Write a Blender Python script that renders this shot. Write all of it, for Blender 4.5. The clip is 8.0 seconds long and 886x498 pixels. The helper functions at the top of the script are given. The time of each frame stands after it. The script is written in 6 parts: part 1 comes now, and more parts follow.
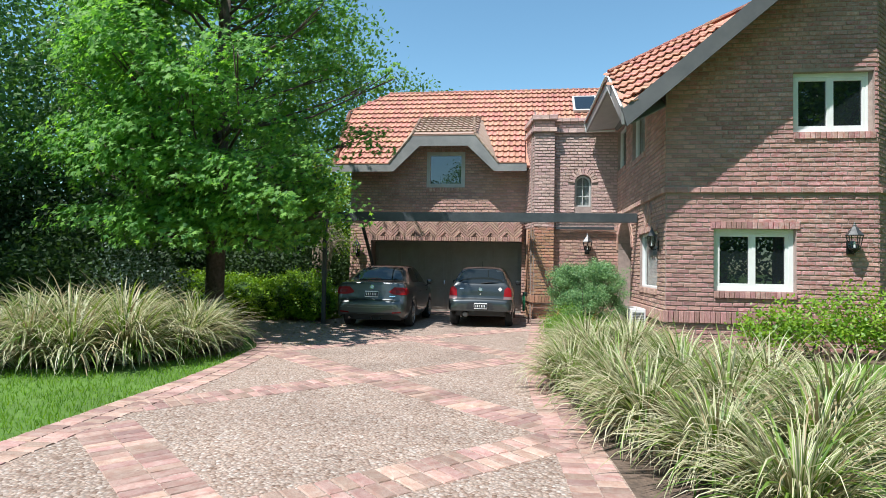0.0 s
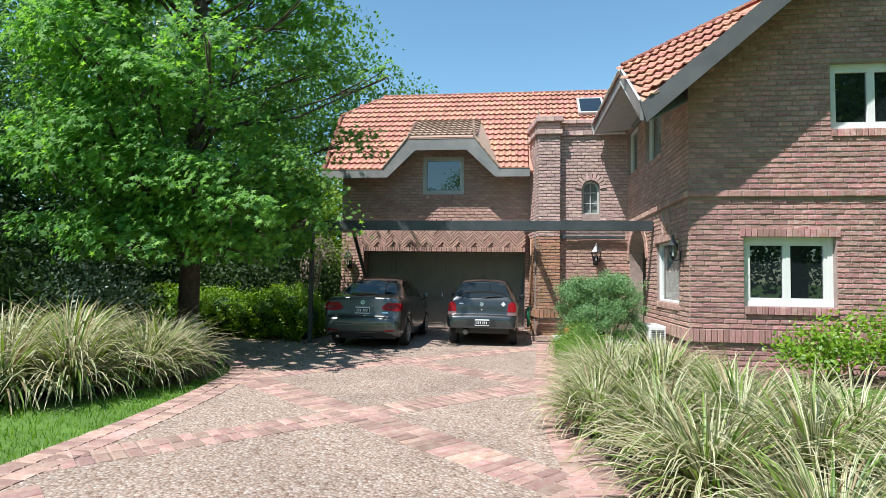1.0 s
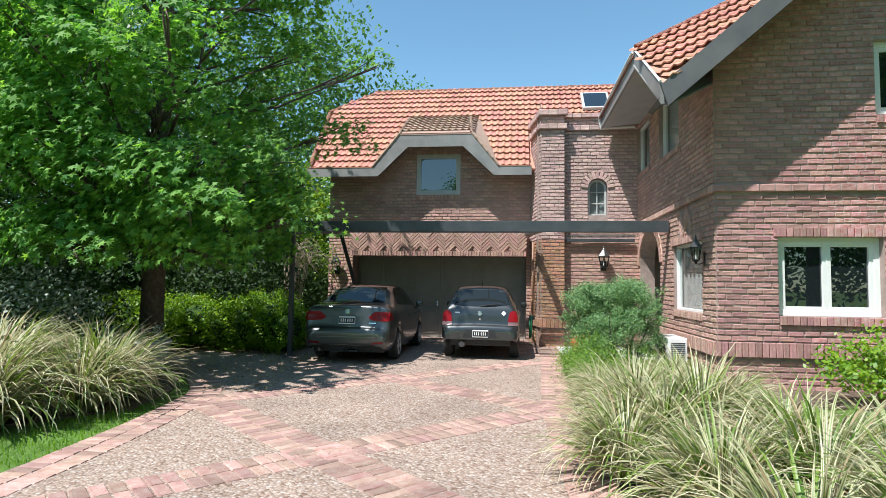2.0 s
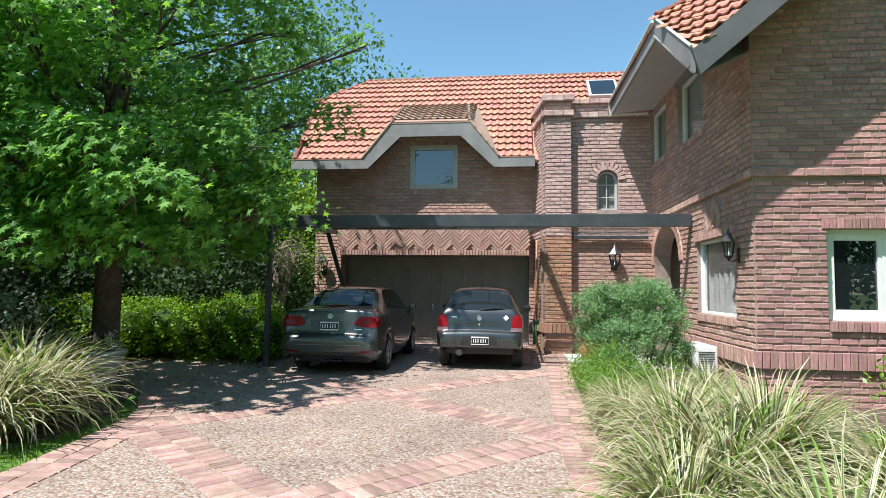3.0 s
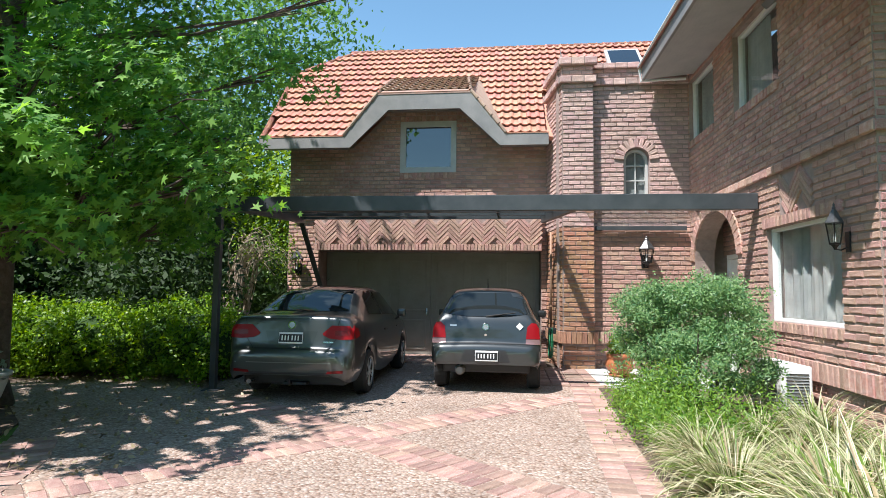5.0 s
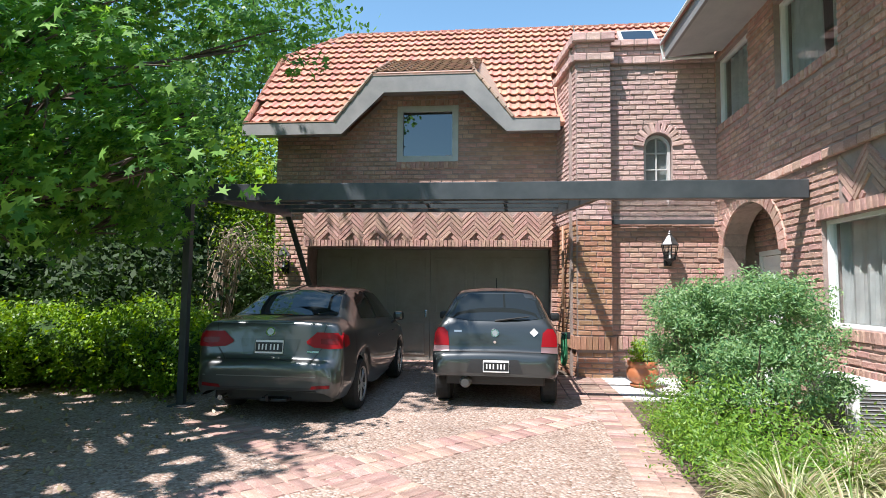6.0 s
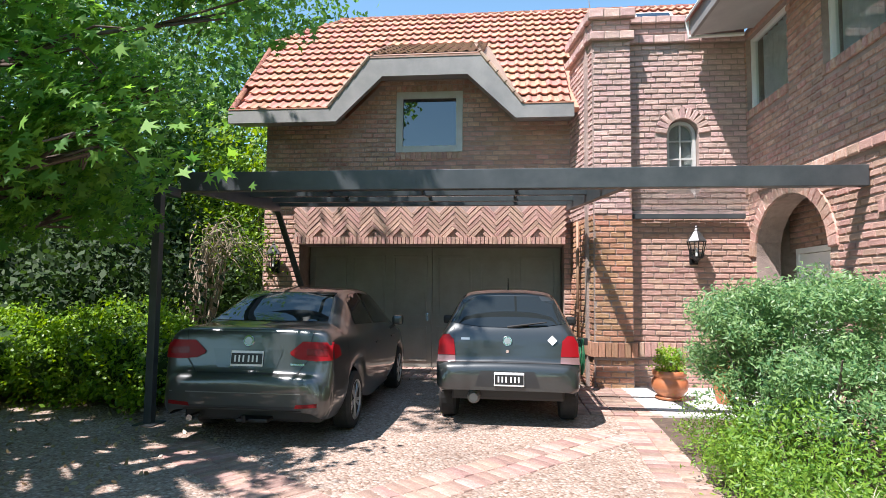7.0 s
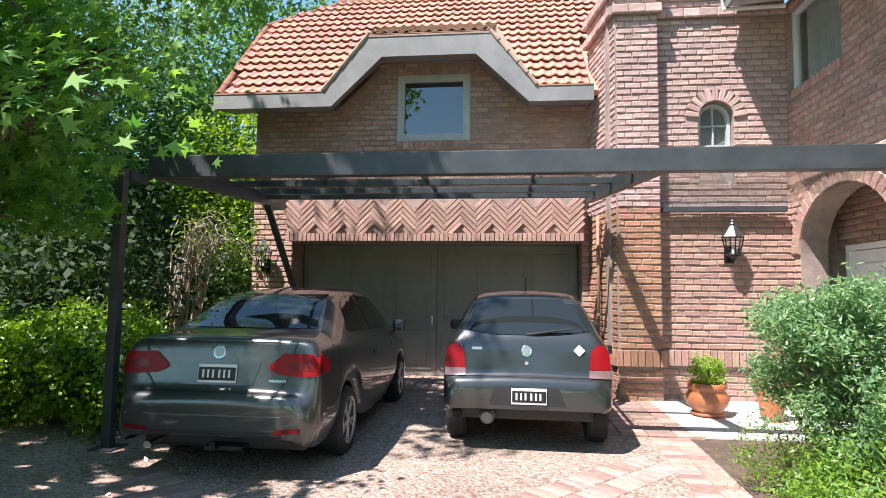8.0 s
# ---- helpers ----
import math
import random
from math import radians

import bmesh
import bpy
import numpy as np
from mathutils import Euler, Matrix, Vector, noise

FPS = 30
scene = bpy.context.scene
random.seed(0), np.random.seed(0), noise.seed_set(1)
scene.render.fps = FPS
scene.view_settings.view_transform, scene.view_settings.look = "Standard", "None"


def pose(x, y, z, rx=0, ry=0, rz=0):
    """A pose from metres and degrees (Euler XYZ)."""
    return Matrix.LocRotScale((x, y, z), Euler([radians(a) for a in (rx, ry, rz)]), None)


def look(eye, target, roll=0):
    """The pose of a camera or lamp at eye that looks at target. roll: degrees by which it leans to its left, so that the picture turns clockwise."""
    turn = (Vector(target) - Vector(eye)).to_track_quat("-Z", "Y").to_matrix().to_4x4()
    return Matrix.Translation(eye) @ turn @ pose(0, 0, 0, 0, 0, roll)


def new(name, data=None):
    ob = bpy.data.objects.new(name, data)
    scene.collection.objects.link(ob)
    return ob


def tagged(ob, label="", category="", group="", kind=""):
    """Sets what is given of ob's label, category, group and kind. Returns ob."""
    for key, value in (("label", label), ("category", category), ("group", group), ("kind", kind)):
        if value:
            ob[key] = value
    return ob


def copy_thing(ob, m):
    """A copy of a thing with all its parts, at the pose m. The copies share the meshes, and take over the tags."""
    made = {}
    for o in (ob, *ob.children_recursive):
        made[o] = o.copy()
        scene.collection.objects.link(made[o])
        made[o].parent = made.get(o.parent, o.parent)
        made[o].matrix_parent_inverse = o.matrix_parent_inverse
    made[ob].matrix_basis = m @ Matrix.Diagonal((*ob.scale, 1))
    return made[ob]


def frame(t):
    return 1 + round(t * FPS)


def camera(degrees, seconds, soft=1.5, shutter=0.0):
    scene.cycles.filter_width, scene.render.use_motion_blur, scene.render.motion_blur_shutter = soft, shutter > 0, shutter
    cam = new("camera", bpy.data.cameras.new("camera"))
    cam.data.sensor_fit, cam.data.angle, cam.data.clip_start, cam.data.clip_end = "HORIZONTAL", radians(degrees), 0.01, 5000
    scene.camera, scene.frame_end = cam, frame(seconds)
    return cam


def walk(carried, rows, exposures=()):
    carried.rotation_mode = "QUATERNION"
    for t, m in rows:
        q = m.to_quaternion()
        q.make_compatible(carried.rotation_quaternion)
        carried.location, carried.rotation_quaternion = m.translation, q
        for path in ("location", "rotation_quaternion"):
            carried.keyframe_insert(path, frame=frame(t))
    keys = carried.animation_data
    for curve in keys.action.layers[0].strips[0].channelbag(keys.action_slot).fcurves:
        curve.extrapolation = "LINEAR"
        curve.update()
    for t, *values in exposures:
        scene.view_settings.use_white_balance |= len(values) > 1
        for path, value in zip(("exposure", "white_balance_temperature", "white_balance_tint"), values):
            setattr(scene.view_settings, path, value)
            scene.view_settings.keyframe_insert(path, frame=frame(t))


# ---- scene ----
cam = camera(75.4, 8.0, soft=0.5)
PATH = [
    (0, (0.611, -0.483, 1.519), (0.351, 1.499, 1.581), 1),
    (0.5, (0.518, 0.13, 1.544), (0.261, 2.111, 1.628), 0.9),
    (1, (0.448, 0.733, 1.568), (0.196, 2.714, 1.668), 0.8),
    (1.5, (0.412, 1.355, 1.564), (0.162, 3.336, 1.678), 0.8),
    (2.8, (0.284, 3.006, 1.534), (0.048, 4.988, 1.667), 0.65),
    (3, (0.267, 3.264, 1.527), (0.03, 5.245, 1.661), 0.65),
    (3.5, (0.221, 3.85, 1.515), (-0.013, 5.831, 1.652), 0.6),
    (4, (0.144, 4.44, 1.497), (-0.083, 6.422, 1.639), 0.6),
    (4.5, (0.07, 5.01, 1.482), (-0.154, 6.992, 1.628), 0.6),
    (4.7, (0.035, 5.235, 1.477), (-0.189, 7.217, 1.624), 0.63),
    (5.8, (-0.189, 6.445, 1.488), (-0.397, 8.429, 1.634), 0.65),
    (6, (-0.225, 6.645, 1.498), (-0.434, 8.629, 1.642), 0.65),
    (6.5, (-0.305, 7.096, 1.513), (-0.515, 9.079, 1.656), 0.6),
    (7, (-0.379, 7.55, 1.52), (-0.588, 9.534, 1.664), 0.6),
    (7.5, (-0.446, 8.02, 1.515), (-0.659, 10.004, 1.662), 0.6),
    (8, (-0.53, 8.475, 1.52), (-0.748, 10.458, 1.669), 0.6),
]
walk(cam, [(t, look(eye, target, roll)) for t, eye, target, roll in PATH],
     exposures=((0, 0.83, 6200, 7), (3.5, 0.98, 6250, 8), (6.5, 1.29, 6350, 14), (8, 1.44, 6400, 15)))

# ---- world, sun, exposure ----
SUN_WAY = Vector((0.39, 0.42, -1.0)).normalized()
world = bpy.data.worlds.new("sky")
scene.world = world
world.use_nodes = True
_wn = world.node_tree.nodes
_bg = _wn["Background"]
_sky = _wn.new("ShaderNodeTexSky")
_sky.sky_type = 'NISHITA'
_sky.sun_disc = False
_sky.sun_elevation = math.asin(-SUN_WAY.z)
_sky.sun_rotation = math.atan2(-SUN_WAY.x, -SUN_WAY.y)
_sky.air_density, _sky.dust_density, _sky.ozone_density = 1.0, 0.1, 0.25
_air = _wn.new("ShaderNodeMix")
_air.data_type, _air.blend_type = 'RGBA', 'MULTIPLY'
_air.inputs[0].default_value = 1.0
_air.inputs[7].default_value = (0.82, 1.02, 0.985, 1)
world.node_tree.links.new(_sky.outputs[0], _air.inputs[6])
world.node_tree.links.new(_air.outputs[2], _bg.inputs[0])
_bg.inputs[1].default_value = 0.11
_sl = bpy.data.lights.new("sun", 'SUN')
_sl.energy, _sl.angle, _sl.color = 4.4, radians(0.6), (1.0, 0.95, 0.915)
sun = new("sun", _sl)
sun.matrix_world = look((0, 0, 30), Vector((0, 0, 30)) + SUN_WAY)


# ---- materials ----
def mat(name, base, rough=0.6, metal=0.0, vary=None, scale=6.0, amount=0.5, bump=0.0, bump_scale=60.0, by="none", spread=(0.75, 1.2), coat=0.0, spec=0.5, coarse=0.0):
    """A surface: base colour, mixed with `vary` by noise at `scale`, a fine bump, and a brightness spread per object or island."""
    m = bpy.data.materials.new(name)
    m.use_nodes = True
    nt = m.node_tree
    n, ln = nt.nodes, nt.links
    b = n["Principled BSDF"]
    b.inputs["Roughness"].default_value = rough
    b.inputs["Metallic"].default_value = metal
    b.inputs["Coat Weight"].default_value = coat
    b.inputs["Coat Roughness"].default_value = 0.04
    b.inputs["Specular IOR Level"].default_value = spec
    tc = n.new("ShaderNodeTexCoord")
    rgb = n.new("ShaderNodeRGB")
    rgb.outputs[0].default_value = (*base, 1)
    out = rgb.outputs[0]
    if vary:
        nz = n.new("ShaderNodeTexNoise")
        nz.inputs["Scale"].default_value, nz.inputs["Detail"].default_value = scale, 6
        nz.inputs["Roughness"].default_value = 0.65
        ln.new(tc.outputs["Object"], nz.inputs["Vector"])
        mr = n.new("ShaderNodeMapRange")
        mr.inputs[1].default_value, mr.inputs[2].default_value = 0.35, 0.68
        mr.inputs[4].default_value = amount * 2 if amount < 0.5 else 1.0
        ln.new(nz.outputs[0], mr.inputs[0])
        mx = n.new("ShaderNodeMix")
        mx.data_type = 'RGBA'
        mx.inputs[7].default_value = (*vary, 1)
        ln.new(mr.outputs[0], mx.inputs[0])
        ln.new(out, mx.inputs[6])
        out = mx.outputs[2]
    if coarse:
        nz2 = n.new("ShaderNodeTexNoise")
        nz2.inputs["Scale"].default_value, nz2.inputs["Detail"].default_value = scale * 0.12, 3
        ln.new(tc.outputs["Object"], nz2.inputs["Vector"])
        hs2 = n.new("ShaderNodeHueSaturation")
        mr2 = n.new("ShaderNodeMapRange")
        mr2.inputs[1].default_value, mr2.inputs[2].default_value = 0.3, 0.7
        mr2.inputs[3].default_value, mr2.inputs[4].default_value = 1 - coarse, 1 + coarse
        ln.new(nz2.outputs[0], mr2.inputs[0])
        ln.new(mr2.outputs[0], hs2.inputs["Value"])
        ln.new(out, hs2.inputs["Color"])
        out = hs2.outputs[0]
    if by != "none":
        src = n.new("ShaderNodeObjectInfo").outputs["Random"] if by == "object" else n.new("ShaderNodeNewGeometry").outputs["Random Per Island"]
        mr3 = n.new("ShaderNodeMapRange")
        mr3.inputs[3].default_value, mr3.inputs[4].default_value = spread
        ln.new(src, mr3.inputs[0])
        wn = n.new("ShaderNodeTexWhiteNoise")
        wn.noise_dimensions = '1D'
        ln.new(src, wn.inputs["W"])
        mr4 = n.new("ShaderNodeMapRange")
        mr4.inputs[3].default_value, mr4.inputs[4].default_value = 0.485, 0.515
        ln.new(wn.outputs[0], mr4.inputs[0])
        hs = n.new("ShaderNodeHueSaturation")
        ln.new(mr4.outputs[0], hs.inputs["Hue"])
        ln.new(mr3.outputs[0], hs.inputs["Value"])
        ln.new(out, hs.inputs["Color"])
        out = hs.outputs[0]
    ln.new(out, b.inputs["Base Color"])
    if bump:
        nb = n.new("ShaderNodeTexNoise")
        nb.inputs["Scale"].default_value, nb.inputs["Detail"].default_value = bump_scale, 5
        ln.new(tc.outputs["Object"], nb.inputs["Vector"])
        bp = n.new("ShaderNodeBump")
        bp.inputs["Strength"].default_value, bp.inputs["Distance"].default_value = bump, 0.02
        ln.new(nb.outputs[0], bp.inputs["Height"])
        ln.new(bp.outputs[0], b.inputs["Normal"])
    return m


def leaf_mat(name, dark, light, gloss=0.45, thin=0.35):
    """Leaf: green varied from leaf to leaf, with light passing through."""
    m = bpy.data.materials.new(name)
    m.use_nodes = True
    n, ln = m.node_tree.nodes, m.node_tree.links
    b = n["Principled BSDF"]
    b.inputs["Roughness"].default_value = gloss
    geo = n.new("ShaderNodeNewGeometry")
    ramp = n.new("ShaderNodeValToRGB")
    ramp.color_ramp.elements[0].color = (*dark, 1)
    ramp.color_ramp.elements[1].color = (*light, 1)
    ln.new(geo.outputs["Random Per Island"], ramp.inputs[0])
    ln.new(ramp.outputs[0], b.inputs["Base Color"])
    tr = n.new("ShaderNodeBsdfTranslucent")
    hs = n.new("ShaderNodeHueSaturation")
    hs.inputs["Hue"].default_value, hs.inputs["Saturation"].default_value, hs.inputs["Value"].default_value = 0.485, 1.1, 1.7
    ln.new(ramp.outputs[0], hs.inputs["Color"])
    ln.new(hs.outputs[0], tr.inputs[0])
    mx = n.new("ShaderNodeMixShader")
    mx.inputs[0].default_value = thin
    ln.new(b.outputs[0], mx.inputs[1])
    ln.new(tr.outputs[0], mx.inputs[2])
    ln.new(mx.outputs[0], n["Material Output"].inputs[0])
    return m


def glass_mat(name, tint=(0.9, 0.95, 0.95), rough=0.0, dark=None, coat=0.0):
    m = bpy.data.materials.new(name)
    m.use_nodes = True
    b = m.node_tree.nodes["Principled BSDF"]
    b.inputs["Roughness"].default_value = rough
    if dark:
        b.inputs["Base Color"].default_value = (*dark, 1)
        b.inputs["Specular IOR Level"].default_value = 1.0
        b.inputs["Coat Weight"].default_value = coat
        b.inputs["Coat Roughness"].default_value = 0.0
    else:
        b.inputs["Base Color"].default_value = (*tint, 1)
        b.inputs["Transmission Weight"].default_value = 1.0
        b.inputs["IOR"].default_value = 1.15
    return m


def clear_mat(name):
    """A thin clear sheet: lets light straight through, with a gloss that grows at a slant."""
    m = bpy.data.materials.new(name)
    m.use_nodes = True
    n, ln = m.node_tree.nodes, m.node_tree.links
    tr, gl = n.new("ShaderNodeBsdfTransparent"), n.new("ShaderNodeBsdfGlossy")
    tr.inputs[0].default_value = (0.90, 0.93, 0.92, 1)
    gl.inputs["Roughness"].default_value = 0.01
    lw = n.new("ShaderNodeLayerWeight")
    lw.inputs[0].default_value = 0.5
    pw = n.new("ShaderNodeMath")
    pw.operation = 'POWER'
    pw.inputs[1].default_value = 4.0
    ln.new(lw.outputs["Facing"], pw.inputs[0])
    fr = n.new("ShaderNodeMapRange")
    fr.inputs[3].default_value, fr.inputs[4].default_value = 0.04, 0.6
    ln.new(pw.outputs[0], fr.inputs[0])
    mx = n.new("ShaderNodeMixShader")
    ln.new(fr.outputs[0], mx.inputs[0])
    ln.new(tr.outputs[0], mx.inputs[1])
    ln.new(gl.outputs[0], mx.inputs[2])
    ln.new(mx.outputs[0], n["Material Output"].inputs[0])
    return m


BRICK = dict(rough=0.9, vary=(0.53, 0.395, 0.33), scale=14, amount=0.45, bump=0.5, bump_scale=45, spread=(0.82, 1.15), coarse=0.15)
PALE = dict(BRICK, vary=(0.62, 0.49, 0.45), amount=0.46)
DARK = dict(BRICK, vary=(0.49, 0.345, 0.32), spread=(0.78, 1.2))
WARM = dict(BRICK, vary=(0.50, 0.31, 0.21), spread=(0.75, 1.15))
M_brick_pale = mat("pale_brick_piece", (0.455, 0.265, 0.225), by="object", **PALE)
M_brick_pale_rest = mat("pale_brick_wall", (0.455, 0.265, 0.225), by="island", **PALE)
# Same brick as the side wall, set darker to deepen the gable's shade.
M_brick_dark = mat("gable_darkened_piece", (0.40, 0.168, 0.148), by="object", **DARK)
M_brick_dark_rest = mat("gable_darkened_wall", (0.40, 0.168, 0.148), by="island", **DARK)
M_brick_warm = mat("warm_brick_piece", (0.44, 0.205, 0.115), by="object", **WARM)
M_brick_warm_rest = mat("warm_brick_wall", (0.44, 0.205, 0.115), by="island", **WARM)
M_brick = mat("brick_piece", (0.41, 0.212, 0.16), by="object", **BRICK)
M_brick_rest = mat("brick_wall", (0.41, 0.212, 0.16), by="island", **BRICK)
M_mortar = mat("mortar", (0.38, 0.29, 0.255), 0.95, vary=(0.28, 0.215, 0.19), scale=9, bump=0.5, bump_scale=70, coarse=0.2)
TILE = dict(rough=0.85, vary=(0.46, 0.255, 0.185), scale=7, amount=0.45, bump=0.35, bump_scale=35, spread=(0.84, 1.12), coarse=0.15)
M_tile = mat("tile_piece", (0.47, 0.20, 0.14), by="object", **TILE)
M_tile_rest = mat("tile_roof", (0.47, 0.20, 0.14), by="island", **TILE)
OLD = dict(TILE, vary=(0.42, 0.34, 0.27))
M_tile_old = mat("tile_weathered", (0.37, 0.235, 0.17), by="object", **OLD)
M_tile_old_rest = mat("tile_weathered_rest", (0.37, 0.235, 0.17), by="island", **OLD)
PAVE = dict(rough=0.85, vary=(0.42, 0.30, 0.25), scale=11, amount=0.5, bump=0.4, bump_scale=50, spread=(0.68, 1.25), coarse=0.2)
M_pave = mat("paver_piece", (0.335, 0.188, 0.15), by="object", **PAVE)
M_pave_rest = mat("paver_rest", (0.335, 0.188, 0.15), by="island", **PAVE)
# Fascia paint again, darker: the raking board's shade is put into the colour.
M_fascia_shade = mat("fascia_grey_shade", (0.085, 0.088, 0.09), 0.55, vary=(0.12, 0.12, 0.12), scale=2.0, bump=0.08, bump_scale=15, coarse=0.15)
M_fascia = mat("fascia_grey", (0.19, 0.193, 0.188), 0.5, vary=(0.29, 0.285, 0.27), scale=1.4, bump=0.08, bump_scale=15, coarse=0.1)
M_soffit = mat("soffit_grey", (0.42, 0.42, 0.41), 0.6, vary=(0.36, 0.36, 0.36), scale=3.0)
M_white = mat("white_paint", (0.80, 0.80, 0.78), 0.4, vary=(0.70, 0.70, 0.68), scale=4, amount=0.3)
M_frame_grey = mat("window_grey", (0.50, 0.50, 0.48), 0.45, vary=(0.44, 0.44, 0.42), scale=5)
M_steel = mat("pergola_steel", (0.04, 0.048, 0.053), 0.42, vary=(0.065, 0.073, 0.078), scale=3, bump=0.05, coarse=0.15)
M_black = mat("black_iron", (0.018, 0.019, 0.02), 0.35, metal=0.4)
M_pane = glass_mat("window_glass", dark=(0.012, 0.016, 0.018), coat=1.0)
M_pane_grey = mat("pane_backing_grey", (0.30, 0.30, 0.30), 0.9, vary=(0.24, 0.24, 0.24), scale=6)
M_clear = clear_mat("clear_glass")
M_curtain = mat("curtain_cloth", (0.80, 0.80, 0.79), 0.9, vary=(0.60, 0.61, 0.61), scale=5)
M_door_grey = mat("garage_door_paint", (0.25, 0.235, 0.205), 0.6, vary=(0.30, 0.285, 0.25), scale=3, coarse=0.1)
M_concrete = mat("concrete", (0.62, 0.61, 0.58), 0.85, vary=(0.50, 0.49, 0.47), scale=5, bump=0.2, coarse=0.1)
M_terra = mat("terracotta", (0.42, 0.135, 0.055), 0.4, vary=(0.50, 0.19, 0.09), scale=6, bump=0.1)
M_soil = mat("soil", (0.07, 0.05, 0.036), 0.95, vary=(0.16, 0.11, 0.08), scale=8, bump=0.8, bump_scale=30, coarse=0.25)
M_grass = mat("lawn", (0.075, 0.15, 0.02), 0.9, vary=(0.12, 0.22, 0.032), scale=9, bump=0.9, bump_scale=90, coarse=0.2)
M_bark = mat("bark", (0.075, 0.055, 0.042), 0.95, vary=(0.14, 0.11, 0.09), scale=12, bump=0.9, bump_scale=25, coarse=0.2)
M_twig = mat("dry_vine", (0.46, 0.38, 0.29), 0.9, vary=(0.33, 0.26, 0.19), scale=10)
M_leaf = leaf_mat("leaf_tree", (0.055, 0.18, 0.034), (0.22, 0.43, 0.07), gloss=0.64, thin=0.48)
M_leaf_dark = leaf_mat("leaf_far", (0.04, 0.105, 0.028), (0.13, 0.26, 0.06), gloss=0.42, thin=0.4)
M_leaf_hedge = leaf_mat("leaf_hedge", (0.06, 0.16, 0.01), (0.27, 0.43, 0.025), thin=0.35)
# Near-black green: the deep shade under the trees is put into this leaf colour.
M_leaf_shade = leaf_mat("leaf_deep_shade", (0.012, 0.035, 0.008), (0.042, 0.088, 0.017), gloss=0.7, thin=0.25)
M_leaf_shrub = leaf_mat("leaf_shrub", (0.055, 0.155, 0.06), (0.24, 0.37, 0.14), gloss=0.45, thin=0.35)
M_leaf_lime = leaf_mat("leaf_lime", (0.09, 0.21, 0.015), (0.24, 0.36, 0.03))
M_leaf_low = leaf_mat("leaf_low", (0.06, 0.16, 0.02), (0.21, 0.34, 0.04))
M_leaf_grey = leaf_mat("leaf_silver", (0.14, 0.20, 0.15), (0.30, 0.37, 0.30))
M_flax_g = leaf_mat("blade_green", (0.07, 0.14, 0.015), (0.19, 0.28, 0.05), thin=0.25)
M_flax_c = leaf_mat("blade_cream", (0.36, 0.34, 0.19), (0.65, 0.60, 0.42), thin=0.25)
M_flax_d = leaf_mat("blade_dry", (0.22, 0.17, 0.09), (0.38, 0.30, 0.17), thin=0.15)


def aggregate():
    """Washed-pebble concrete: pale stones of several colours in a sandy bed."""
    m = mat("washed_pebbles", (0.5, 0.4, 0.3), 0.8)
    n, ln = m.node_tree.nodes, m.node_tree.links
    b = n["Principled BSDF"]
    tc = n.new("ShaderNodeTexCoord")
    vo = n.new("ShaderNodeTexVoronoi")
    vo.inputs["Scale"].default_value = 34
    ln.new(tc.outputs["Object"], vo.inputs["Vector"])
    sep = n.new("ShaderNodeSeparateColor")
    ln.new(vo.outputs["Color"], sep.inputs[0])
    ramp = n.new("ShaderNodeValToRGB")
    cr = ramp.color_ramp
    cr.elements[0].color, cr.elements[1].color = (0.27, 0.17, 0.12, 1), (0.63, 0.525, 0.45, 1)
    for p, c in ((0.25, (0.45, 0.325, 0.25, 1)), (0.5, (0.53, 0.42, 0.345, 1)), (0.75, (0.41, 0.28, 0.215, 1))):
        cr.elements.new(p).color = c
    ln.new(sep.outputs[0], ramp.inputs[0])
    edge = n.new("ShaderNodeMapRange")
    edge.inputs[1].default_value, edge.inputs[2].default_value = 0.0, 0.55
    edge.inputs[3].default_value, edge.inputs[4].default_value = 1.08, 0.62
    ln.new(vo.outputs["Distance"], edge.inputs[0])
    nz = n.new("ShaderNodeTexNoise")
    nz.inputs["Scale"].default_value, nz.inputs["Detail"].default_value = 0.9, 4
    ln.new(tc.outputs["Object"], nz.inputs["Vector"])
    mr = n.new("ShaderNodeMapRange")
    mr.inputs[1].default_value, mr.inputs[2].default_value, mr.inputs[3].default_value, mr.inputs[4].default_value = 0.3, 0.7, 0.82, 1.12
    ln.new(nz.outputs[0], mr.inputs[0])
    mul = n.new("ShaderNodeMath")
    mul.operation = 'MULTIPLY'
    ln.new(edge.outputs[0], mul.inputs[0])
    ln.new(mr.outputs[0], mul.inputs[1])
    hs = n.new("ShaderNodeHueSaturation")
    ln.new(mul.outputs[0], hs.inputs["Value"])
    ln.new(ramp.outputs[0], hs.inputs["Color"])
    ln.new(hs.outputs[0], b.inputs["Base Color"])
    bp = n.new("ShaderNodeBump")
    bp.invert = True
    bp.inputs["Strength"].default_value, bp.inputs["Distance"].default_value = 0.7, 0.02
    ln.new(vo.outputs["Distance"], bp.inputs["Height"])
    ln.new(bp.outputs[0], b.inputs["Normal"])
    return m


M_pebble = aggregate()
M_car_a = mat("paint_graphite", (0.075, 0.08, 0.08), 0.34, metal=0.65, coat=1.0)
M_car_b = mat("paint_slate", (0.036, 0.041, 0.041), 0.34, metal=0.4, coat=1.0)
M_car_glass = glass_mat("car_glass", dark=(0.016, 0.02, 0.021), rough=0.02)
M_car_glass.node_tree.nodes["Principled BSDF"].inputs["Specular IOR Level"].default_value = 0.7
M_red = mat("lamp_red", (0.24, 0.005, 0.009), 0.35, coat=0.08, spec=0.2)
M_red_dark = mat("lamp_dark_red", (0.15, 0.006, 0.008), 0.25, coat=0.15, spec=0.25)
M_lampw = mat("lamp_clear", (0.20, 0.12, 0.12), 0.25, coat=0.3)
M_chrome = mat("chrome", (0.75, 0.75, 0.75), 0.12, metal=1.0)
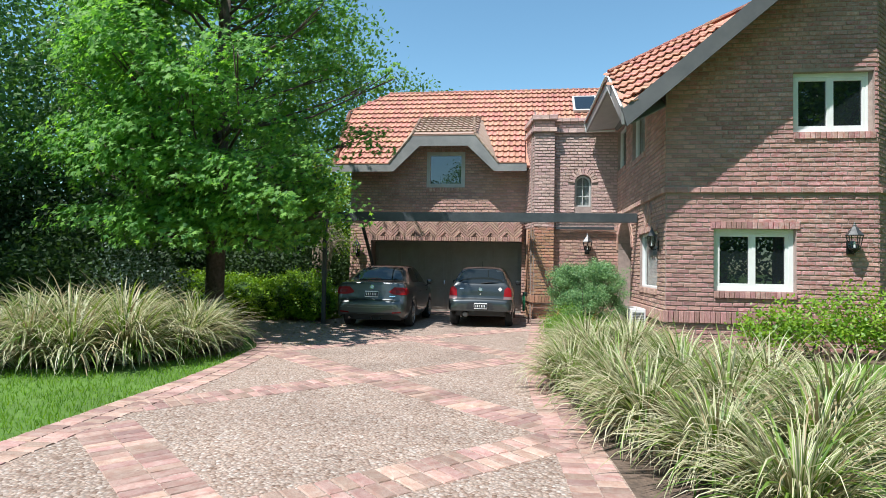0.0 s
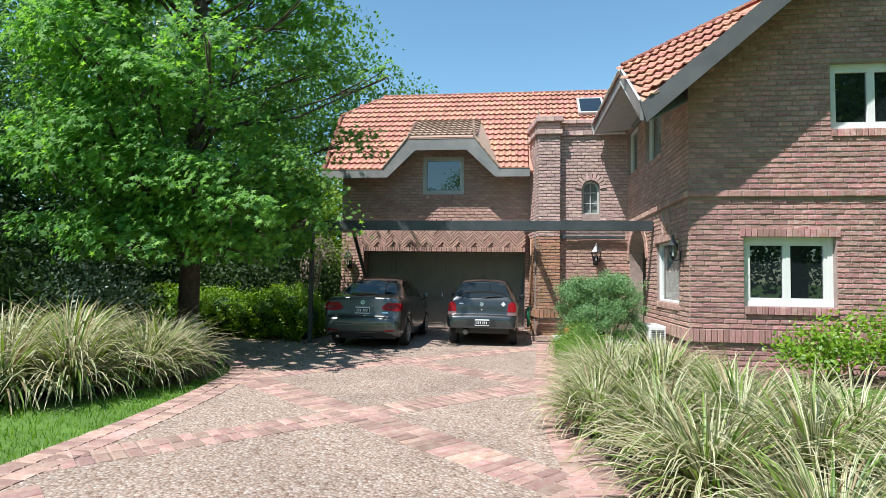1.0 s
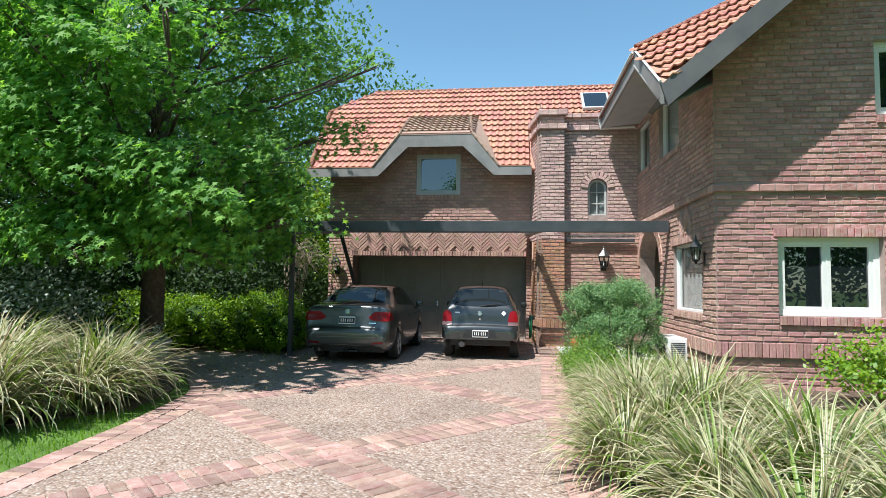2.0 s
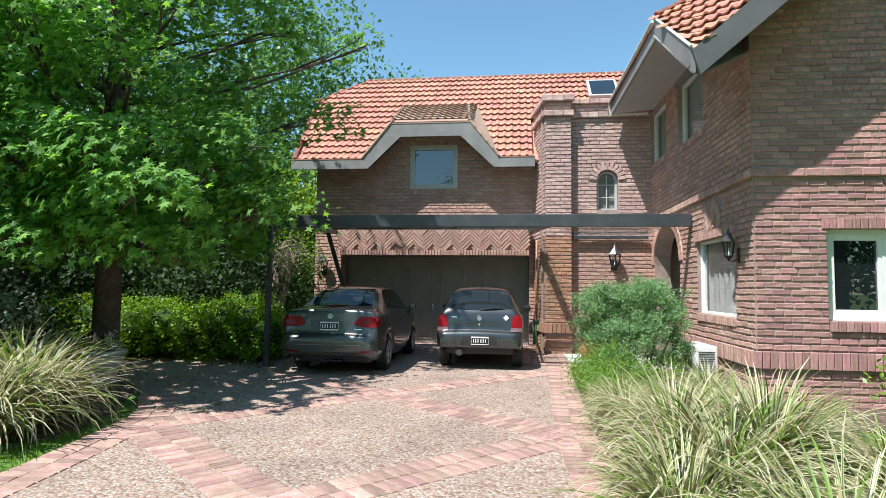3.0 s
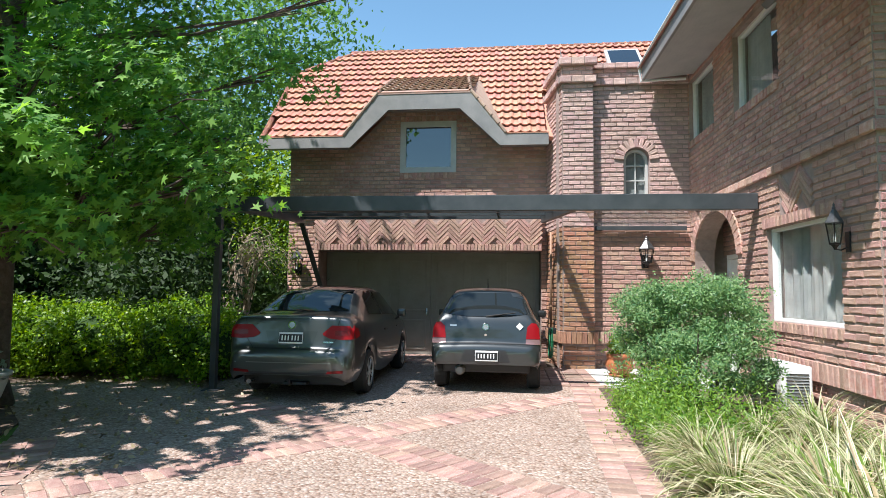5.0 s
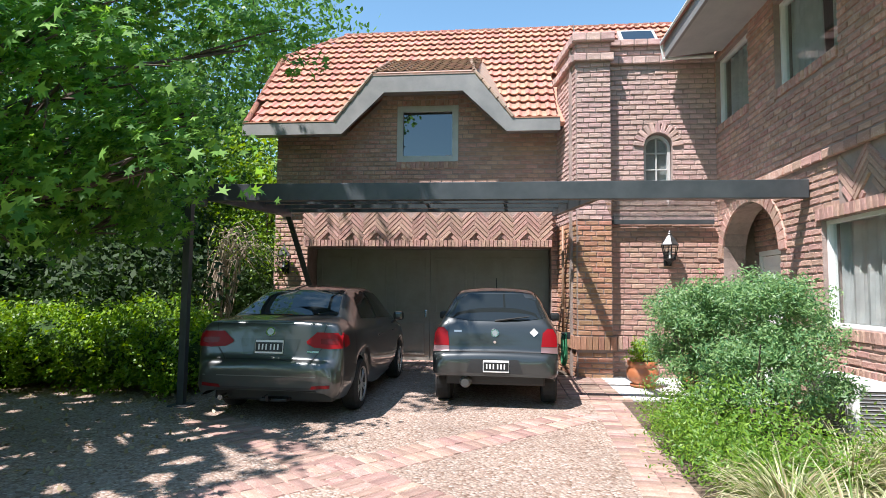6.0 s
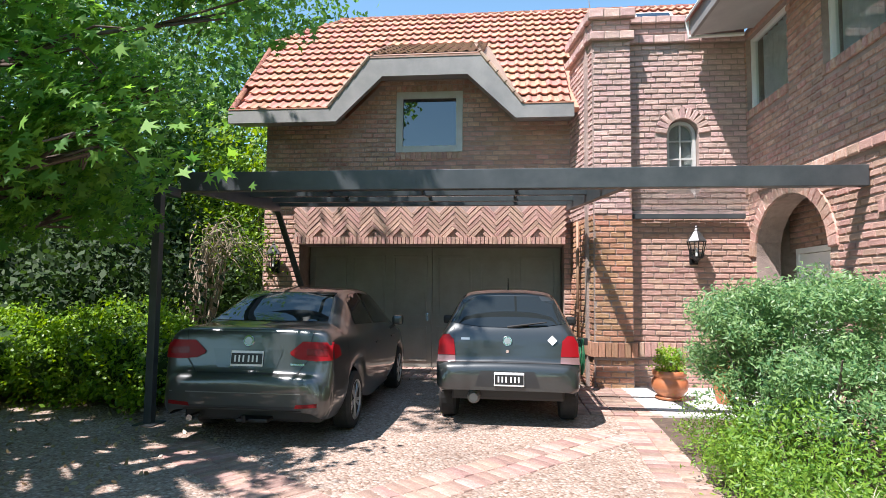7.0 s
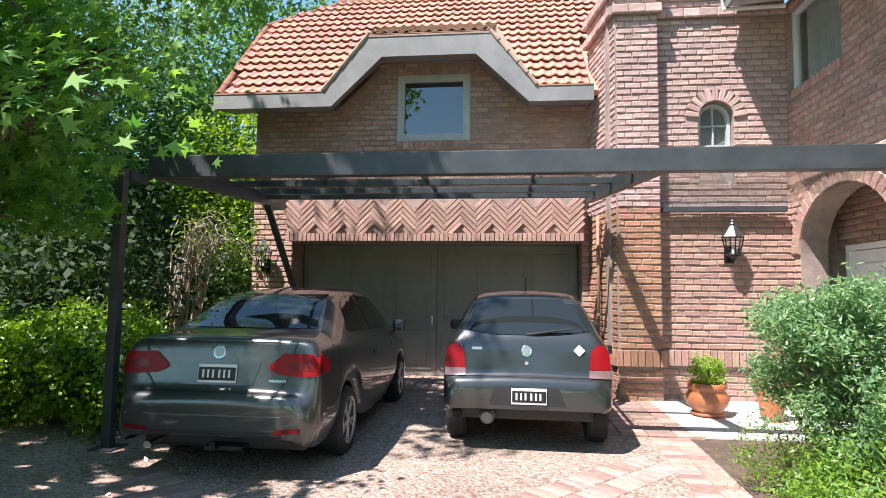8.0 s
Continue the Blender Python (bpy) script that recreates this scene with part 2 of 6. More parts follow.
M_alloy = mat("alloy", (0.48, 0.48, 0.48), 0.35, metal=0.8)
M_rubber = mat("rubber", (0.018, 0.018, 0.018), 0.85, vary=(0.03, 0.03, 0.03), scale=20)
M_plastic = mat("black_plastic", (0.02, 0.02, 0.021), 0.5)
M_plate = mat("plate_black", (0.012, 0.012, 0.013), 0.4)
M_plate_w = mat("plate_white", (0.75, 0.75, 0.74), 0.4)
M_hose = mat("hose_green", (0.02, 0.16, 0.07), 0.45)


# ---- builders ----
def mesh_of(name, verts, faces, mats, idx=None, smooth=False):
    me = bpy.data.meshes.new(name)
    me.from_pydata([tuple(v) for v in verts], [], [tuple(f) for f in faces])
    for m in (mats if isinstance(mats, (list, tuple)) else [mats]):
        me.materials.append(m)
    if idx is not None:
        me.polygons.foreach_set("material_index", idx)
    if smooth:
        me.polygons.foreach_set("use_smooth", [True] * len(me.polygons))
    me.update()
    return me


def part(name, bm, material, parent, label="", smooth=False):
    """One mesh object, from a bmesh or a mesh, under a thing or a part."""
    if isinstance(bm, bmesh.types.BMesh):
        me = bpy.data.meshes.new(name)
        bm.normal_update()
        bm.to_mesh(me)
        bm.free()
        for m in (material if isinstance(material, (list, tuple)) else [material]):
            me.materials.append(m)
        if smooth:
            me.polygons.foreach_set("use_smooth", [True] * len(me.polygons))
    else:
        me = bm
    ob = new(name, me)
    if parent is not None:
        ob.parent = parent
    if label:
        ob["label"] = label
    return ob


def thing(name, at=(0, 0, 0), rz=0.0, label="", category="", group="", kind=""):
    e = new(name)
    e.empty_display_size = 0.1
    e.matrix_world = pose(*at, 0, 0, rz)
    return tagged(e, label, category, group, kind)


def box(bm, x0, x1, y0, y1, z0, z1, bevel=0.0, m=None):
    """A box between the given faces, with bevelled edges."""
    r = bmesh.ops.create_cube(bm, size=1)
    vs = r["verts"]
    for v in vs:
        v.co = Vector((x0 + (v.co.x + 0.5) * (x1 - x0), y0 + (v.co.y + 0.5) * (y1 - y0), z0 + (v.co.z + 0.5) * (z1 - z0)))
    if bevel:
        es = list({e for v in vs for e in v.link_edges})
        r2 = bmesh.ops.bevel(bm, geom=es, offset=bevel, segments=2, affect='EDGES', profile=0.6)
        vs = list({v for f in r2["faces"] for v in f.verts} | {v for v in vs if v.is_valid})
    if m is not None:
        bmesh.ops.transform(bm, matrix=m, verts=[v for v in vs if v.is_valid])
    return vs


def boxed(name, x0, x1, y0, y1, z0, z1, material, parent, bevel=0.0, label="", m=None):
    bm = bmesh.new()
    box(bm, x0, x1, y0, y1, z0, z1, bevel, m)
    return part(name, bm, material, parent, label)


def tube(bm, pts, radii, sides=8):
    """A tapered tube along points."""
    rings = []
    for i, p in enumerate(pts):
        p = Vector(p)
        a = Vector(pts[min(i + 1, len(pts) - 1)]) - Vector(pts[max(i - 1, 0)])
        a.normalize()
        s = a.cross(Vector((0.31, 0.87, 0.38))).normalized()
        u = a.cross(s)
        r = radii[i] if isinstance(radii, (list, tuple)) else radii
        rings.append([bm.verts.new(p + (s * math.cos(2 * math.pi * k / sides) + u * math.sin(2 * math.pi * k / sides)) * r) for k in range(sides)])
    for a, b in zip(rings, rings[1:]):
        for k in range(sides):
            bm.faces.new((a[k], a[(k + 1) % sides], b[(k + 1) % sides], b[k]))
    bm.faces.new(rings[0][::-1])
    bm.faces.new(rings[-1])


def lathe(bm, prof, sides=24, z_scale=1.0):
    """A turned shape from (radius, height) points."""
    rings = [[bm.verts.new((r * math.cos(2 * math.pi * k / sides), r * math.sin(2 * math.pi * k / sides), z * z_scale)) for k in range(sides)] for r, z in prof]
    for a, b in zip(rings, rings[1:]):
        for k in range(sides):
            bm.faces.new((a[k], a[(k + 1) % sides], b[(k + 1) % sides], b[k]))
    bm.faces.new(rings[0][::-1])
    bm.faces.new(rings[-1])


def slab(bm, pts, thick, down=(0, 0, -1)):
    """A flat polygon with thickness."""
    d = Vector(down) * thick
    a = [bm.verts.new(p) for p in pts]
    b = [bm.verts.new(Vector(p) + d) for p in pts]
    bm.faces.new(a)
    bm.faces.new(b[::-1])
    n = len(pts)
    for i in range(n):
        bm.faces.new((a[i], b[i], b[(i + 1) % n], a[(i + 1) % n]))
    bmesh.ops.recalc_face_normals(bm, faces=bm.faces[:])

# ---- ground ----
def ground_sheet():
    bm = bmesh.new()
    bmesh.ops.create_grid(bm, x_segments=60, y_segments=60, size=400)
    bmesh.ops.translate(bm, verts=bm.verts, vec=(0, 0, -0.022))
    ob = part("ground", bm, M_grass, None)
    tagged(ob, "flat green lawn reaching to the distance", "ground", kind="structure")


ground_sheet()
LEFT_EDGE = ((-3.3, -8), (-3.4, -1.5), (-3.55, 2.0), (-3.66, 4.3), (-3.72, 6.5), (-3.85, 8.0), (-4.15, 9.8), (-5.2, 11.3), (-7.5, 13.4), (-8, 16), (-5.0, 17.3))
RIGHT_EDGE = ((1.5, -8), (1.5, 2.0), (1.38, 4.2), (1.2, 6.5), (1.15, 9.5), (1.3, 12.6), (1.4, 14.6), (1.4, 17.3))


def edge_x(edge, y):
    return float(np.interp(y, [p[1] for p in edge], [p[0] for p in edge]))


def driveway():
    bm = bmesh.new()
    slab(bm, [(x, y, 0.0) for x, y in RIGHT_EDGE] + [(x, y, 0.0) for x, y in reversed(LEFT_EDGE)], 0.25)
    return tagged(part("driveway", bm, M_pebble, None), "washed-pebble driveway with brick bands, partly in tree shade", "driveway", kind="structure")


drive = driveway()


def bed(name, pts, z, label):
    bm = bmesh.new()
    slab(bm, [(x, y, z) for x, y in pts], 0.2)
    return tagged(part(name, bm, M_soil, None), label, "planting bed", kind="structure")


bed("soil_right", [(1.36, 3.0), (1.16, 6.6), (1.10, 9.5), (1.25, 12.6), (1.36, 14.94), (3.5, 14.94), (3.5, 11.4), (3.9, 11.2), (3.6, 8.5), (3.3, 3.0)], -0.004, "dark soil bed along the driveway under flax")
bed("soil_left", [(-4.25, 8.6), (-4.5, 9.8), (-5.3, 11.4), (-7.6, 13.5), (-14, 13.5), (-14, 4.5), (-7.5, 6.4), (-5.5, 7.0)], 0.0, "shaded soil bed under the trees")
bed("soil_hedge", [(-7.5, 13.4), (-8, 16), (-5.0, 17.3), (-5.0, 24), (-16, 24), (-16, 13.4)], -0.01, "leaf-strewn soil under the hedge")
bed("soil_front", [(3.95, 10.2), (9.5, 10.2), (9.5, 12.6), (7.6, 11.5), (3.4, 11.44), (3.4, 10.2)], 0.015, "soil strip along the brick front wall")


# ---- brick walls ----
PIECES = []          # (parent, name, matrix, mesh key)
COURSE, BLEN, JOINT = 0.092, 0.232, 0.022


class Face:
    """A wall face: an origin in plan, the way it runs and the way it looks."""
    def __init__(self, x, y, ux, uy, nx, ny):
        self.o, self.u, self.n = Vector((x, y, 0)), Vector((ux, uy, 0)).normalized(), Vector((nx, ny, 0)).normalized()

    def at(self, u, d, z):
        return self.o + self.u * u + self.n * d + Vector((0, 0, z))


def wall_mesh(name, face, length, top, holes, thick, label):
    """A solid wall with through openings. top: (u, z) knots. holes: (u0, u1, z0, z1, arch rise)."""
    cuts = {0.0, length}
    cuts |= {u for u, _ in top if 0 < u < length}
    for u0, u1, z0, z1, rise in holes:
        cuts |= {max(0, u0), min(length, u1)}
        if rise:
            cuts |= {u0 + (u1 - u0) * (0.5 - 0.5 * math.cos(math.pi * k / 12)) for k in range(1, 12)}
    cuts = sorted(cuts)
    tu, tz = [p[0] for p in top], [p[1] for p in top]

    def crown(h, u):
        if not h[4]:
            return h[3]
        w = (h[1] - h[0]) / 2
        k = min(1.0, abs(u - (h[0] + h[1]) / 2) / w)
        return h[3] - h[4] + h[4] * math.sqrt(max(0, 1 - k * k))

    bm = bmesh.new()
    for a, b in zip(cuts, cuts[1:]):
        if b - a < 1e-5:
            continue
        mid = (a + b) / 2
        lo = (0.0, 0.0)
        spans = []
        for h in sorted([h for h in holes if h[0] < mid < h[1]], key=lambda h: h[2]):
            if h[2] > lo[0] + 1e-4:
                spans.append((lo, (h[2], h[2])))
            lo = (crown(h, a), crown(h, b))
        spans.append((lo, (float(np.interp(a, tu, tz)), float(np.interp(b, tu, tz)))))
        for (l0, l1), (t0, t1) in spans:
            vs = [bm.verts.new(face.at(u, d, z)) for d in (0, -thick) for u, z in ((a, l0), (b, l1), (b, t1), (a, t0))]
            for f in ((0, 1, 2, 3), (7, 6, 5, 4), (0, 4, 5, 1), (1, 5, 6, 2), (2, 6, 7, 3), (3, 7, 4, 0)):
                bm.faces.new([vs[i] for i in f])
    bmesh.ops.remove_doubles(bm, verts=bm.verts, dist=1e-5)
    bmesh.ops.recalc_face_normals(bm, faces=bm.faces[:])
    return tagged(part(name, bm, M_mortar, None), label, "wall", kind="structure")


def brick_at(parent, face, u, d, z, length, height, turn=0.0, depth=1.0, name="brick"):
    """One brick, its middle at (u, z), turned in the wall's plane."""
    xa = face.n.cross(Vector((0, 0, 1)))
    rot = Matrix.Rotation(turn, 3, face.n)
    x, z3 = rot @ xa, rot @ Vector((0, 0, 1))
    m = Matrix((x * length, face.n * depth, z3 * height)).transposed().to_4x4()
    m.translation = face.at(u, d, z)
    PIECES.append((parent, name, m, random.randrange(5)))


def lay_bricks(parent, face, length, z0, z1, top, holes, d=0.0, start=0.0):
    """Running bond between z0 and z1, clear of the holes and under the top line."""
    tu, tz = [p[0] for p in top], [p[1] for p in top]
    row = 0
    z = z0 + COURSE / 2
    while z < z1:
        spans = [(start, length)]
        for u0, u1, h0, h1, rise in holes:
            if h0 - 0.03 < z < h1 + 0.02:
                a, b = u0, u1
                if rise and z > h1 - rise:
                    k = math.sqrt(max(0.0, 1 - ((z - (h1 - rise)) / rise) ** 2))
                    c, w = (u0 + u1) / 2, (u1 - u0) / 2 * k
                    a, b = c - w, c + w
                nxt = []
                for s, e in spans:
                    if b <= s or a >= e:
                        nxt.append((s, e))
                    else:
                        if a - s > 0.03:
                            nxt.append((s, a))
                        if e - b > 0.03:
                            nxt.append((b, e))
                spans = nxt
        shift = (row % 2) * BLEN * 0.5 + random.uniform(-0.03, 0.03)
        for s, e in spans:
            u = math.floor((s - shift) / BLEN) * BLEN + shift
            while u < e:
                a, b = max(s, u), min(e, u + BLEN)
                if e - b < 0.06:
                    b = e
                if b - a > 0.05 or e - s < 0.06:
                    mid = (a + b) / 2
                    if z + COURSE * 0.45 < float(np.interp(mid, tu, tz)):
                        brick_at(parent, face, mid, d + random.uniform(-0.004, 0.005), z + random.uniform(-0.005, 0.005), b - a - 0.012 - random.uniform(0, 0.008), COURSE - JOINT - random.uniform(-0.002, 0.006), random.uniform(-0.014, 0.014))
                u += BLEN
        z += COURSE
        row += 1


def soldiers(parent, face, u0, u1, z, height, d=0.02, width=0.098):
    """A row of bricks on end."""
    n = max(1, round((u1 - u0) / width))
    w = (u1 - u0) / n
    for k in range(n):
        brick_at(parent, face, u0 + (k + 0.5) * w, d + random.uniform(-0.004, 0.004), z, height, w - 0.009, math.pi / 2 + random.uniform(-0.01, 0.01))


def arch_ring(parent, face, c, spring, r, rise, depth=0.2, d=0.02, n=17):
    for k in range(n):
        t = math.pi * (k + 0.5) / n
        cu, cz = (r + depth / 2) * math.cos(t), (rise + depth / 2) * math.sin(t)
        sgn = face.n.cross(Vector((0, 0, 1))).dot(face.u)
        brick_at(parent, face, c + cu, d, spring + cz, depth, math.pi * (r + depth * 0.4) / n - 0.012, -t * sgn)


def herringbone(parent, face, u0, u1, z0, z1, d=0.03):
    cols = round((u1 - u0) / 0.25)
    w = (u1 - u0) / cols
    for i in range(cols):
        z = z0 - 0.15
        while z < z1 - 0.03:
            sgn, c = (1 if i % 2 else -1), z + 0.03 + (0.05 if i % 2 else 0.0)
            long = min(w / math.cos(math.pi / 4) * 1.03, 2.83 * (c - z0 + 0.10))
            if long > 0.05:
                brick_at(parent, face, u0 + (i + 0.5) * w, d + random.uniform(-0.004, 0.004), c, long, 0.062, sgn * math.pi / 4)
            z += 0.1
    return cols


def band(name, face, u0, u1, z0, z1, d, parent):
    """A projecting string course with a rounded lip."""
    n = max(1, round((u1 - u0) / BLEN))
    w = (u1 - u0) / n
    for k in range(n):
        brick_at(parent, face, u0 + (k + 0.5) * w, d + random.uniform(-0.004, 0.004), (z0 + z1) / 2, w - JOINT, z1 - z0 - 0.008, random.uniform(-0.008, 0.008))
    bm = bmesh.new()
    box(bm, u0 + 0.004, u1 - 0.004, -0.02, d, z0 + 0.006, z1 - 0.006, 0.012)
    for v in bm.verts:
        v.co = face.at(v.co.x, v.co.y, v.co.z)
    bmesh.ops.recalc_face_normals(bm, faces=bm.faces[:])
    return part(name, bm, M_mortar, parent)


GX0, GX1 = -4.25, 0.72
F_gar = Face(-4.98, 18.16, 1, 0, 0, -1)
u = lambda x: x + 4.98
gar_top = [(0, 4.70), (u(-3.52), 4.70), (u(-2.64), 5.54), (u(-1.0), 5.54), (u(-0.14), 4.70), (u(0.9), 4.70)]
gar_holes = [(u(GX0), u(GX1), 0, 2.36, 0), (u(-2.42), u(-1.15), 4.13, 5.3, 0)]
wall_garage = wall_mesh("wall_garage", F_gar, u(0.9), gar_top, gar_holes, 0.3, "rough brown brick garage wing wall with stepped gable")
lay_bricks(wall_garage, F_gar, u(0.9), 0, 5.6, gar_top, gar_holes + [(u(GX0) - 0.0, u(GX1), 2.3, 3.05, 0), (u(-2.42), u(-1.15), 5.3, 5.42, 0)])
soldiers(wall_garage, F_gar, u(-2.42), u(-1.15), 4.06, 0.13, 0.02)
soldiers(wall_garage, F_gar, u(-2.42), u(-1.15), 5.36, 0.11, 0.005)

F_lin = Face(GX0, 17.86, 1, 0, 0, -1)
wall_lintel = wall_mesh("wall_lintel", F_lin, GX1 - GX0, [(0, 3.12), (GX1 - GX0, 3.12)], [(0.0, GX1 - GX0, 0, 2.36, 0)], 0.298, "projecting brick lintel with herringbone panel over the garage")
herringbone(wall_lintel, F_lin, 0, GX1 - GX0, 2.5, 3.04)
soldiers(wall_lintel, F_lin, 0, GX1 - GX0, 2.42, 0.13, 0.045, 0.075)

F_tow = Face(0.98, 17.1, 1, 0, 0, -1)
u = lambda x: x - 0.98
tow_holes = [(u(2.28), u(2.77), 3.40, 4.36, 0.245)]
tow_top = [(0, 6.04), (u(3.53), 6.04)]
wall_tower = wall_mesh("wall_tower", F_tow, u(3.53), tow_top, tow_holes, 1.3, "lighter brick stair tower wall with a small arched window")
lay_bricks(wall_tower, F_tow, u(3.53), 0, 6.0, tow_top, [(u(2.28) - 0.19, u(2.77) + 0.19, 4.12, 4.55, 0.43), (u(2.28), u(2.77), 3.2, 4.1, 0), (0, 9, 0.5, 0.73, 0), (0, 9, 5.60, 5.77, 0)], start=u(1.67))
arch_ring(wall_tower, F_tow, u(2.525), 4.115, 0.245, 0.245, 0.185, 0.02, 11)
soldiers(wall_tower, F_tow, u(1.67), u(3.53), 0.615, 0.225, 0.05)
band("cornice", F_tow, u(1.6), u(3.53), 5.62, 5.76, 0.07, wall_tower)
band("coping", F_tow, u(0.95), u(3.53), 5.96, 6.08, 0.07, wall_tower)

F_pil = Face(1.07, 16.90, 1, 0, 0, -1)
pil_top = [(0, 6.12), (0.6, 6.12)]
wall_pilaster = wall_mesh("wall_pilaster", F_pil, 0.6, pil_top, [], 0.3, "square brick pilaster at the tower corner")
lay_bricks(wall_pilaster, F_pil, 0.6, 0, 5.98, pil_top, [(-1, 1, 0.5, 0.73, 0), (-1, 1, 5.60, 5.77, 0)])
soldiers(wall_pilaster, F_pil, -0.05, 0.65, 0.615, 0.225, 0.05)
band("cornice", F_pil, -0.06, 0.66, 5.62, 5.76, 0.08, wall_pilaster)
band("coping", F_pil, -0.08, 0.68, 5.98, 6.14, 0.09, wall_pilaster)

bm = bmesh.new()
slab(bm, [(1.06, 17.1, 6.12), (1.12, 17.1, 6.12), (1.075, 17.12, 6.32), (1.045, 17.12, 6.48)], 0.02, (0, 1, 0))
part("flashing", bm, M_fascia, wall_pilaster, "bent strip of grey metal flashing")

F_tside = Face(0.85, 18.16, 0.21, -1.24, -1.24, -0.21)
wall_tower_side = wall_mesh("wall_tower_side", F_tside, 1.27, [(0, 6.02), (1.27, 6.02)], [], 0.25, "narrow brick flank of the stair tower")
lay_bricks(wall_tower_side, F_tside, 1.265, 0, 5.95, [(0, 6.02), (1.27, 6.02)], [(-1, 2, 0.5, 0.73, 0)])
soldiers(wall_tower_side, F_tside, 0.1, 1.265, 0.615, 0.225, 0.05)
band("cornice", F_tside, 0, 1.3, 5.62, 5.76, 0.08, wall_tower_side)
band("coping", F_tside, 0, 1.3, 5.96, 6.12, 0.08, wall_tower_side)

SX, FY = 3.53, 11.45
F_sid = Face(SX, 17.1, 0, -1, -1, 0)
u = lambda y: 17.1 - y
side_top = [(0, 5.78), (u(12.4), 5.78), (u(FY), 4.78)]
ARCH = (u(16.88), u(14.86), 0, 2.90, 0.80)
side_holes = [ARCH, (u(13.83), u(12.10), 1.13, 2.37, 0), (u(17.05), u(15.72), 4.42, 5.62, 0), (u(14.86), u(13.36), 4.31, 5.55, 0)]
wall_side = wall_mesh("wall_side", F_sid, u(FY) - 0.352, side_top, side_holes, 0.35, "brown brick side wall with entrance arch and windows")
lay_bricks(wall_side, F_sid, u(FY), 0, 5.75, side_top, [(u(16.88) - 0.17, u(14.86) + 0.17, 2.1, 3.1, 1.0), (u(16.88), u(14.86), 0, 2.1, 0), (u(13.83), u(12.10), 1.0, 2.50, 0), (u(17.05), u(15.72), 4.30, 5.62, 0), (u(14.86), u(13.36), 4.19, 5.55, 0), (u(13.45), u(12.6), 2.5, 3.0, 0), (0, 9, 0.5, 0.73, 0), (0, 9, 3.06, 3.2, 0)])
arch_ring(wall_side, F_sid, u(15.87), 2.10, 1.01, 0.80, 0.2, 0.02, 23)
soldiers(wall_side, F_sid, u(13.9), u(12.03), 2.44, 0.13, 0.035)
soldiers(wall_side, F_sid, u(13.83), u(12.10), 1.065, 0.12, 0.02)
soldiers(wall_side, F_sid, u(17.05), u(15.72), 4.36, 0.12, 0.02)
soldiers(wall_side, F_sid, u(14.86), u(13.36), 4.25, 0.12, 0.02)
herringbone(wall_side, F_sid, u(13.42), u(12.63), 2.62, 3.0, 0.01)
soldiers(wall_side, F_sid, u(14.8), u(FY), 0.615, 0.225, 0.05)
band("string_course", F_sid, 0, u(FY) + 0.05, 3.07, 3.19, 0.05, wall_side)

F_fro = Face(SX, FY, 1, 0, 0, -1)
u = lambda x: x - SX
RAKE = 0.86
rake_z = lambda x: 4.58 + (x - 2.57) * RAKE
fro_top = [(0, rake_z(3.53) - 0.22), (u(7.44), rake_z(7.44) - 0.22)]
fro_holes = [(u(4.45), u(5.97), 1.14, 2.37, 0), (u(5.92), u(7.38), 4.27, 5.46, 0)]
wall_front = wall_mesh("wall_front", F_fro, u(7.44), fro_top, fro_holes, 0.35, "brown brick gable wall in sun and eave shade")
lay_bricks(wall_front, F_fro, u(7.44), 0, 8.5, fro_top, [(u(4.45), u(5.97), 1.0, 2.5, 0), (u(5.92), u(7.38), 4.14, 5.46, 0), (0, 9, 0.5, 0.73, 0), (0, 9, 3.06, 3.2, 0)])
soldiers(wall_front, F_fro, u(4.38), u(6.04), 2.435, 0.13, 0.02)
soldiers(wall_front, F_fro, u(4.45), u(5.97), 1.07, 0.13, 0.04)
soldiers(wall_front, F_fro, u(5.92), u(7.40), 4.2, 0.13, 0.03)
soldiers(wall_front, F_fro, -0.05, u(7.44), 0.615, 0.225, 0.05)
band("string_course", F_fro, -0.05, u(7.46), 3.07, 3.19, 0.05, wall_front)

F_cha = Face(7.44, FY, 1, 1, 1, -1)
cha_top = [(0, 8.4), (2.4, 6.4)]
wall_chamfer = wall_mesh("wall_chamfer", F_cha, 2.4, cha_top, [], 0.3, "brown brick angled wall at the gable corner")
lay_bricks(wall_chamfer, F_cha, 2.4, 0, 8.3, cha_top, [(0, 9, 0.5, 0.73, 0), (0, 9, 3.06, 3.2, 0)])
soldiers(wall_chamfer, F_cha, 0, 2.4, 0.615, 0.225, 0.05)
band("string_course", F_cha, 0, 2.4, 3.07, 3.19, 0.05, wall_chamfer)


def plain_wall(name, x0, x1, y0, y1, z1, label):
    bm = bmesh.new()
    box(bm, x0, x1, y0, y1, -0.05, z1)
    return tagged(part(name, bm, M_mortar, None), label, "wall", kind="structure")


plain_wall("wall_garage_west", -4.98, -4.70, 18.47, 24.3, 4.5, "brick west wall of the garage wing")
bm = bmesh.new()
slab(bm, [(-4.98, 18.2, 4.5), (-4.98, 18.2, 5.2), (-4.98, 19.95, 6.95), (-4.98, 22.05, 6.95), (-4.98, 24.2, 4.75), (-4.98, 24.2, 4.5)], 0.25, (1, 0, 0))
tagged(part("wall_garage_gable", bm, M_mortar, None), "brick gable end of the garage wing", "wall", kind="structure")
plain_wall("wall_back", -4.98, 9.1, 24.0, 24.3, 4.5, "brick back wall of the house")
plain_wall("wall_east", 8.85, 9.15, 13.2, 24.0, 5.0, "brick east wall of the house")


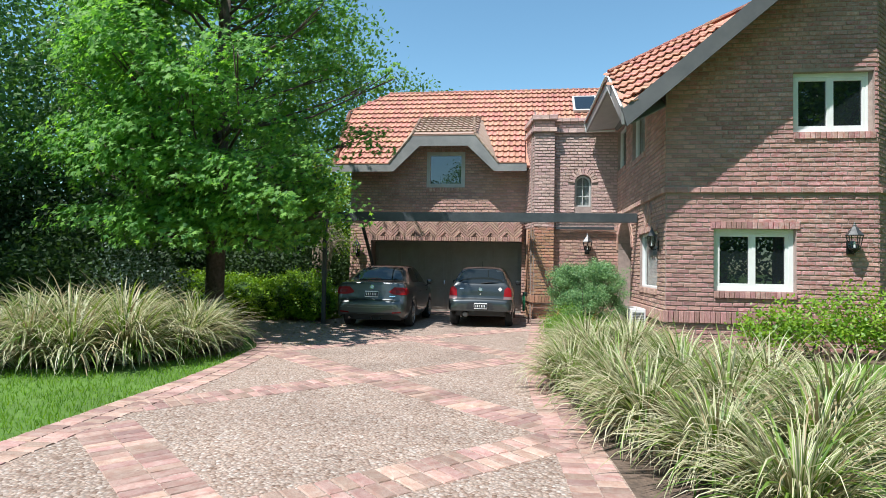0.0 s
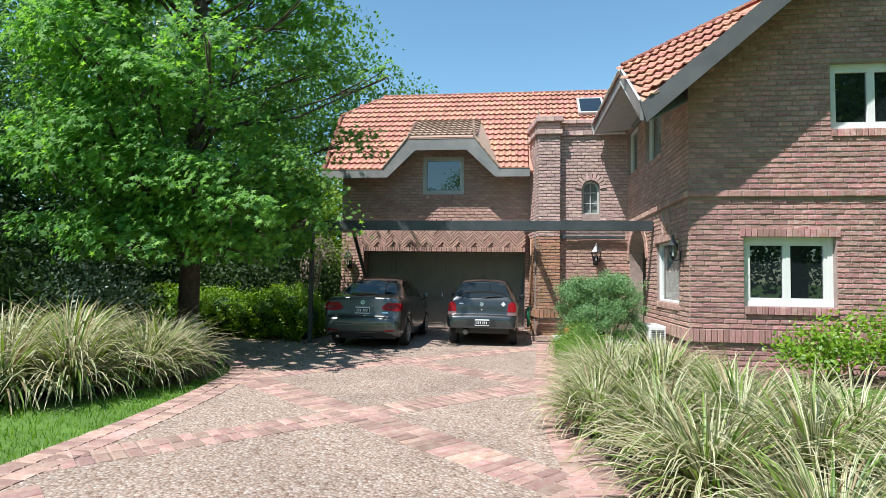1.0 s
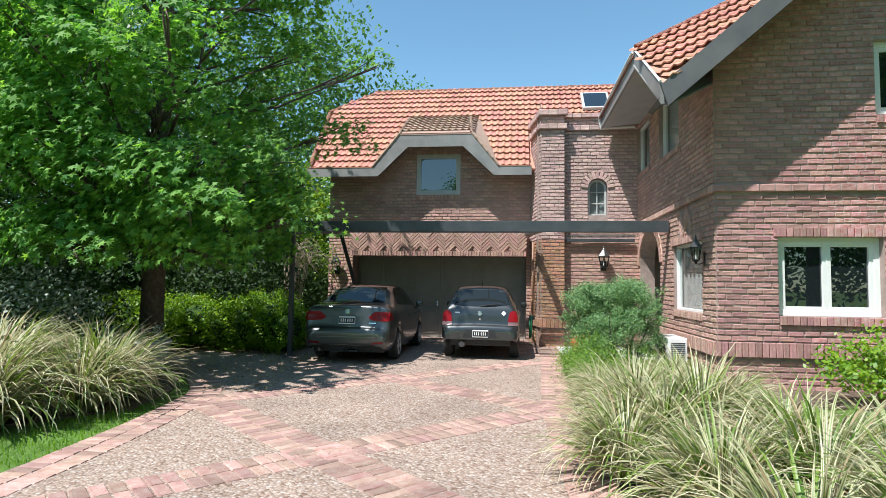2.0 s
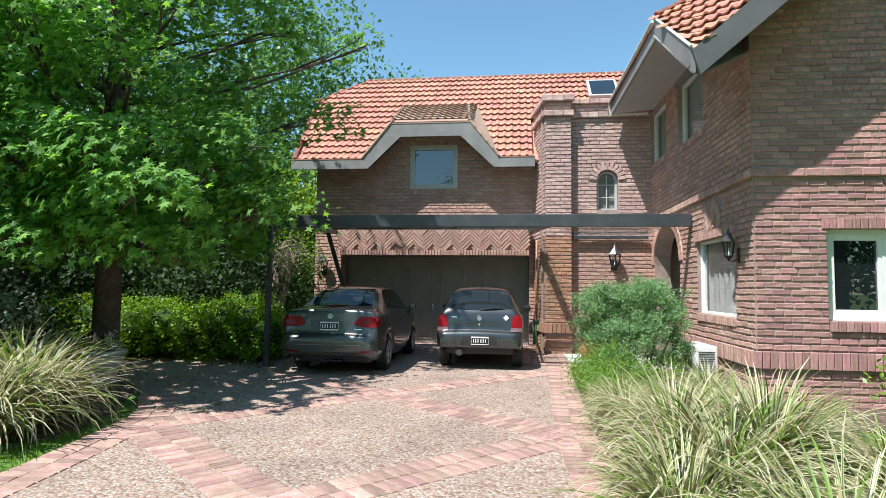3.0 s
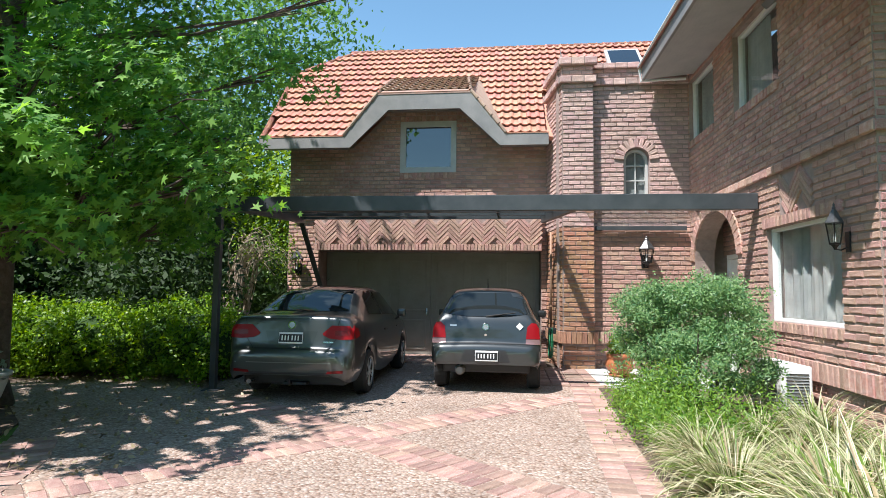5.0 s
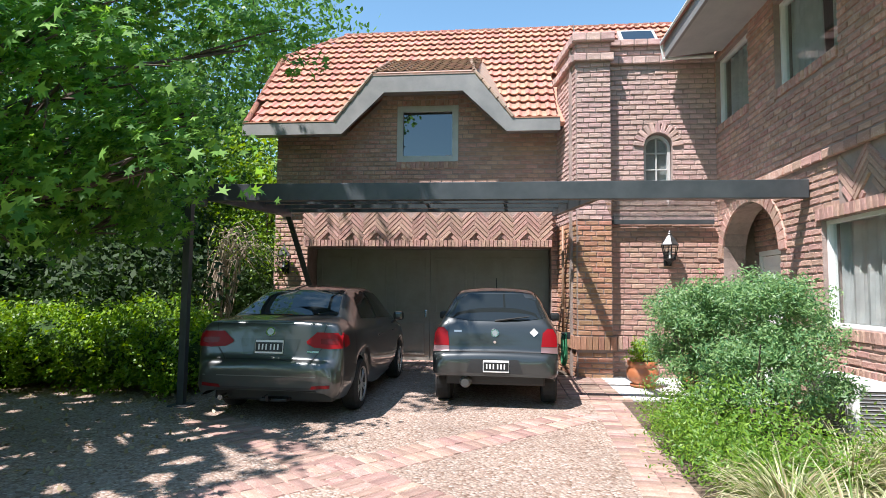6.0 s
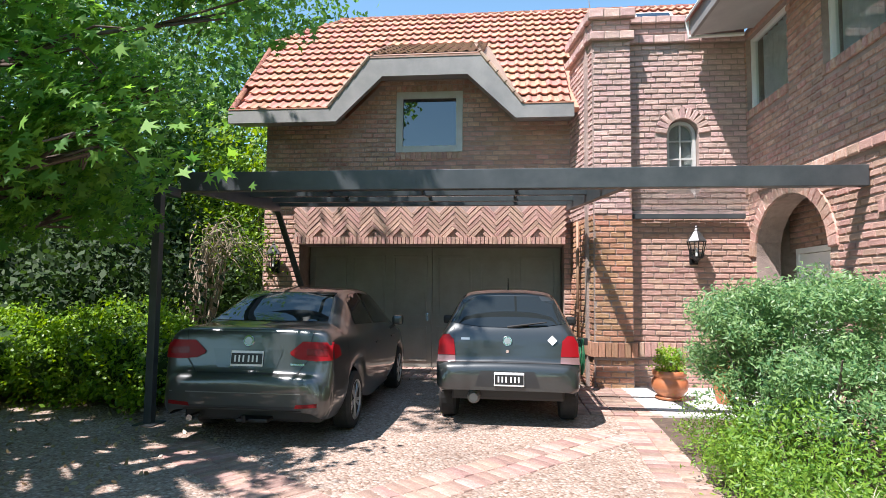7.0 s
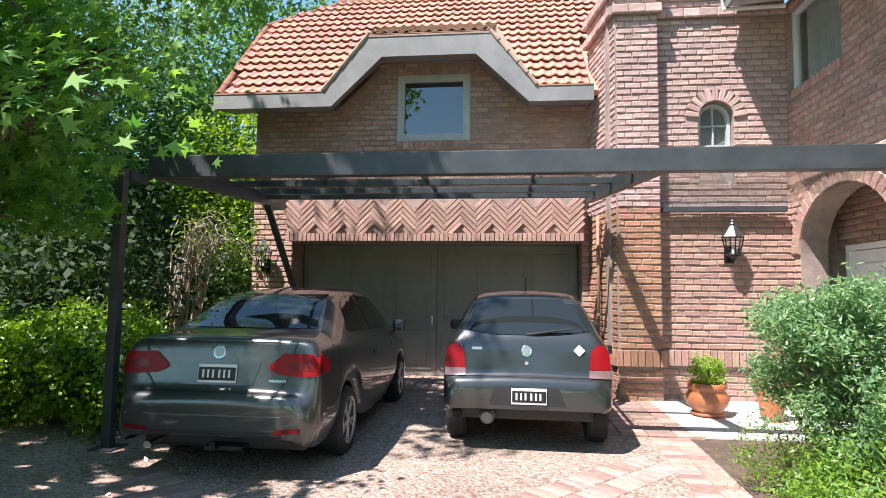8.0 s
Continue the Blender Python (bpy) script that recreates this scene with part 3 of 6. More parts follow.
# ---- roofs ----
def tile_mesh(k):
    """One roll tile: a round roll and a flat pan, with a thick lower lip."""
    rnd = random.Random(40 + k)
    xs = [-0.5, -0.36, -0.25, -0.12, 0.0, 0.10, 0.3, 0.5]
    zs = [0.06, 0.20, 0.27, 0.22, 0.09, 0.02, 0.0, 0.04]
    vs, fs = [], []
    for y, lift in ((-0.56, 0.42), (0.56, -0.02)):
        for x, z in zip(xs, zs):
            vs.append((x + rnd.uniform(-0.01, 0.01), y + rnd.uniform(-0.008, 0.008), (z + lift) * 0.13))
    for x, z in zip(xs, zs):
        vs.append((x, -0.552, (z + 0.22) * 0.13))
    n = len(xs)
    for i in range(n - 1):
        fs.append((i, i + 1, n + i + 1, n + i))
        fs.append((2 * n + i, 2 * n + i + 1, i + 1, i))
    return vs, fs


TILES = []           # (parent, name, matrix, mesh key)
TW, TL = 0.19, 0.315


def tile_plane(parent, corner, across, up, wide, high, keep):
    """Rows of tiles on a plane. keep(p) tells whether a tile at p is laid."""
    ax, uy = Vector(across).normalized(), Vector(up).normalized()
    nz = ax.cross(uy).normalized()
    for r in range(int(high / TL) + 1):
        for c in range(int(wide / TW) + 1):
            p = Vector(corner) + ax * ((c + 0.5) * TW) + uy * ((r + 0.5) * TL) + nz * 0.012
            if keep(p):
                m = Matrix((ax * TW, uy * TL, nz)).transposed().to_4x4()
                m.translation = p + Vector((random.uniform(-0.004, 0.004), 0, random.uniform(-0.003, 0.005)))
                TILES.append((parent, "roof_tile", m, random.randrange(4)))


def caps(parent, a, b, r=0.12, step=0.36, material=M_tile):
    """Half-round ridge tiles from a to b."""
    a, b = Vector(a), Vector(b)
    way = (b - a).normalized()
    s = way.cross(Vector((0, 0, 1))).normalized()
    nz = s.cross(way)
    for k in range(int((b - a).length / step)):
        bm = bmesh.new()
        c = a + way * (k * step)
        rows = []
        for t, rr in ((0, r), (step * 1.12, r * 0.86)):
            rows.append([bm.verts.new(c + way * t + s * (rr * math.cos(math.pi * j / 7)) + nz * (rr * math.sin(math.pi * j / 7) * 0.75)) for j in range(8)])
        for j in range(7):
            bm.faces.new((rows[0][j], rows[0][j + 1], rows[1][j + 1], rows[1][j]))
        bmesh.ops.solidify(bm, geom=bm.faces[:], thickness=0.014)
        part("ridge_tile", bm, material, parent)


EZ, RY, RZ = 4.70, 20.87, 8.07


def roof_garage():
    bm = bmesh.new()
    rp = lambda x, h: (x, 17.5 + h, EZ - 0.02 + h)
    hr = RY - 17.5
    for poly in (((-5.42, 0.06), (-3.54, 0.06), (-2.80, 1.04), (-2.80, hr), (-4.22, hr), (-5.64, 2.42)), ((-2.80, 1.04), (-0.79, 1.04), (-0.79, hr), (-2.80, hr)), ((-0.05, 0.06), (4.6, 0.06), (4.6, hr), (-0.79, hr), (-0.79, 1.04))):
        slab(bm, [rp(x, h) for x, h in poly], 0.10, (0, 0.7, -0.7))
    slab(bm, [(-4.22, RY + 0.01, RZ - 0.02), (4.6, RY + 0.01, RZ - 0.02), (4.6, 24.5, EZ), (-5.42, 24.5, EZ), (-5.64, 22.1, EZ + 2.4)], 0.10)
    slab(bm, [(-5.64, 19.92, EZ + 2.39), (-4.22, RY, RZ - 0.03), (-5.64, 22.08, EZ + 2.39)], 0.05)
    ob = tagged(part("roof_garage", bm, M_tile_rest, None), "steep orange clay-tile roof over the garage wing", "roof", kind="structure")

    def keep(p):
        if p.x < -5.34 - (p.z - EZ) * 0.08 or p.x < -5.55 + max(0.0, p.y - 19.92) * 1.31 or p.y > RY:
            return False
        if 0.80 < p.x and p.z < 6.2:
            return False
        h = p.z - EZ
        if h < 1.16 and -3.54 + (h - 0.1) * 0.8 < p.x < -0.05 - (h - 0.1) * 0.8:
            return False
        return True

    L = math.hypot(RY - 17.5, RZ - EZ)
    tile_plane(ob, (-5.68, 17.55, EZ + 0.10), (1, 0, 0), (0, RY - 17.5, RZ - EZ), 10.0, L, keep)
    caps(ob, (-4.35, RY, RZ + 0.0), (4.5, RY, RZ + 0.0), 0.13)
    caps(ob, (-5.64, 19.92, EZ + 2.45), (-4.25, RY, RZ + 0.02), 0.10)
    caps(ob, (-5.42, 17.58, EZ + 0.14), (-5.64, 19.9, EZ + 2.43), 0.07)
    return ob


roof_g = roof_garage()


def strip(bm, top, bot, y0, y1):
    """A board that follows two lines in the x-z plane, between y0 and y1."""
    ring = []
    for (xa, za), (xb, zb) in zip(top, bot):
        ring.append([bm.verts.new((xa, y0, za)), bm.verts.new((xa, y1, za)), bm.verts.new((xb, y1, zb)), bm.verts.new((xb, y0, zb))])
    for a, b in zip(ring, ring[1:]):
        for k in range(4):
            bm.faces.new((a[k], b[k], b[(k + 1) % 4], a[(k + 1) % 4]))
    bm.faces.new(ring[0])
    bm.faces.new(ring[-1])
    bmesh.ops.recalc_face_normals(bm, faces=bm.faces[:])


def garage_eave():
    e = thing("trim_garage_eave", label="grey painted fascia stepping over the dormer window", category="fascia", kind="structure")
    top = [(-5.44, 4.79), (-3.56, 4.79), (-2.80, 5.72), (-0.79, 5.72), (-0.04, 4.79), (0.84, 4.79)]
    low = [(-5.44, 4.55), (-3.40, 4.55), (-2.56, 5.36), (-1.02, 5.36), (-0.17, 4.55), (0.84, 4.55)]
    wall = [(-5.44, 4.68), (-3.62, 4.68), (-2.72, 5.53), (-1.06, 5.53), (-0.14, 4.68), (0.84, 4.68)]
    bm = bmesh.new()
    ring = [[bm.verts.new(q) for q in ((t[0], 17.46, t[1]), (t[0], 18.14, t[1]), (w[0], 18.14, w[1]), (f[0], 17.46, f[1]))] for t, f, w in zip(top, low, wall)]
    for p, q in zip(ring, ring[1:]):
        for k in range(4):
            bm.faces.new((p[k], q[k], q[(k + 1) % 4], p[(k + 1) % 4]))
    bm.faces.new(ring[0])
    bm.faces.new(ring[-1])
    bmesh.ops.recalc_face_normals(bm, faces=bm.faces[:])
    part("fascia", bm, M_fascia, e)
    bm = bmesh.new()
    strip(bm, [(x, z + 0.025) for x, z in top], [(x, z + 0.004) for x, z in top], 17.45, 17.62)
    part("drip_edge", bm, M_tile_rest, e)
    bm = bmesh.new()
    slab(bm, [(-2.81, 17.45, 5.735), (-0.78, 17.45, 5.735), (-0.98, 19.66, 6.85), (-2.90, 19.66, 6.85)], 0.04)
    part("dormer_cap", bm, M_tile_old_rest, e)
    tile_plane(e, (-2.82, 17.74, 5.84), (1, 0, 0), (0, 1.92, 0.99), 1.97, 2.12, lambda p: True)
    caps(e, (-0.79, 17.48, 5.75), (-0.98, 19.6, 6.86), 0.05, material=M_tile_old)
    caps(e, (-2.80, 17.48, 5.75), (-2.90, 19.6, 6.86), 0.05, material=M_tile_old)
    for s in (-1, 1):
        xa, xb = (-2.80, -3.56) if s < 0 else (-0.79, -0.04)
        hi, lo = Vector((xa, 17.47, 5.75)), Vector((xb, 17.47, 4.82))
        bm = bmesh.new()
        slab(bm, [hi, lo, (xa + s * 0.1, 19.66, 6.85)], 0.04, (0, 0.3, -1))
        part("dormer_side", bm, M_tile_old_rest, e)
        bm = bmesh.new()
        for k in range(5):
            tube(bm, [hi.lerp(lo, k / 5), hi.lerp(lo, k / 5 + 0.19)], [0.035, 0.045], 8)
        part("verge_tile", bm, M_tile_old_rest, e)
    return e


eave_g = garage_eave()


def roof_right():
    """Cross roof over the right wing: tiled front slope, long side eave, raking gable board."""
    e = thing("roof_right", label="orange tiled roof with grey eaves over the gable wing", category="roof", kind="structure")
    P1, P2 = Vector((2.56, 12.5, 5.86)), Vector((2.57, 10.69, 4.59))
    d = Vector((1.0, 0.03, 0.49))
    bm = bmesh.new()
    slab(bm, [P2, P1, P1 + d * 3.42], 0.05, (0, 0.4, -0.9))
    part("roof_slope", bm, M_tile_rest, e)
    upw = (P1 - P2) - d.normalized() * (P1 - P2).dot(d.normalized())
    start = P1 - upw - d * 0.95
    tile_plane(e, start - upw * 0.3, d, upw, 5.4, upw.length * 1.3 - 0.02, lambda p: p.z > rake_z(p.x) + 0.02 and p.x > 2.55 and p.y < 12.48)
    caps(e, P1 + Vector((0, 0, 0.03)), P1 + d * 3.5, 0.10, 0.33)
    bm = bmesh.new()
    slab(bm, [P1 + Vector((0, 0.05, 0.0)), P1 + d * 3.6, P1 + d * 3.6 + Vector((0, 6.5, 0)), (2.5, 16.75, 5.88)], 0.06)
    part("roof_slope", bm, M_tile_rest, e)
    # raking gable board and its soffit
    bm = bmesh.new()
    xs = (2.53, 7.6, 11.0)
    zt = (rake_z(2.53), rake_z(7.6), rake_z(4.7))
    strip(bm, [(x, z + 0.02) for x, z in zip(xs, zt)], [(x + 0.10, z - 0.30) for x, z in zip(xs, zt)], 10.65, 10.73)
    part("gable_board", bm, M_fascia_shade, e)
    bm = bmesh.new()
    strip(bm, [(x, z - 0.14) for x, z in zip(xs, zt)], [(x + 0.05, z - 0.19) for x, z in zip(xs, zt)], 10.73, 11.5)
    part("soffit", bm, M_fascia_shade, e)
    # left verge with its white drip edge
    bm = bmesh.new()
    slab(bm, [P1 + Vector((-0.05, 0, 0.02)), P2 + Vector((-0.05, 0, 0.02)), P2 + Vector((-0.03, 0.02, -0.30)), P1 + Vector((-0.03, 0, -0.30))], 0.05, (1, 0, 0))
    part("verge_board", bm, M_fascia, e)
    bm = bmesh.new()
    tube(bm, [P1 + Vector((-0.05, 0, 0.03)), P2 + Vector((-0.05, -0.03, 0.03))], 0.02, 6)
    part("drip_edge", bm, M_white, e)
    # long side eave
    boxed("eave_board", 2.56, 2.61, 12.5, 16.72, 5.57, 5.88, M_fascia, e, 0.01)
    for k in range(14):
        x0 = 2.61 + k * 0.0655
        boxed("soffit_board", x0 + 0.003, x0 + 0.0625, 12.3, 16.72, 5.60 + k * 0.006, 5.62 + k * 0.006, M_soffit, e)
    bm = bmesh.new()
    slab(bm, [(2.50, 12.5, 5.56), (3.52, 12.5, 5.58), (3.52, 11.46, 4.82), (2.72, 10.74, 4.30), (2.56, 10.74, 4.28)], 0.03, (0, 0.3, 1))
    # Fascia grey, darker than the soffit boards, stands for the corner's shade.
    part("corner_soffit", bm, M_fascia, e)
    bm = bmesh.new()
    tube(bm, [(2.52, 12.6, 5.86), (2.52, 16.75, 5.86), (2.56, 16.8, 5.6), (3.4, 16.8, 5.62)], 0.03, 8)
    part("gutter", bm, M_white, e)
    return e


roof_right()


def skylight():
    e = thing("roof_window", (2.86, 19.92, 7.27), label="roof window set in the orange tiles", category="skylight", kind="structure")
    m = pose(0, 0, 0, 45, 0, 0)
    boxed("frame", -0.42, 0.42, -0.5, 0.5, 0.0, 0.10, M_frame_grey, e, 0.01, m=m)
    boxed("pane", -0.35, 0.35, -0.43, 0.43, 0.095, 0.106, M_pane, e, m=m)


skylight()


# ---- windows and doors ----
def window(name, face, u0, u1, z0, z1, frame_mat, sashes=1, recess=0.12, label="", fw=0.07, sill=True, curtain=False, grill=0):
    w = thing(name, label=label, category="window", kind="structure")

    def pc(nm, a, b, d0, d1, c, d, m, par, bev=0.006):
        bm = bmesh.new()
        box(bm, a, b, d0, d1, c, d, bev)
        for v in bm.verts:
            v.co = face.at(v.co.x, v.co.y, v.co.z)
        bmesh.ops.recalc_face_normals(bm, faces=bm.faces[:])
        return part(nm, bm, m, par)

    r = -recess
    fr = new("window_frame")
    fr.parent = w
    pc("jamb", u0, u0 + fw, r - 0.06, r + 0.03, z0, z1, frame_mat, fr)
    pc("jamb", u1 - fw, u1, r - 0.06, r + 0.03, z0, z1, frame_mat, fr)
    pc("head", u0 + fw, u1 - fw, r - 0.06, r + 0.028, z1 - fw, z1, frame_mat, fr)
    pc("bottom_rail", u0 + fw, u1 - fw, r - 0.06, r + 0.028, z0, z0 + fw, frame_mat, fr)
    n = sashes
    sw = (u1 - u0 - 2 * fw) / n
    for k in range(n):
        a, b = u0 + fw + k * sw, u0 + fw + (k + 1) * sw
        t = fw * 0.75
        s = new("sash")
        s.parent = w
        if n > 1:
            pc("stile", a, a + t, r - 0.05, r + 0.018, z0 + fw, z1 - fw, frame_mat, s)
            pc("stile", b - t, b, r - 0.05, r + 0.018, z0 + fw, z1 - fw, frame_mat, s)
            pc("rail", a + t, b - t, r - 0.05, r + 0.016, z0 + fw, z0 + fw + t, frame_mat, s)
            pc("rail", a + t, b - t, r - 0.05, r + 0.016, z1 - fw - t, z1 - fw, frame_mat, s)
        else:
            t = 0
        pn = pc("pane", a + t, b - t, r - 0.03, r - 0.02, z0 + fw + t, z1 - fw - t, M_clear if curtain else M_pane, s, 0)
        pn.visible_shadow = not curtain
    if curtain:
        pc("backing", u0, u1, r - 0.5, r - 0.48, z0, z1, M_plastic, w, 0)
        bm = bmesh.new()
        for a, b in curtain:
            cols = 40
            low = [bm.verts.new(face.at(a + (b - a) * k / cols, r - 0.11 + 0.03 * math.sin(k * 1.1), z0 + 0.02)) for k in range(cols + 1)]
            top = [bm.verts.new(face.at(a + (b - a) * k / cols, r - 0.11 + 0.02 * math.sin(k * 1.1 + 0.4), z1 - 0.02)) for k in range(cols + 1)]
            for k in range(cols):
                bm.faces.new((low[k], low[k + 1], top[k + 1], top[k]))
        bmesh.ops.solidify(bm, geom=bm.faces[:], thickness=0.004)
        part("curtain", bm, M_curtain, w, "pale grey curtain behind the glass")
    return w


gu, tu_, su, fu = (lambda x: x + 4.98), (lambda x: x - 0.98), (lambda y: 17.1 - y), (lambda x: x - SX)
window("window_1", F_gar, gu(-2.42), gu(-1.15), 4.13, 5.3, M_frame_grey, 1, 0.02, "fixed dormer window with a wide grey frame", fw=0.125)
window("window_2", F_fro, fu(4.45), fu(5.97), 1.14, 2.37, M_white, 2, 0.14, "white two-sash ground-floor window in brick", fw=0.085)
window("window_3", F_fro, fu(5.92), fu(7.38), 4.27, 5.46, M_white, 2, 0.14, "white two-sash upper window reflecting trees", fw=0.085)
window("window_4", F_sid, su(13.83), su(12.10), 1.13, 2.37, M_white, 1, 0.08, "wide white-framed side window with pale curtains", fw=0.045, curtain=[(su(13.8), su(12.13))])
window("window_5", F_sid, su(17.05), su(15.72), 4.42, 5.62, M_white, 1, 0.10, "upper side window with pale curtains drawn", fw=0.05, curtain=[(su(16.9), su(15.75))])
window("window_6", F_sid, su(14.86), su(13.36), 4.31, 5.55, M_white, 1, 0.11, "upper side window with parted pale curtains", fw=0.05, curtain=[(su(14.8), su(14.05)), (su(13.8), su(13.4))])


def arched_window():
    w = thing("window_7", (2.525, 17.1, 0), label="small arched window with white glazing bars", category="window", kind="structure")
    r, spring, z0 = 0.235, 4.11, 3.40

    def arch_line(rr, zz):
        return [(-rr, zz)] + [(-rr * math.cos(math.pi * k / 14), spring + rr * math.sin(math.pi * k / 14)) for k in range(15)] + [(rr, zz)]

    bm = bmesh.new()
    o, i = arch_line(r, z0), arch_line(r - 0.05, z0 + 0.05)
    vo = [[bm.verts.new((x, d, z)) for x, z in o] for d in (0.10, 0.19)]
    vi = [[bm.verts.new((x, d, z)) for x, z in i] for d in (0.10, 0.19)]
    n = len(o)
    for k in range(n):
        q = (k + 1) % n
        bm.faces.new((vo[0][k], vo[0][q], vi[0][q], vi[0][k]))
        bm.faces.new((vi[0][k], vi[0][q], vi[1][q], vi[1][k]))
        bm.faces.new((vo[1][k], vo[1][q], vo[0][q], vo[0][k]))
    bmesh.ops.recalc_face_normals(bm, faces=bm.faces[:])
    part("window_frame", bm, M_frame_grey, w)
    bm = bmesh.new()
    bm.faces.new([bm.verts.new((x, 0.17, z)) for x, z in arch_line(r - 0.045, z0 + 0.045)])
    bmesh.ops.solidify(bm, geom=bm.faces[:], thickness=0.006)
    part("pane", bm, M_clear, w)
    # Added behind the clear pane for its grey tone, in place of sky reflection.
    boxed("blind", -0.2, 0.2, 0.20, 0.21, z0 + 0.02, spring + 0.2, M_pane_grey, w, label="grey sheet added behind the glass to tone the panes")
    boxed("glazing_bar", -0.012, 0.012, 0.13, 0.166, z0 + 0.05, spring + 0.18, M_frame_grey, w, 0.003)
    for z in (3.72, 4.02):
        boxed("glazing_bar", -0.185, 0.185, 0.132, 0.164, z - 0.012, z + 0.012, M_frame_grey, w, 0.003)


arched_window()


def garage_door():
    d = thing("door_garage", (-1.765, 18.75, 0), label="closed double garage door, grey paint with raised panels", category="garage door", kind="structure")
    boxed("leaf", -2.48, 0.0, 0.0, 0.05, 0.02, 2.36, M_door_grey, d, 0.004)
    boxed("leaf", 0.006, 2.48, 0.0, 0.05, 0.02, 2.36, M_door_grey, d, 0.004)
    for x0 in (-2.40, -1.62, -0.78, 0.10, 0.92, 1.72):
        for z0, z1 in ((0.14, 0.82), (1.0, 2.2)):
            bm = bmesh.new()
            w = 0.68
            for a, b, c, e in ((x0, x0 + w, z0, z0 + 0.05), (x0, x0 + w, z1 - 0.05, z1), (x0, x0 + 0.05, z0 + 0.05, z1 - 0.05), (x0 + w - 0.05, x0 + w, z0 + 0.05, z1 - 0.05)):
                box(bm, a, b, -0.022, 0.002, c, e, 0.006)
            part("moulding", bm, M_door_grey, d)
    boxed("handle", -0.10, -0.06, -0.06, 0.0, 0.92, 1.08, M_chrome, d, 0.008)
    bm = bmesh.new()
    box(bm, GX0 - 0.05, GX1 + 0.05, 18.82, 18.9, 0, 2.6)
    tagged(part("wall_garage_inner", bm, M_door_grey, None), "dark inner wall behind the garage door", "wall", kind="structure")
    bm = bmesh.new()
    box(bm, GX0 - 0.05, GX1 + 0.05, 18.44, 18.84, 2.37, 2.45)
    tagged(part("ceiling_garage", bm, M_soffit, None), "plain soffit over the garage recess", "ceiling", kind="structure")
    for x in (GX0 - 0.1, GX1 + 0.02):
        bm = bmesh.new()
        box(bm, x, x + 0.08, 18.45, 18.84, 0, 2.4)
        tagged(part("wall_jamb", bm, M_mortar, None), "side of the garage recess", "wall", kind="structure")


garage_door()


def entrance():
    bm = bmesh.new()
    box(bm, 3.9, 5.2, 14.5, 14.6, 0, 3.0)
    box(bm, 3.9, 5.2, 17.1, 17.2, 0, 3.0)
    box(bm, 5.2, 5.3, 14.5, 17.2, 0, 3.0)
    tagged(part("wall_porch", bm, M_mortar, None), "brick walls inside the entrance porch", "wall", kind="structure")
    bm = bmesh.new()
    box(bm, 3.88, 5.25, 14.5, 17.2, 3.0, 3.08)
    tagged(part("ceiling_porch", bm, M_soffit, None), "white porch ceiling", "ceiling", kind="structure")
    ov = boxed("wall_over_door", 4.13, 4.3, 14.62, 17.08, 2.17, 2.98, M_mortar, None)
    tagged(ov, "brick wall over the front door inside the porch", "wall", kind="structure")
    lay_bricks(ov, Face(4.13, 17.08, 0, -1, -1, 0), 2.4, 2.2, 2.95, [(0, 2.98), (2.4, 2.98)], [])
    d = thing("door_entrance", (4.12, 16.5, 0.05), label="white panelled front door standing ajar under the arch", category="door", kind="structure")
    boxed("frame", -0.03, 0.05, -1.75, 0.35, 2.08, 2.16, M_white, d, 0.006)
    boxed("frame", -0.03, 0.05, 0.27, 0.35, 0, 2.08, M_white, d, 0.006)
    boxed("leaf", 0.0, 0.045, -0.62, 0.27, 0.01, 2.07, M_white, d, 0.006)
    for z0, z1 in ((0.2, 0.9), (1.05, 1.9)):
        bm = bmesh.new()
        box(bm, -0.012, 0.004, -0.5, 0.15, z0, z1, 0.012)
        part("panel", bm, M_white, d)
    bm = bmesh.new()
    tube(bm, [(-0.05, -0.55, 1.0), (-0.05, -0.45, 1.0)], 0.012, 8)
    part("door_handle", bm, M_chrome, d)


entrance()

bm = bmesh.new()
box(bm, 1.46, 3.5, 14.95, 17.08, -0.1, 0.03, 0.01)
tagged(part("pavement_slab", bm, M_concrete, None), "pale concrete slab in front of the entrance", "paving", kind="structure")
bm = bmesh.new()
box(bm, GX0 - 0.7, 1.45, 17.35, 18.8, -0.1, 0.015, 0.005)
tagged(part("pavement_apron", bm, M_soil, None), "bedding under the brick apron before the garage", "paving", kind="structure")


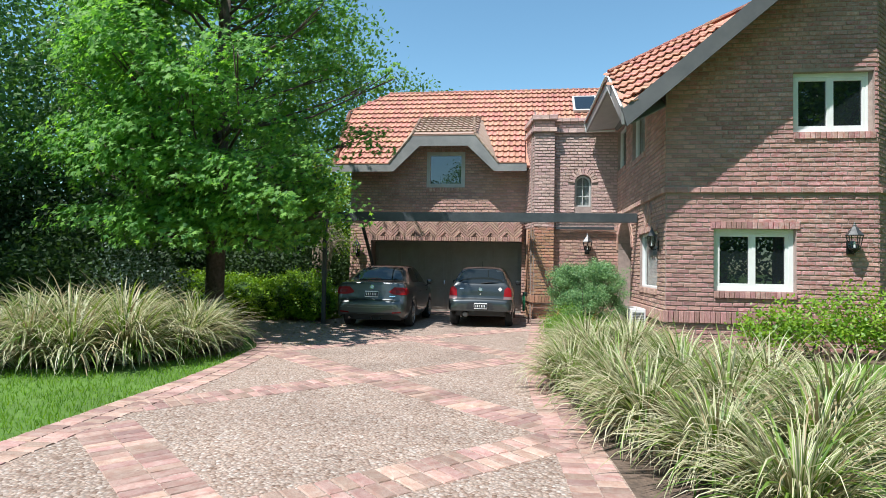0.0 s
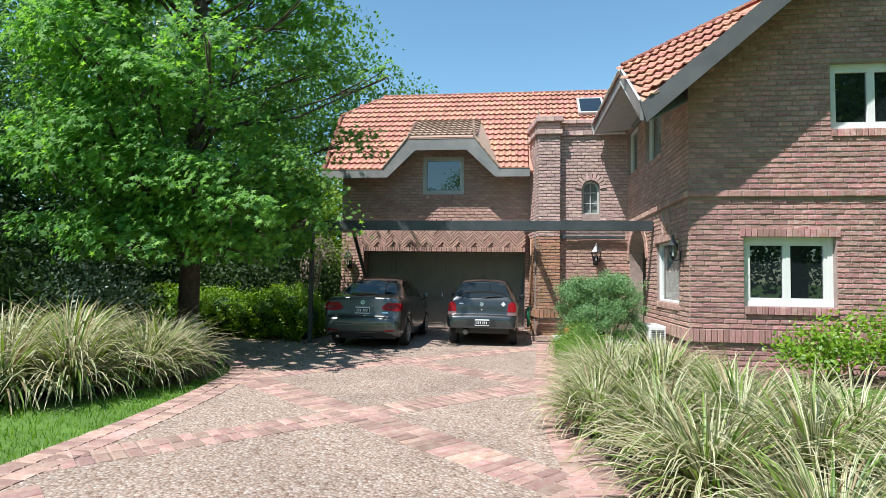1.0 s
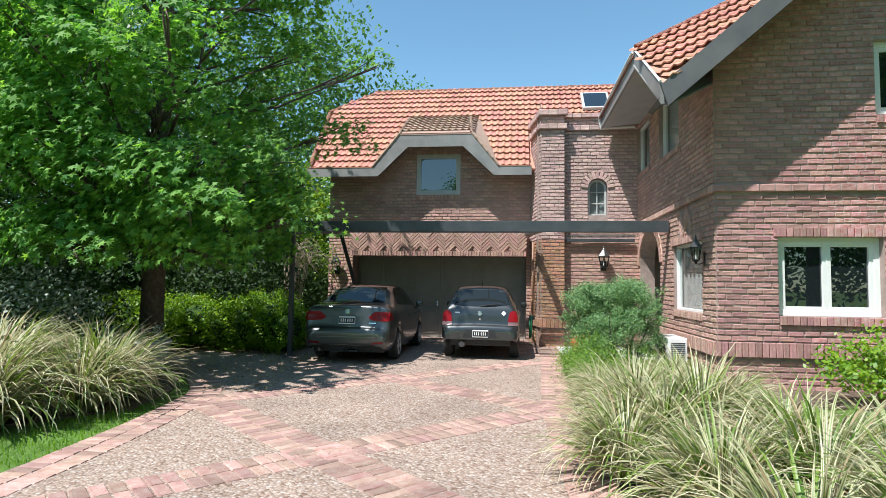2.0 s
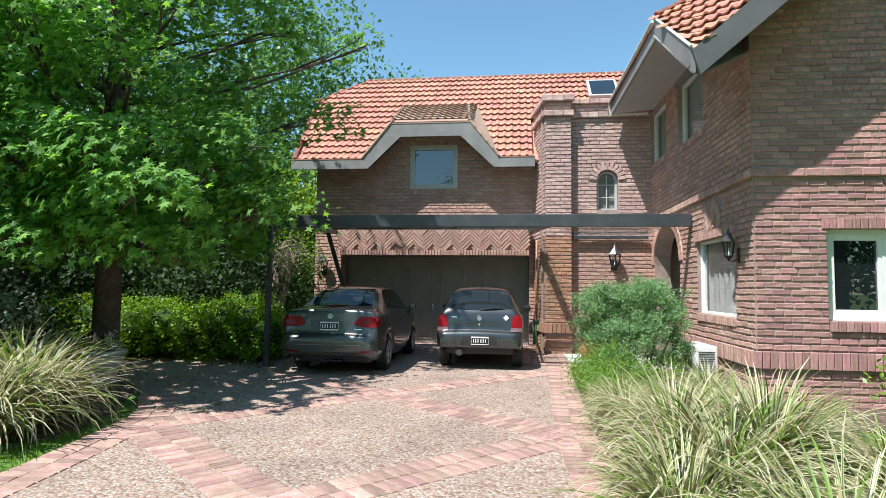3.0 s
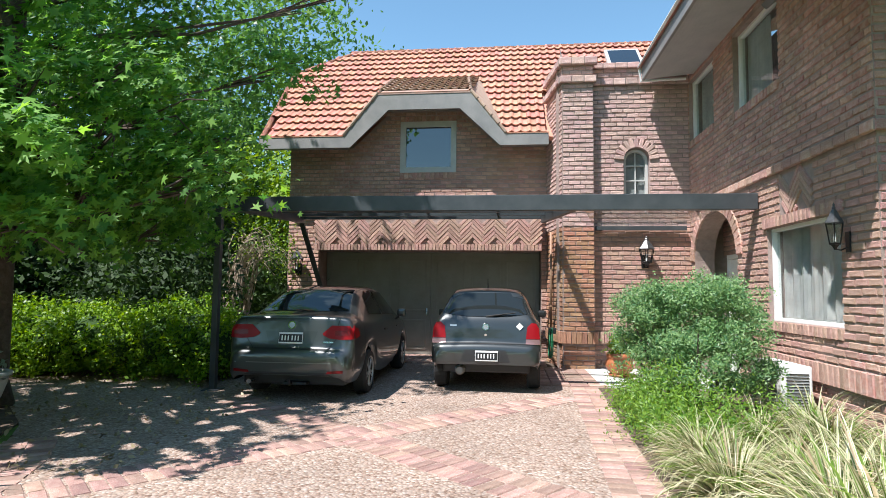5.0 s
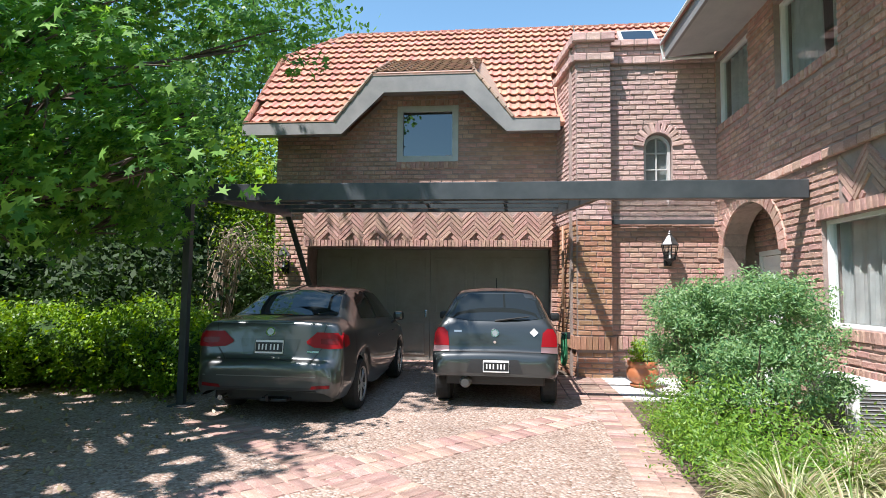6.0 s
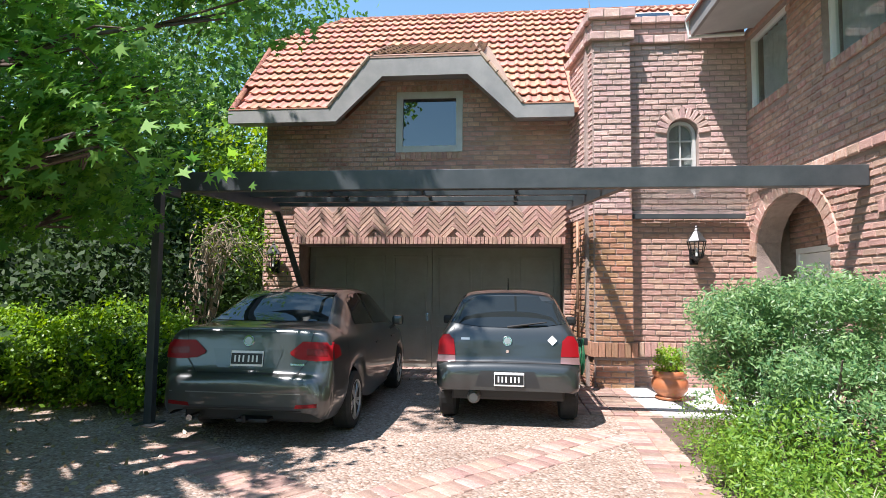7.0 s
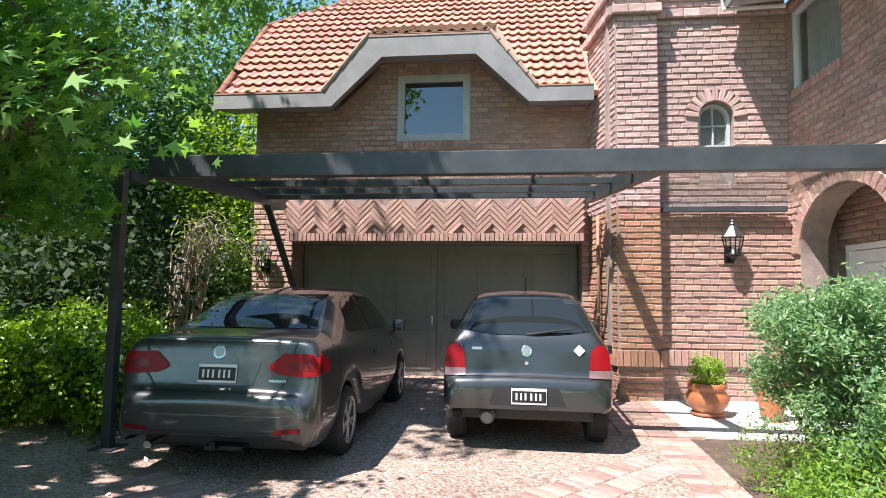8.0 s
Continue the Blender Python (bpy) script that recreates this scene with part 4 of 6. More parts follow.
# ---- pergola ----
def pergola():
    p = thing("pergola", (0, 0, 0), label="dark grey steel carport pergola with clear roof sheets", category="pergola")
    boxed("front_beam", -4.25, 3.50, 14.02, 14.14, 2.68, 2.91, M_steel, p, 0.008)
    boxed("back_beam", GX0 - 0.1, 0.80, 17.06, 17.14, 2.94, 3.07, M_steel, p, 0.006)
    for x0, x1 in ((-4.20, -4.28), (0.98, 0.70)):
        bm = bmesh.new()
        slab(bm, [(x0 - 0.045, 14.15, 2.88), (x0 + 0.045, 14.15, 2.88), (x1 + 0.045, 17.1, 3.05), (x1 - 0.045, 17.1, 3.05)], 0.19)
        part("side_beam", bm, M_steel, p)
    for k, y in enumerate((14.9, 15.75, 16.6)):
        z = 2.88 + (y - 14.15) * 0.056
        boxed("purlin", -4.16, 0.86, y - 0.035, y + 0.035, z - 0.08, z - 0.002, M_steel, p, 0.004)
    for x in (-2.9, -1.55, -0.2):
        bm = bmesh.new()
        slab(bm, [(x - 0.02, 14.15, 2.90), (x + 0.02, 14.15, 2.90), (x + 0.02, 17.1, 3.065), (x - 0.02, 17.1, 3.065)], 0.05)
        part("rafter", bm, M_steel, p)
    for k in range(4):
        x0 = (-4.22, -2.88, -1.53, -0.18)[k]
        x1 = (-2.92, -1.57, -0.22, 0.9)[k]
        bm = bmesh.new()
        slab(bm, [(x0, 14.16, 2.915), (x1, 14.16, 2.915), (x1, 17.1, 3.08), (x0, 17.1, 3.08)], 0.008)
        sh = part("roof_sheet", bm, M_clear, p, "clear glass roof sheet")
        sh.visible_shadow = True
    # entrance canopy between the beam and the tower
    boxed("ledger", 1.70, 3.42, 16.96, 17.04, 2.70, 2.78, M_steel, p, 0.004)
    bm = bmesh.new()
    slab(bm, [(1.0, 14.16, 2.90), (3.48, 14.16, 2.90), (3.44, 17.0, 2.80), (1.68, 17.0, 2.80)], 0.008)
    part("roof_sheet", bm, M_clear, p, "clear glass canopy sheet").visible_shadow = False
    # post with base plate, and the raking brace at the wall
    boxed("post", -4.345, -4.255, 13.645, 13.735, 0, 2.70, M_steel, p, 0.006)
    boxed("base_plate", -4.42, -4.18, 13.56, 13.82, 0.0, 0.015, M_steel, p, 0.003)
    boxed("bracket", -4.36, -4.24, 13.76, 14.03, 2.60, 2.70, M_steel, p, 0.006)
    bm = bmesh.new()
    slab(bm, [(-4.36, 17.15, 2.92), (-4.26, 17.15, 2.92), (-4.10, 18.05, 1.55), (-4.20, 18.05, 1.55)], 0.07, (0, -0.5, -0.3))
    part("brace", bm, M_steel, p)
    return p


pergola()


# ---- wall lanterns ----
def lantern():
    e = thing("wall_lantern", label="black iron wall lantern with clear glass panes", category="lantern", group="wall lanterns")
    boxed("back_plate", -0.05, 0.05, 0.0, 0.02, -0.12, 0.16, M_black, e, 0.008)
    bm = bmesh.new()
    tube(bm, [(0, 0.01, -0.05), (0, 0.10, -0.09), (0, 0.16, -0.08), (0, 0.17, -0.02)], 0.011, 6)
    part("bracket", bm, M_black, e)
    bm = bmesh.new()
    for k in range(6):
        t0 = math.pi / 3 * k + math.pi / 6
        c = lambda r, t, z: (r * math.cos(t), 0.17 + r * math.sin(t), z)
        tube(bm, [c(0.068, t0, 0.0), c(0.108, t0, 0.27)], 0.007, 5)
        t1 = t0 + math.pi / 3
        tube(bm, [c(0.108, t0, 0.27), c(0.108, t1, 0.27)], 0.008, 5)
        tube(bm, [c(0.068, t0, 0.0), c(0.068, t1, 0.0)], 0.008, 5)
    part("cage", bm, M_black, e)
    bm = bmesh.new()
    lathe(bm, [(0.07, -0.02), (0.075, 0.0), (0.03, -0.05), (0.012, -0.09)], 6)
    bmesh.ops.rotate(bm, verts=bm.verts, cent=(0, 0, 0), matrix=Matrix.Rotation(math.pi / 6, 3, 'Z'))
    bmesh.ops.translate(bm, verts=bm.verts, vec=(0, 0.17, 0))
    part("base", bm, M_black, e)
    bm = bmesh.new()
    lathe(bm, [(0.062, 0.0), (0.102, 0.26)], 6)
    bmesh.ops.rotate(bm, verts=bm.verts, cent=(0, 0, 0), matrix=Matrix.Rotation(math.pi / 6, 3, 'Z'))
    bmesh.ops.translate(bm, verts=bm.verts, vec=(0, 0.17, 0.005))
    part("glass", bm, M_clear, e, "clear lantern glass").visible_shadow = False
    bm = bmesh.new()
    lathe(bm, [(0.12, 0.27), (0.115, 0.285), (0.075, 0.36), (0.035, 0.44), (0.02, 0.46), (0.028, 0.475), (0.012, 0.50), (0.016, 0.52), (0.003, 0.55)], 6)
    bmesh.ops.rotate(bm, verts=bm.verts, cent=(0, 0, 0), matrix=Matrix.Rotation(math.pi / 6, 3, 'Z'))
    bmesh.ops.translate(bm, verts=bm.verts, vec=(0, 0.17, 0))
    part("roof", bm, M_lantern_top, e, "lantern roof in a paler tone for its sunlit gleam")
    bm = bmesh.new()
    lathe(bm, [(0.014, 0.02), (0.014, 0.12), (0.004, 0.16)], 8)
    bmesh.ops.translate(bm, verts=bm.verts, vec=(0, 0.17, 0))
    part("candle", bm, M_white, e)
    return e


# Paler than the cage iron: sunlit gleam on the roof put into colour.
M_lantern_top = mat("lantern_gleam", (0.04, 0.04, 0.04), 0.4, metal=0.3, vary=(0.12, 0.12, 0.12), scale=9)
lan = lantern()
lan.matrix_basis = pose(2.65, 17.08, 2.08, 0, 0, 180)
lan.scale = (1.35, 0.95, 0.92)
copy_thing(lan, pose(-4.70, 18.14, 1.92, 0, 0, 180))
copy_thing(lan, pose(6.92, FY - 0.02, 2.0, 0, 0, 180))
copy_thing(lan, pose(SX - 0.02, 11.93, 2.02, 0, 0, 90)).scale = (0.8, 0.8, 0.78)

# ---- plants ----
def star_leaf():
    """Outline of a five-lobed leaf, one unit wide."""
    pts = []
    for k in range(5):
        a = math.radians(-20 + 55 * k)
        pts.append((math.cos(a) * (0.55 if k in (0, 4) else 0.62 if k != 2 else 0.7), math.sin(a) * 0.7))
        if k < 4:
            b = a + math.radians(27)
            pts.append((math.cos(b) * 0.24, math.sin(b) * 0.28))
    pts.append((0.0, -0.18))
    return pts


STAR = star_leaf()
NARROW = [(0, -0.5), (0.17, 0), (0, 0.55), (-0.17, 0)]
OVAL = [(0, -0.5), (0.26, -0.1), (0.2, 0.25), (0, 0.55), (-0.2, 0.25), (-0.26, -0.1)]
DIAMOND = [(0, -0.5), (0.3, 0.05), (0, 0.55), (-0.3, 0.05)]


def leaf_cloud(name, centres, count, spread, size, outline, material, rng, droop=0.5, outward=None):
    """Many separate leaves scattered round the centres, as one mesh. outward: plan centre that leaves face away from."""
    n = len(centres) * count
    c = np.repeat(np.asarray(centres, float), count, axis=0)
    p = c + rng.normal(0, 1, (n, 3)) * np.asarray(spread)
    nor = rng.normal(0, 0.85, (n, 3)) + np.array((-0.3, -0.55, 0.85))
    if outward is not None:
        o = p - np.asarray(outward)
        nor += o / np.linalg.norm(o, axis=1)[:, None] * 0.9
    nor /= np.linalg.norm(nor, axis=1)[:, None]
    tip = rng.normal(0, 1, (n, 3)) - np.array((0, 0, droop))
    tip -= nor * (tip * nor).sum(1)[:, None]
    tip /= np.linalg.norm(tip, axis=1)[:, None]
    sid = np.cross(tip, nor)
    s = size * rng.uniform(0.65, 1.25, n)[:, None]
    k = len(outline)
    verts = np.empty((n, k, 3))
    for i, (x, y) in enumerate(outline):
        verts[:, i] = p + sid * (x * s) + tip * (y * s) + nor * (-0.18 * s * abs(x))
    me = bpy.data.meshes.new(name)
    me.vertices.add(n * k)
    me.vertices.foreach_set("co", verts.reshape(-1))
    me.loops.add(n * k)
    me.loops.foreach_set("vertex_index", np.arange(n * k))
    me.polygons.add(n)
    me.polygons.foreach_set("loop_start", np.arange(n) * k)
    me.materials.append(material)
    me.update(calc_edges=True)
    return me


def on_blobs(blobs, per_area, rng, inner=0.25):
    """Clump centres, mostly on the outer shell of each rounded mass, uneven."""
    out = []
    for cx, cy, cz, rx, ry, rz in blobs:
        n = int(per_area * (rx * ry + ry * rz + rx * rz) * 4.2)
        v = rng.normal(0, 1, (n, 3))
        v /= np.linalg.norm(v, axis=1)[:, None]
        r = np.where(rng.uniform(0, 1, n) < inner, rng.uniform(0.3, 0.8, n), rng.uniform(0.78, 1.12, n))
        bumps = 1 + 0.18 * np.sin(v[:, 0] * 5 + cx) * np.sin(v[:, 1] * 6 + cy) + 0.12 * np.sin(v[:, 2] * 9 + cz)
        out.append(np.array((cx, cy, cz)) + v * (r * bumps)[:, None] * np.array((rx, ry, rz)))
    return np.concatenate(out)


def sun_gaps(p, base, rng):
    """Keeps the leaves outside the shafts by which the sun reaches ground, hedge, cars and garage."""
    w = p + np.asarray(base)
    fall = lambda z: (w[:, 0] + 0.39 * (w[:, 2] - z), w[:, 1] + 0.42 * (w[:, 2] - z))
    gx, gy = fall(0.0)
    fleck = np.sin(gx * 8.6 + 1.6 * np.sin(gy * 5.3)) * np.sin(gy * 7.1 + 1.5 * np.sin(gx * 4.7))
    hx, hy = fall(1.1)
    k = (17.86 - w[:, 1]) / 0.42
    lx, lz = w[:, 0] + 0.39 * k, w[:, 2] - k
    u = rng.uniform(0, 1, len(p))
    out = fleck > 0.34
    out |= (u < 0.65) & (gx > -2.6) & (gx < 1.2) & (gy > 11.3) & (gy < 15.0)
    out |= (u < 0.8) & (hx > -10.0) & (hx < -5.0) & (hy > 14.55) & (hy < 15.9)
    out |= (u < 0.92) & (lx > -5.9) & (lx < 0.8) & (lz > 1.2) & (lz < 3.4)
    return ~out


def domes(sprays, density, size, outline, material, rng, base=None):
    """Leafy sprays: overlapping leaves on the top and rim of each flat dome, hanging outward."""
    pos, nor, tip = [], [], []
    for cx, cy, cz, rx, ry, rz in sprays:
        n = int(density * (rx * ry + (rx + ry) * rz))
        v = rng.normal(0, 1, (n, 3))
        v /= np.linalg.norm(v, axis=1)[:, None]
        v[:, 2] = np.where(v[:, 2] < -0.5, -v[:, 2], v[:, 2])
        ph = np.arctan2(v[:, 1], v[:, 0])
        k = 1 + 0.22 * np.sin(ph * 3 + cx * 7) + 0.14 * np.sin(ph * 7 + cy * 5) + 0.10 * np.sin(v[:, 2] * 8 + cz * 9)
        r = (rng.uniform(0.55, 1.05, n) ** 0.5 * k)[:, None]
        pos.append(np.array((cx, cy, cz)) + v * r * np.array((rx, ry, rz)))
        nor.append(v * 0.55 + np.array((-0.3, -0.5, 0.6)) + rng.normal(0, 0.38, (n, 3)))
        tip.append(v * np.array((1, 1, 0.2)) - np.array((0, 0, 0.55)) + rng.normal(0, 0.45, (n, 3)))
    p, nor, tip = np.concatenate(pos), np.concatenate(nor), np.concatenate(tip)
    if base is not None:
        ok = sun_gaps(p, base, rng)
        p, nor, tip = p[ok], nor[ok], tip[ok]
    n, k = len(p), len(outline)
    nor /= np.linalg.norm(nor, axis=1)[:, None]
    tip -= nor * (tip * nor).sum(1)[:, None]
    tip /= np.linalg.norm(tip, axis=1)[:, None]
    sid = np.cross(tip, nor)
    sz = size * rng.uniform(0.6, 1.3, n)[:, None]
    verts = np.empty((n, k, 3))
    for i, (x, y) in enumerate(outline):
        verts[:, i] = p + sid * (x * sz) + tip * (y * sz) - nor * (0.2 * sz * abs(x))
    me = bpy.data.meshes.new("crown")
    me.vertices.add(n * k)
    me.vertices.foreach_set("co", verts.reshape(-1))
    me.loops.add(n * k)
    me.loops.foreach_set("vertex_index", np.arange(n * k))
    me.polygons.add(n)
    me.polygons.foreach_set("loop_start", np.arange(n) * k)
    me.materials.append(material)
    me.update(calc_edges=True)
    return me


def tree(name, base, trunk_h, trunk_r, blobs, per_area, count, size, outline, material, seed, label, spread=0.22, group="", dome=0):
    """A tapered trunk, limbs into each mass of the crown, and a crown of many leaves."""
    rng = np.random.default_rng(seed)
    t = thing(name, base, label=label, category="tree", group=group)
    bm = bmesh.new()
    lean = rng.normal(0, 0.12, 2)
    pts = [(lean[0] * f, lean[1] * f, trunk_h * f) for f in (0, 0.04, 0.3, 0.65, 1.0)]
    tube(bm, pts, [trunk_r * 1.5, trunk_r * 1.1, trunk_r, trunk_r * 0.85, trunk_r * 0.55], 10)
    for cx, cy, cz, rx, ry, rz in blobs:
        e = Vector((cx, cy, cz))
        s = Vector((lean[0] * 0.7, lean[1] * 0.7, min(trunk_h * 0.97, max(trunk_h * 0.27, cz - 0.45 * math.hypot(cx, cy) - 0.2))))
        mid = s.lerp(e, 0.5) + Vector(rng.normal(0, 0.15, 3))
        tube(bm, [s, mid, e], [trunk_r * 0.2, trunk_r * 0.13, trunk_r * 0.05], 7)
        for _ in range(3):
            q = e + Vector(rng.normal(0, 0.5, 3)) * min(rx, ry, rz)
            tube(bm, [mid.lerp(e, 0.5), e.lerp(q, 0.5) + Vector((0, 0, 0.1)), q], [trunk_r * 0.09, trunk_r * 0.06, 0.008], 5)
    part("trunk", bm, M_bark, t, smooth=True)
    me = domes(blobs, dome, size, outline, material, rng, base) if dome else leaf_cloud("crown", on_blobs(blobs, per_area, rng), count, (spread, spread, spread * 0.7), size, outline, material, rng)
    ob = part("crown", me, material, t)
    ob["kind"] = "stuff"
    return t


# the sweetgum over the driveway: flat leafy sprays in tiers round the trunk
_q = np.random.default_rng(8)
SPRAYS = []
for zc, reach, n, rad in ((2.75, 2.5, 8, 0.85), (3.6, 3.1, 11, 0.95), (4.7, 3.2, 11, 1.0), (5.9, 3.0, 10, 1.0), (7.0, 2.7, 9, 0.95), (8.1, 2.3, 8, 0.95), (9.2, 1.8, 6, 0.9), (10.2, 1.0, 3, 0.8)):
    for k in range(n):
        ang = 2 * math.pi * (k + _q.uniform(-0.3, 0.3)) / n
        rr = reach * _q.uniform(0.45, 1.0)
        SPRAYS.append((rr * math.cos(ang) + 0.35, rr * math.sin(ang) - 0.15, zc + _q.uniform(-0.4, 0.4), rad * _q.uniform(0.75, 1.2), rad * _q.uniform(0.75, 1.2), rad * _q.uniform(0.5, 0.75)))
# the crown is open on the side of the hedge, which stands in the sun
SPRAYS = [b for b in SPRAYS if not (-2.9 < b[0] + 0.39 * (b[2] - 1.2) < 1.8 and 1.5 < b[1] + 0.46 * (b[2] - 1.2) < 4.1)]
SPRAYS += [(0.6, -2.6, 3.0, 0.9, 0.8, 0.42), (1.4, -2.2, 3.8, 0.9, 0.9, 0.45), (0.2, -2.9, 3.9, 0.9, 0.8, 0.4), (1.9, -1.6, 4.4, 0.8, 0.9, 0.4), (-0.6, -2.7, 3.2, 0.9, 0.8, 0.42), (1.0, -3.0, 4.6, 0.9, 0.8, 0.4), (2.2, -1.0, 3.6, 0.8, 0.8, 0.4), (-1.4, -2.6, 3.6, 0.9, 0.8, 0.42), (-0.4, -3.0, 5.2, 0.9, 0.9, 0.4), (1.7, -2.6, 5.4, 0.8, 0.8, 0.4)]
SPRAYS += [(1.9 * math.sin(k * 2.4) + 0.4, -1.5 - 1.1 * math.cos(k * 1.7), 1.95 + 0.3 * (k % 3), 0.85, 0.75, 0.36) for k in range(13)]
SPRAYS += [(0.3 + 0.27 * k, -1.7 + 1.0 * math.sin(k * 2.1), 2.7 + 0.35 * (k % 4), 0.8, 0.8, 0.38) for k in range(8)]
SPRAYS += [(3.0, 0.7, 5.2, 0.8, 0.8, 0.5), (3.3, 0.8, 3.9, 0.7, 0.8, 0.5), (2.9, 0.6, 3.0, 0.6, 0.7, 0.4)]
# and lets the sun through to the parked cars
SPRAYS = [b for i, b in enumerate(SPRAYS) if i % 5 < 2 or not (1.9 < b[0] + 0.39 * (b[2] - 1.0) < 5.0 and -1.4 < b[1] + 0.42 * (b[2] - 1.0) < 3.2)]
SPRAYS += [(3.4, 3.4, 6.9, 0.5, 0.5, 0.4), (2.6, 3.4, 6.6, 0.5, 0.5, 0.4), (1.8, 3.3, 7.2, 0.7, 0.6, 0.5), (1.0, 2.9, 8.2, 0.9, 0.8, 0.6), (0.2, 2.6, 8.9, 0.9, 0.8, 0.6)]
# low sprays hanging over the edge of the drive
for k in range(16):
    SPRAYS.append((_q.uniform(0.4, 2.7), _q.uniform(-1.6, 0.9), _q.uniform(2.1, 3.5), _q.uniform(0.5, 0.75), _q.uniform(0.5, 0.75), _q.uniform(0.3, 0.45)))
for k in range(10):
    SPRAYS.append((_q.uniform(0.0, 1.6), _q.uniform(-2.4, -0.9), _q.uniform(2.05, 2.6), 0.65, 0.6, 0.3))
# full on the sunny side
for k in range(18):
    ang, zc = _q.uniform(3.3, 4.9), 3.6 + 0.27 * k
    rr = _q.uniform(1.6, 2.9) * (1.0 if zc < 7 else 0.75)
    SPRAYS.append((rr * math.cos(ang) + 0.3, rr * math.sin(ang), zc, 0.9, 0.85, 0.6))
tree("sweetgum_tree", (-6.4, 12.1, 0), 8.0, 0.2, SPRAYS, 6.2, 16, 0.115, STAR, M_leaf, 3, "leafy green sweetgum tree beside the driveway", 0.17, dome=620)
tree("garden_tree", (-12.9, 8.6, 0), 4.0, 0.2, [
    (0, 0, 6.4, 2.6, 2.4, 2.4), (-1.8, -1.0, 4.2, 2.2, 2.0, 1.6), (1.7, 0.3, 4.0, 2.0, 1.8, 1.6), (0.5, 0.8, 8.6, 2.2, 2.2, 1.8), (-2.2, 0.8, 7.6, 2.0, 2.0, 1.8), (0.3, -0.4, 2.3, 2.2, 1.6, 1.0)],
     3.2, 22, 0.15, OVAL, M_leaf_dark, 5, "dark green broadleaf tree behind the flax", 0.3)
bg = tree("background_tree", (-12.5, 17.5, 0), 5.0, 0.22, [
    (0, 0, 7.5, 3.2, 2.8, 2.8), (-2.2, -1.0, 4.8, 2.6, 2.2, 2.0), (2.2, 0.3, 5.0, 2.4, 2.2, 2.0), (0.5, 0.8, 10.2, 2.6, 2.6, 2.2), (0.3, -0.8, 2.4, 2.8, 1.8, 1.3)],
     2.4, 20, 0.20, DIAMOND, M_leaf_dark, 7, "tall dark tree in the garden behind", 0.36, "background trees")
for x, y, s, r in ((-11.2, 22.8, 0.85, 40), (-17, 12, 1.1, 100), (-16, 22, 1.2, 200), (-10, 27, 1.15, 300), (-22, 18, 1.3, 20), (-5.2, 30, 0.95, 150), (-13.5, 5.0, 0.9, 250), (-19, 4, 1.2, 60), (13, 19, 1.0, 10),
                   # unseen trees for window reflections; the last four also hide sky from the gable
                   (-12, -14, 1.0, 90), (-4, -21, 1.0, 10), (5, -20, 1.0, 130), (13, -13, 0.95, 220), (10.5, 0.5, 1.35, 30), (15, 4, 1.4, 75), (8.5, -7, 1.3, 160), (17, -4, 1.5, 310)):
    c = copy_thing(bg, pose(x, y, -0.05, 0, 0, r))
    c.scale = (s, s, s)
tree("acacia_tree", (-6.6, 21.5, 0), 3.6, 0.12, [
    (0, 0, 5.0, 1.5, 1.3, 1.0), (1.0, -0.4, 4.0, 1.0, 1.0, 0.8), (-1.0, 0.2, 3.6, 1.2, 1.1, 0.9), (0.4, 0, 2.6, 1.2, 1.0, 0.8)],
     6, 20, 0.13, OVAL, M_leaf_lime, 11, "bright lime-green tree behind the garage corner", 0.22)


# Dark solid filler inside the leaves; the hedge's self-shadow is put into its colour.
M_core = mat("hedge_core_shade", (0.02, 0.05, 0.008), 0.95, vary=(0.035, 0.08, 0.012), scale=14, bump=1.0, bump_scale=30)


def bush(name, at, blobs, per_area, count, size, outline, material, seed, label, category="shrub", spread=0.12, stems=6, group="", core=0.0):
    rng = np.random.default_rng(seed)
    t = thing(name, at, label=label, category=category, group=group)
    bm = bmesh.new()
    for k in range(stems):
        b = blobs[k % len(blobs)]
        q = Vector((b[0], b[1], b[2])) + Vector(rng.normal(0, 0.35, 3)) * b[3]
        s = Vector((q.x * 0.35 + rng.normal(0, 0.06), q.y * 0.35 + rng.normal(0, 0.06), -0.02))
        tube(bm, [s, s.lerp(q, 0.5) + Vector((0, 0, 0.08)), q], [0.022, 0.016, 0.006], 6)
    part("stem", bm, M_bark, t)
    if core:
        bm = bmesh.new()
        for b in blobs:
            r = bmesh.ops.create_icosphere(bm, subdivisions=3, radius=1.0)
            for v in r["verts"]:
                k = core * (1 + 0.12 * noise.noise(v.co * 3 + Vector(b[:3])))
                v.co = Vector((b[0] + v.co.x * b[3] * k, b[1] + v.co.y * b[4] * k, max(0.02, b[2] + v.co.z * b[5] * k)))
        part("inner_branching", bm, M_core, t, "dark shell inside the hedge standing for its inner shade")
    me = leaf_cloud("foliage", on_blobs(blobs, per_area, rng, 0.35), count, (spread, spread, spread * 0.8), size, outline, material, rng)
    part("foliage", me, material, t)["kind"] = "stuff"
    return t


hedge_blobs = [(-3.2 + 0.62 * k, 0.1 * math.sin(k * 1.7), 0.58 + 0.05 * math.sin(k * 2.1), 0.62, 0.85, 0.60 + 0.04 * math.cos(k * 1.3)) for k in range(11)]
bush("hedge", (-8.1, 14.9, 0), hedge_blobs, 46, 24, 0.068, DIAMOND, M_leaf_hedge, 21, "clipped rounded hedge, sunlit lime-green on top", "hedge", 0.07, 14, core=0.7)
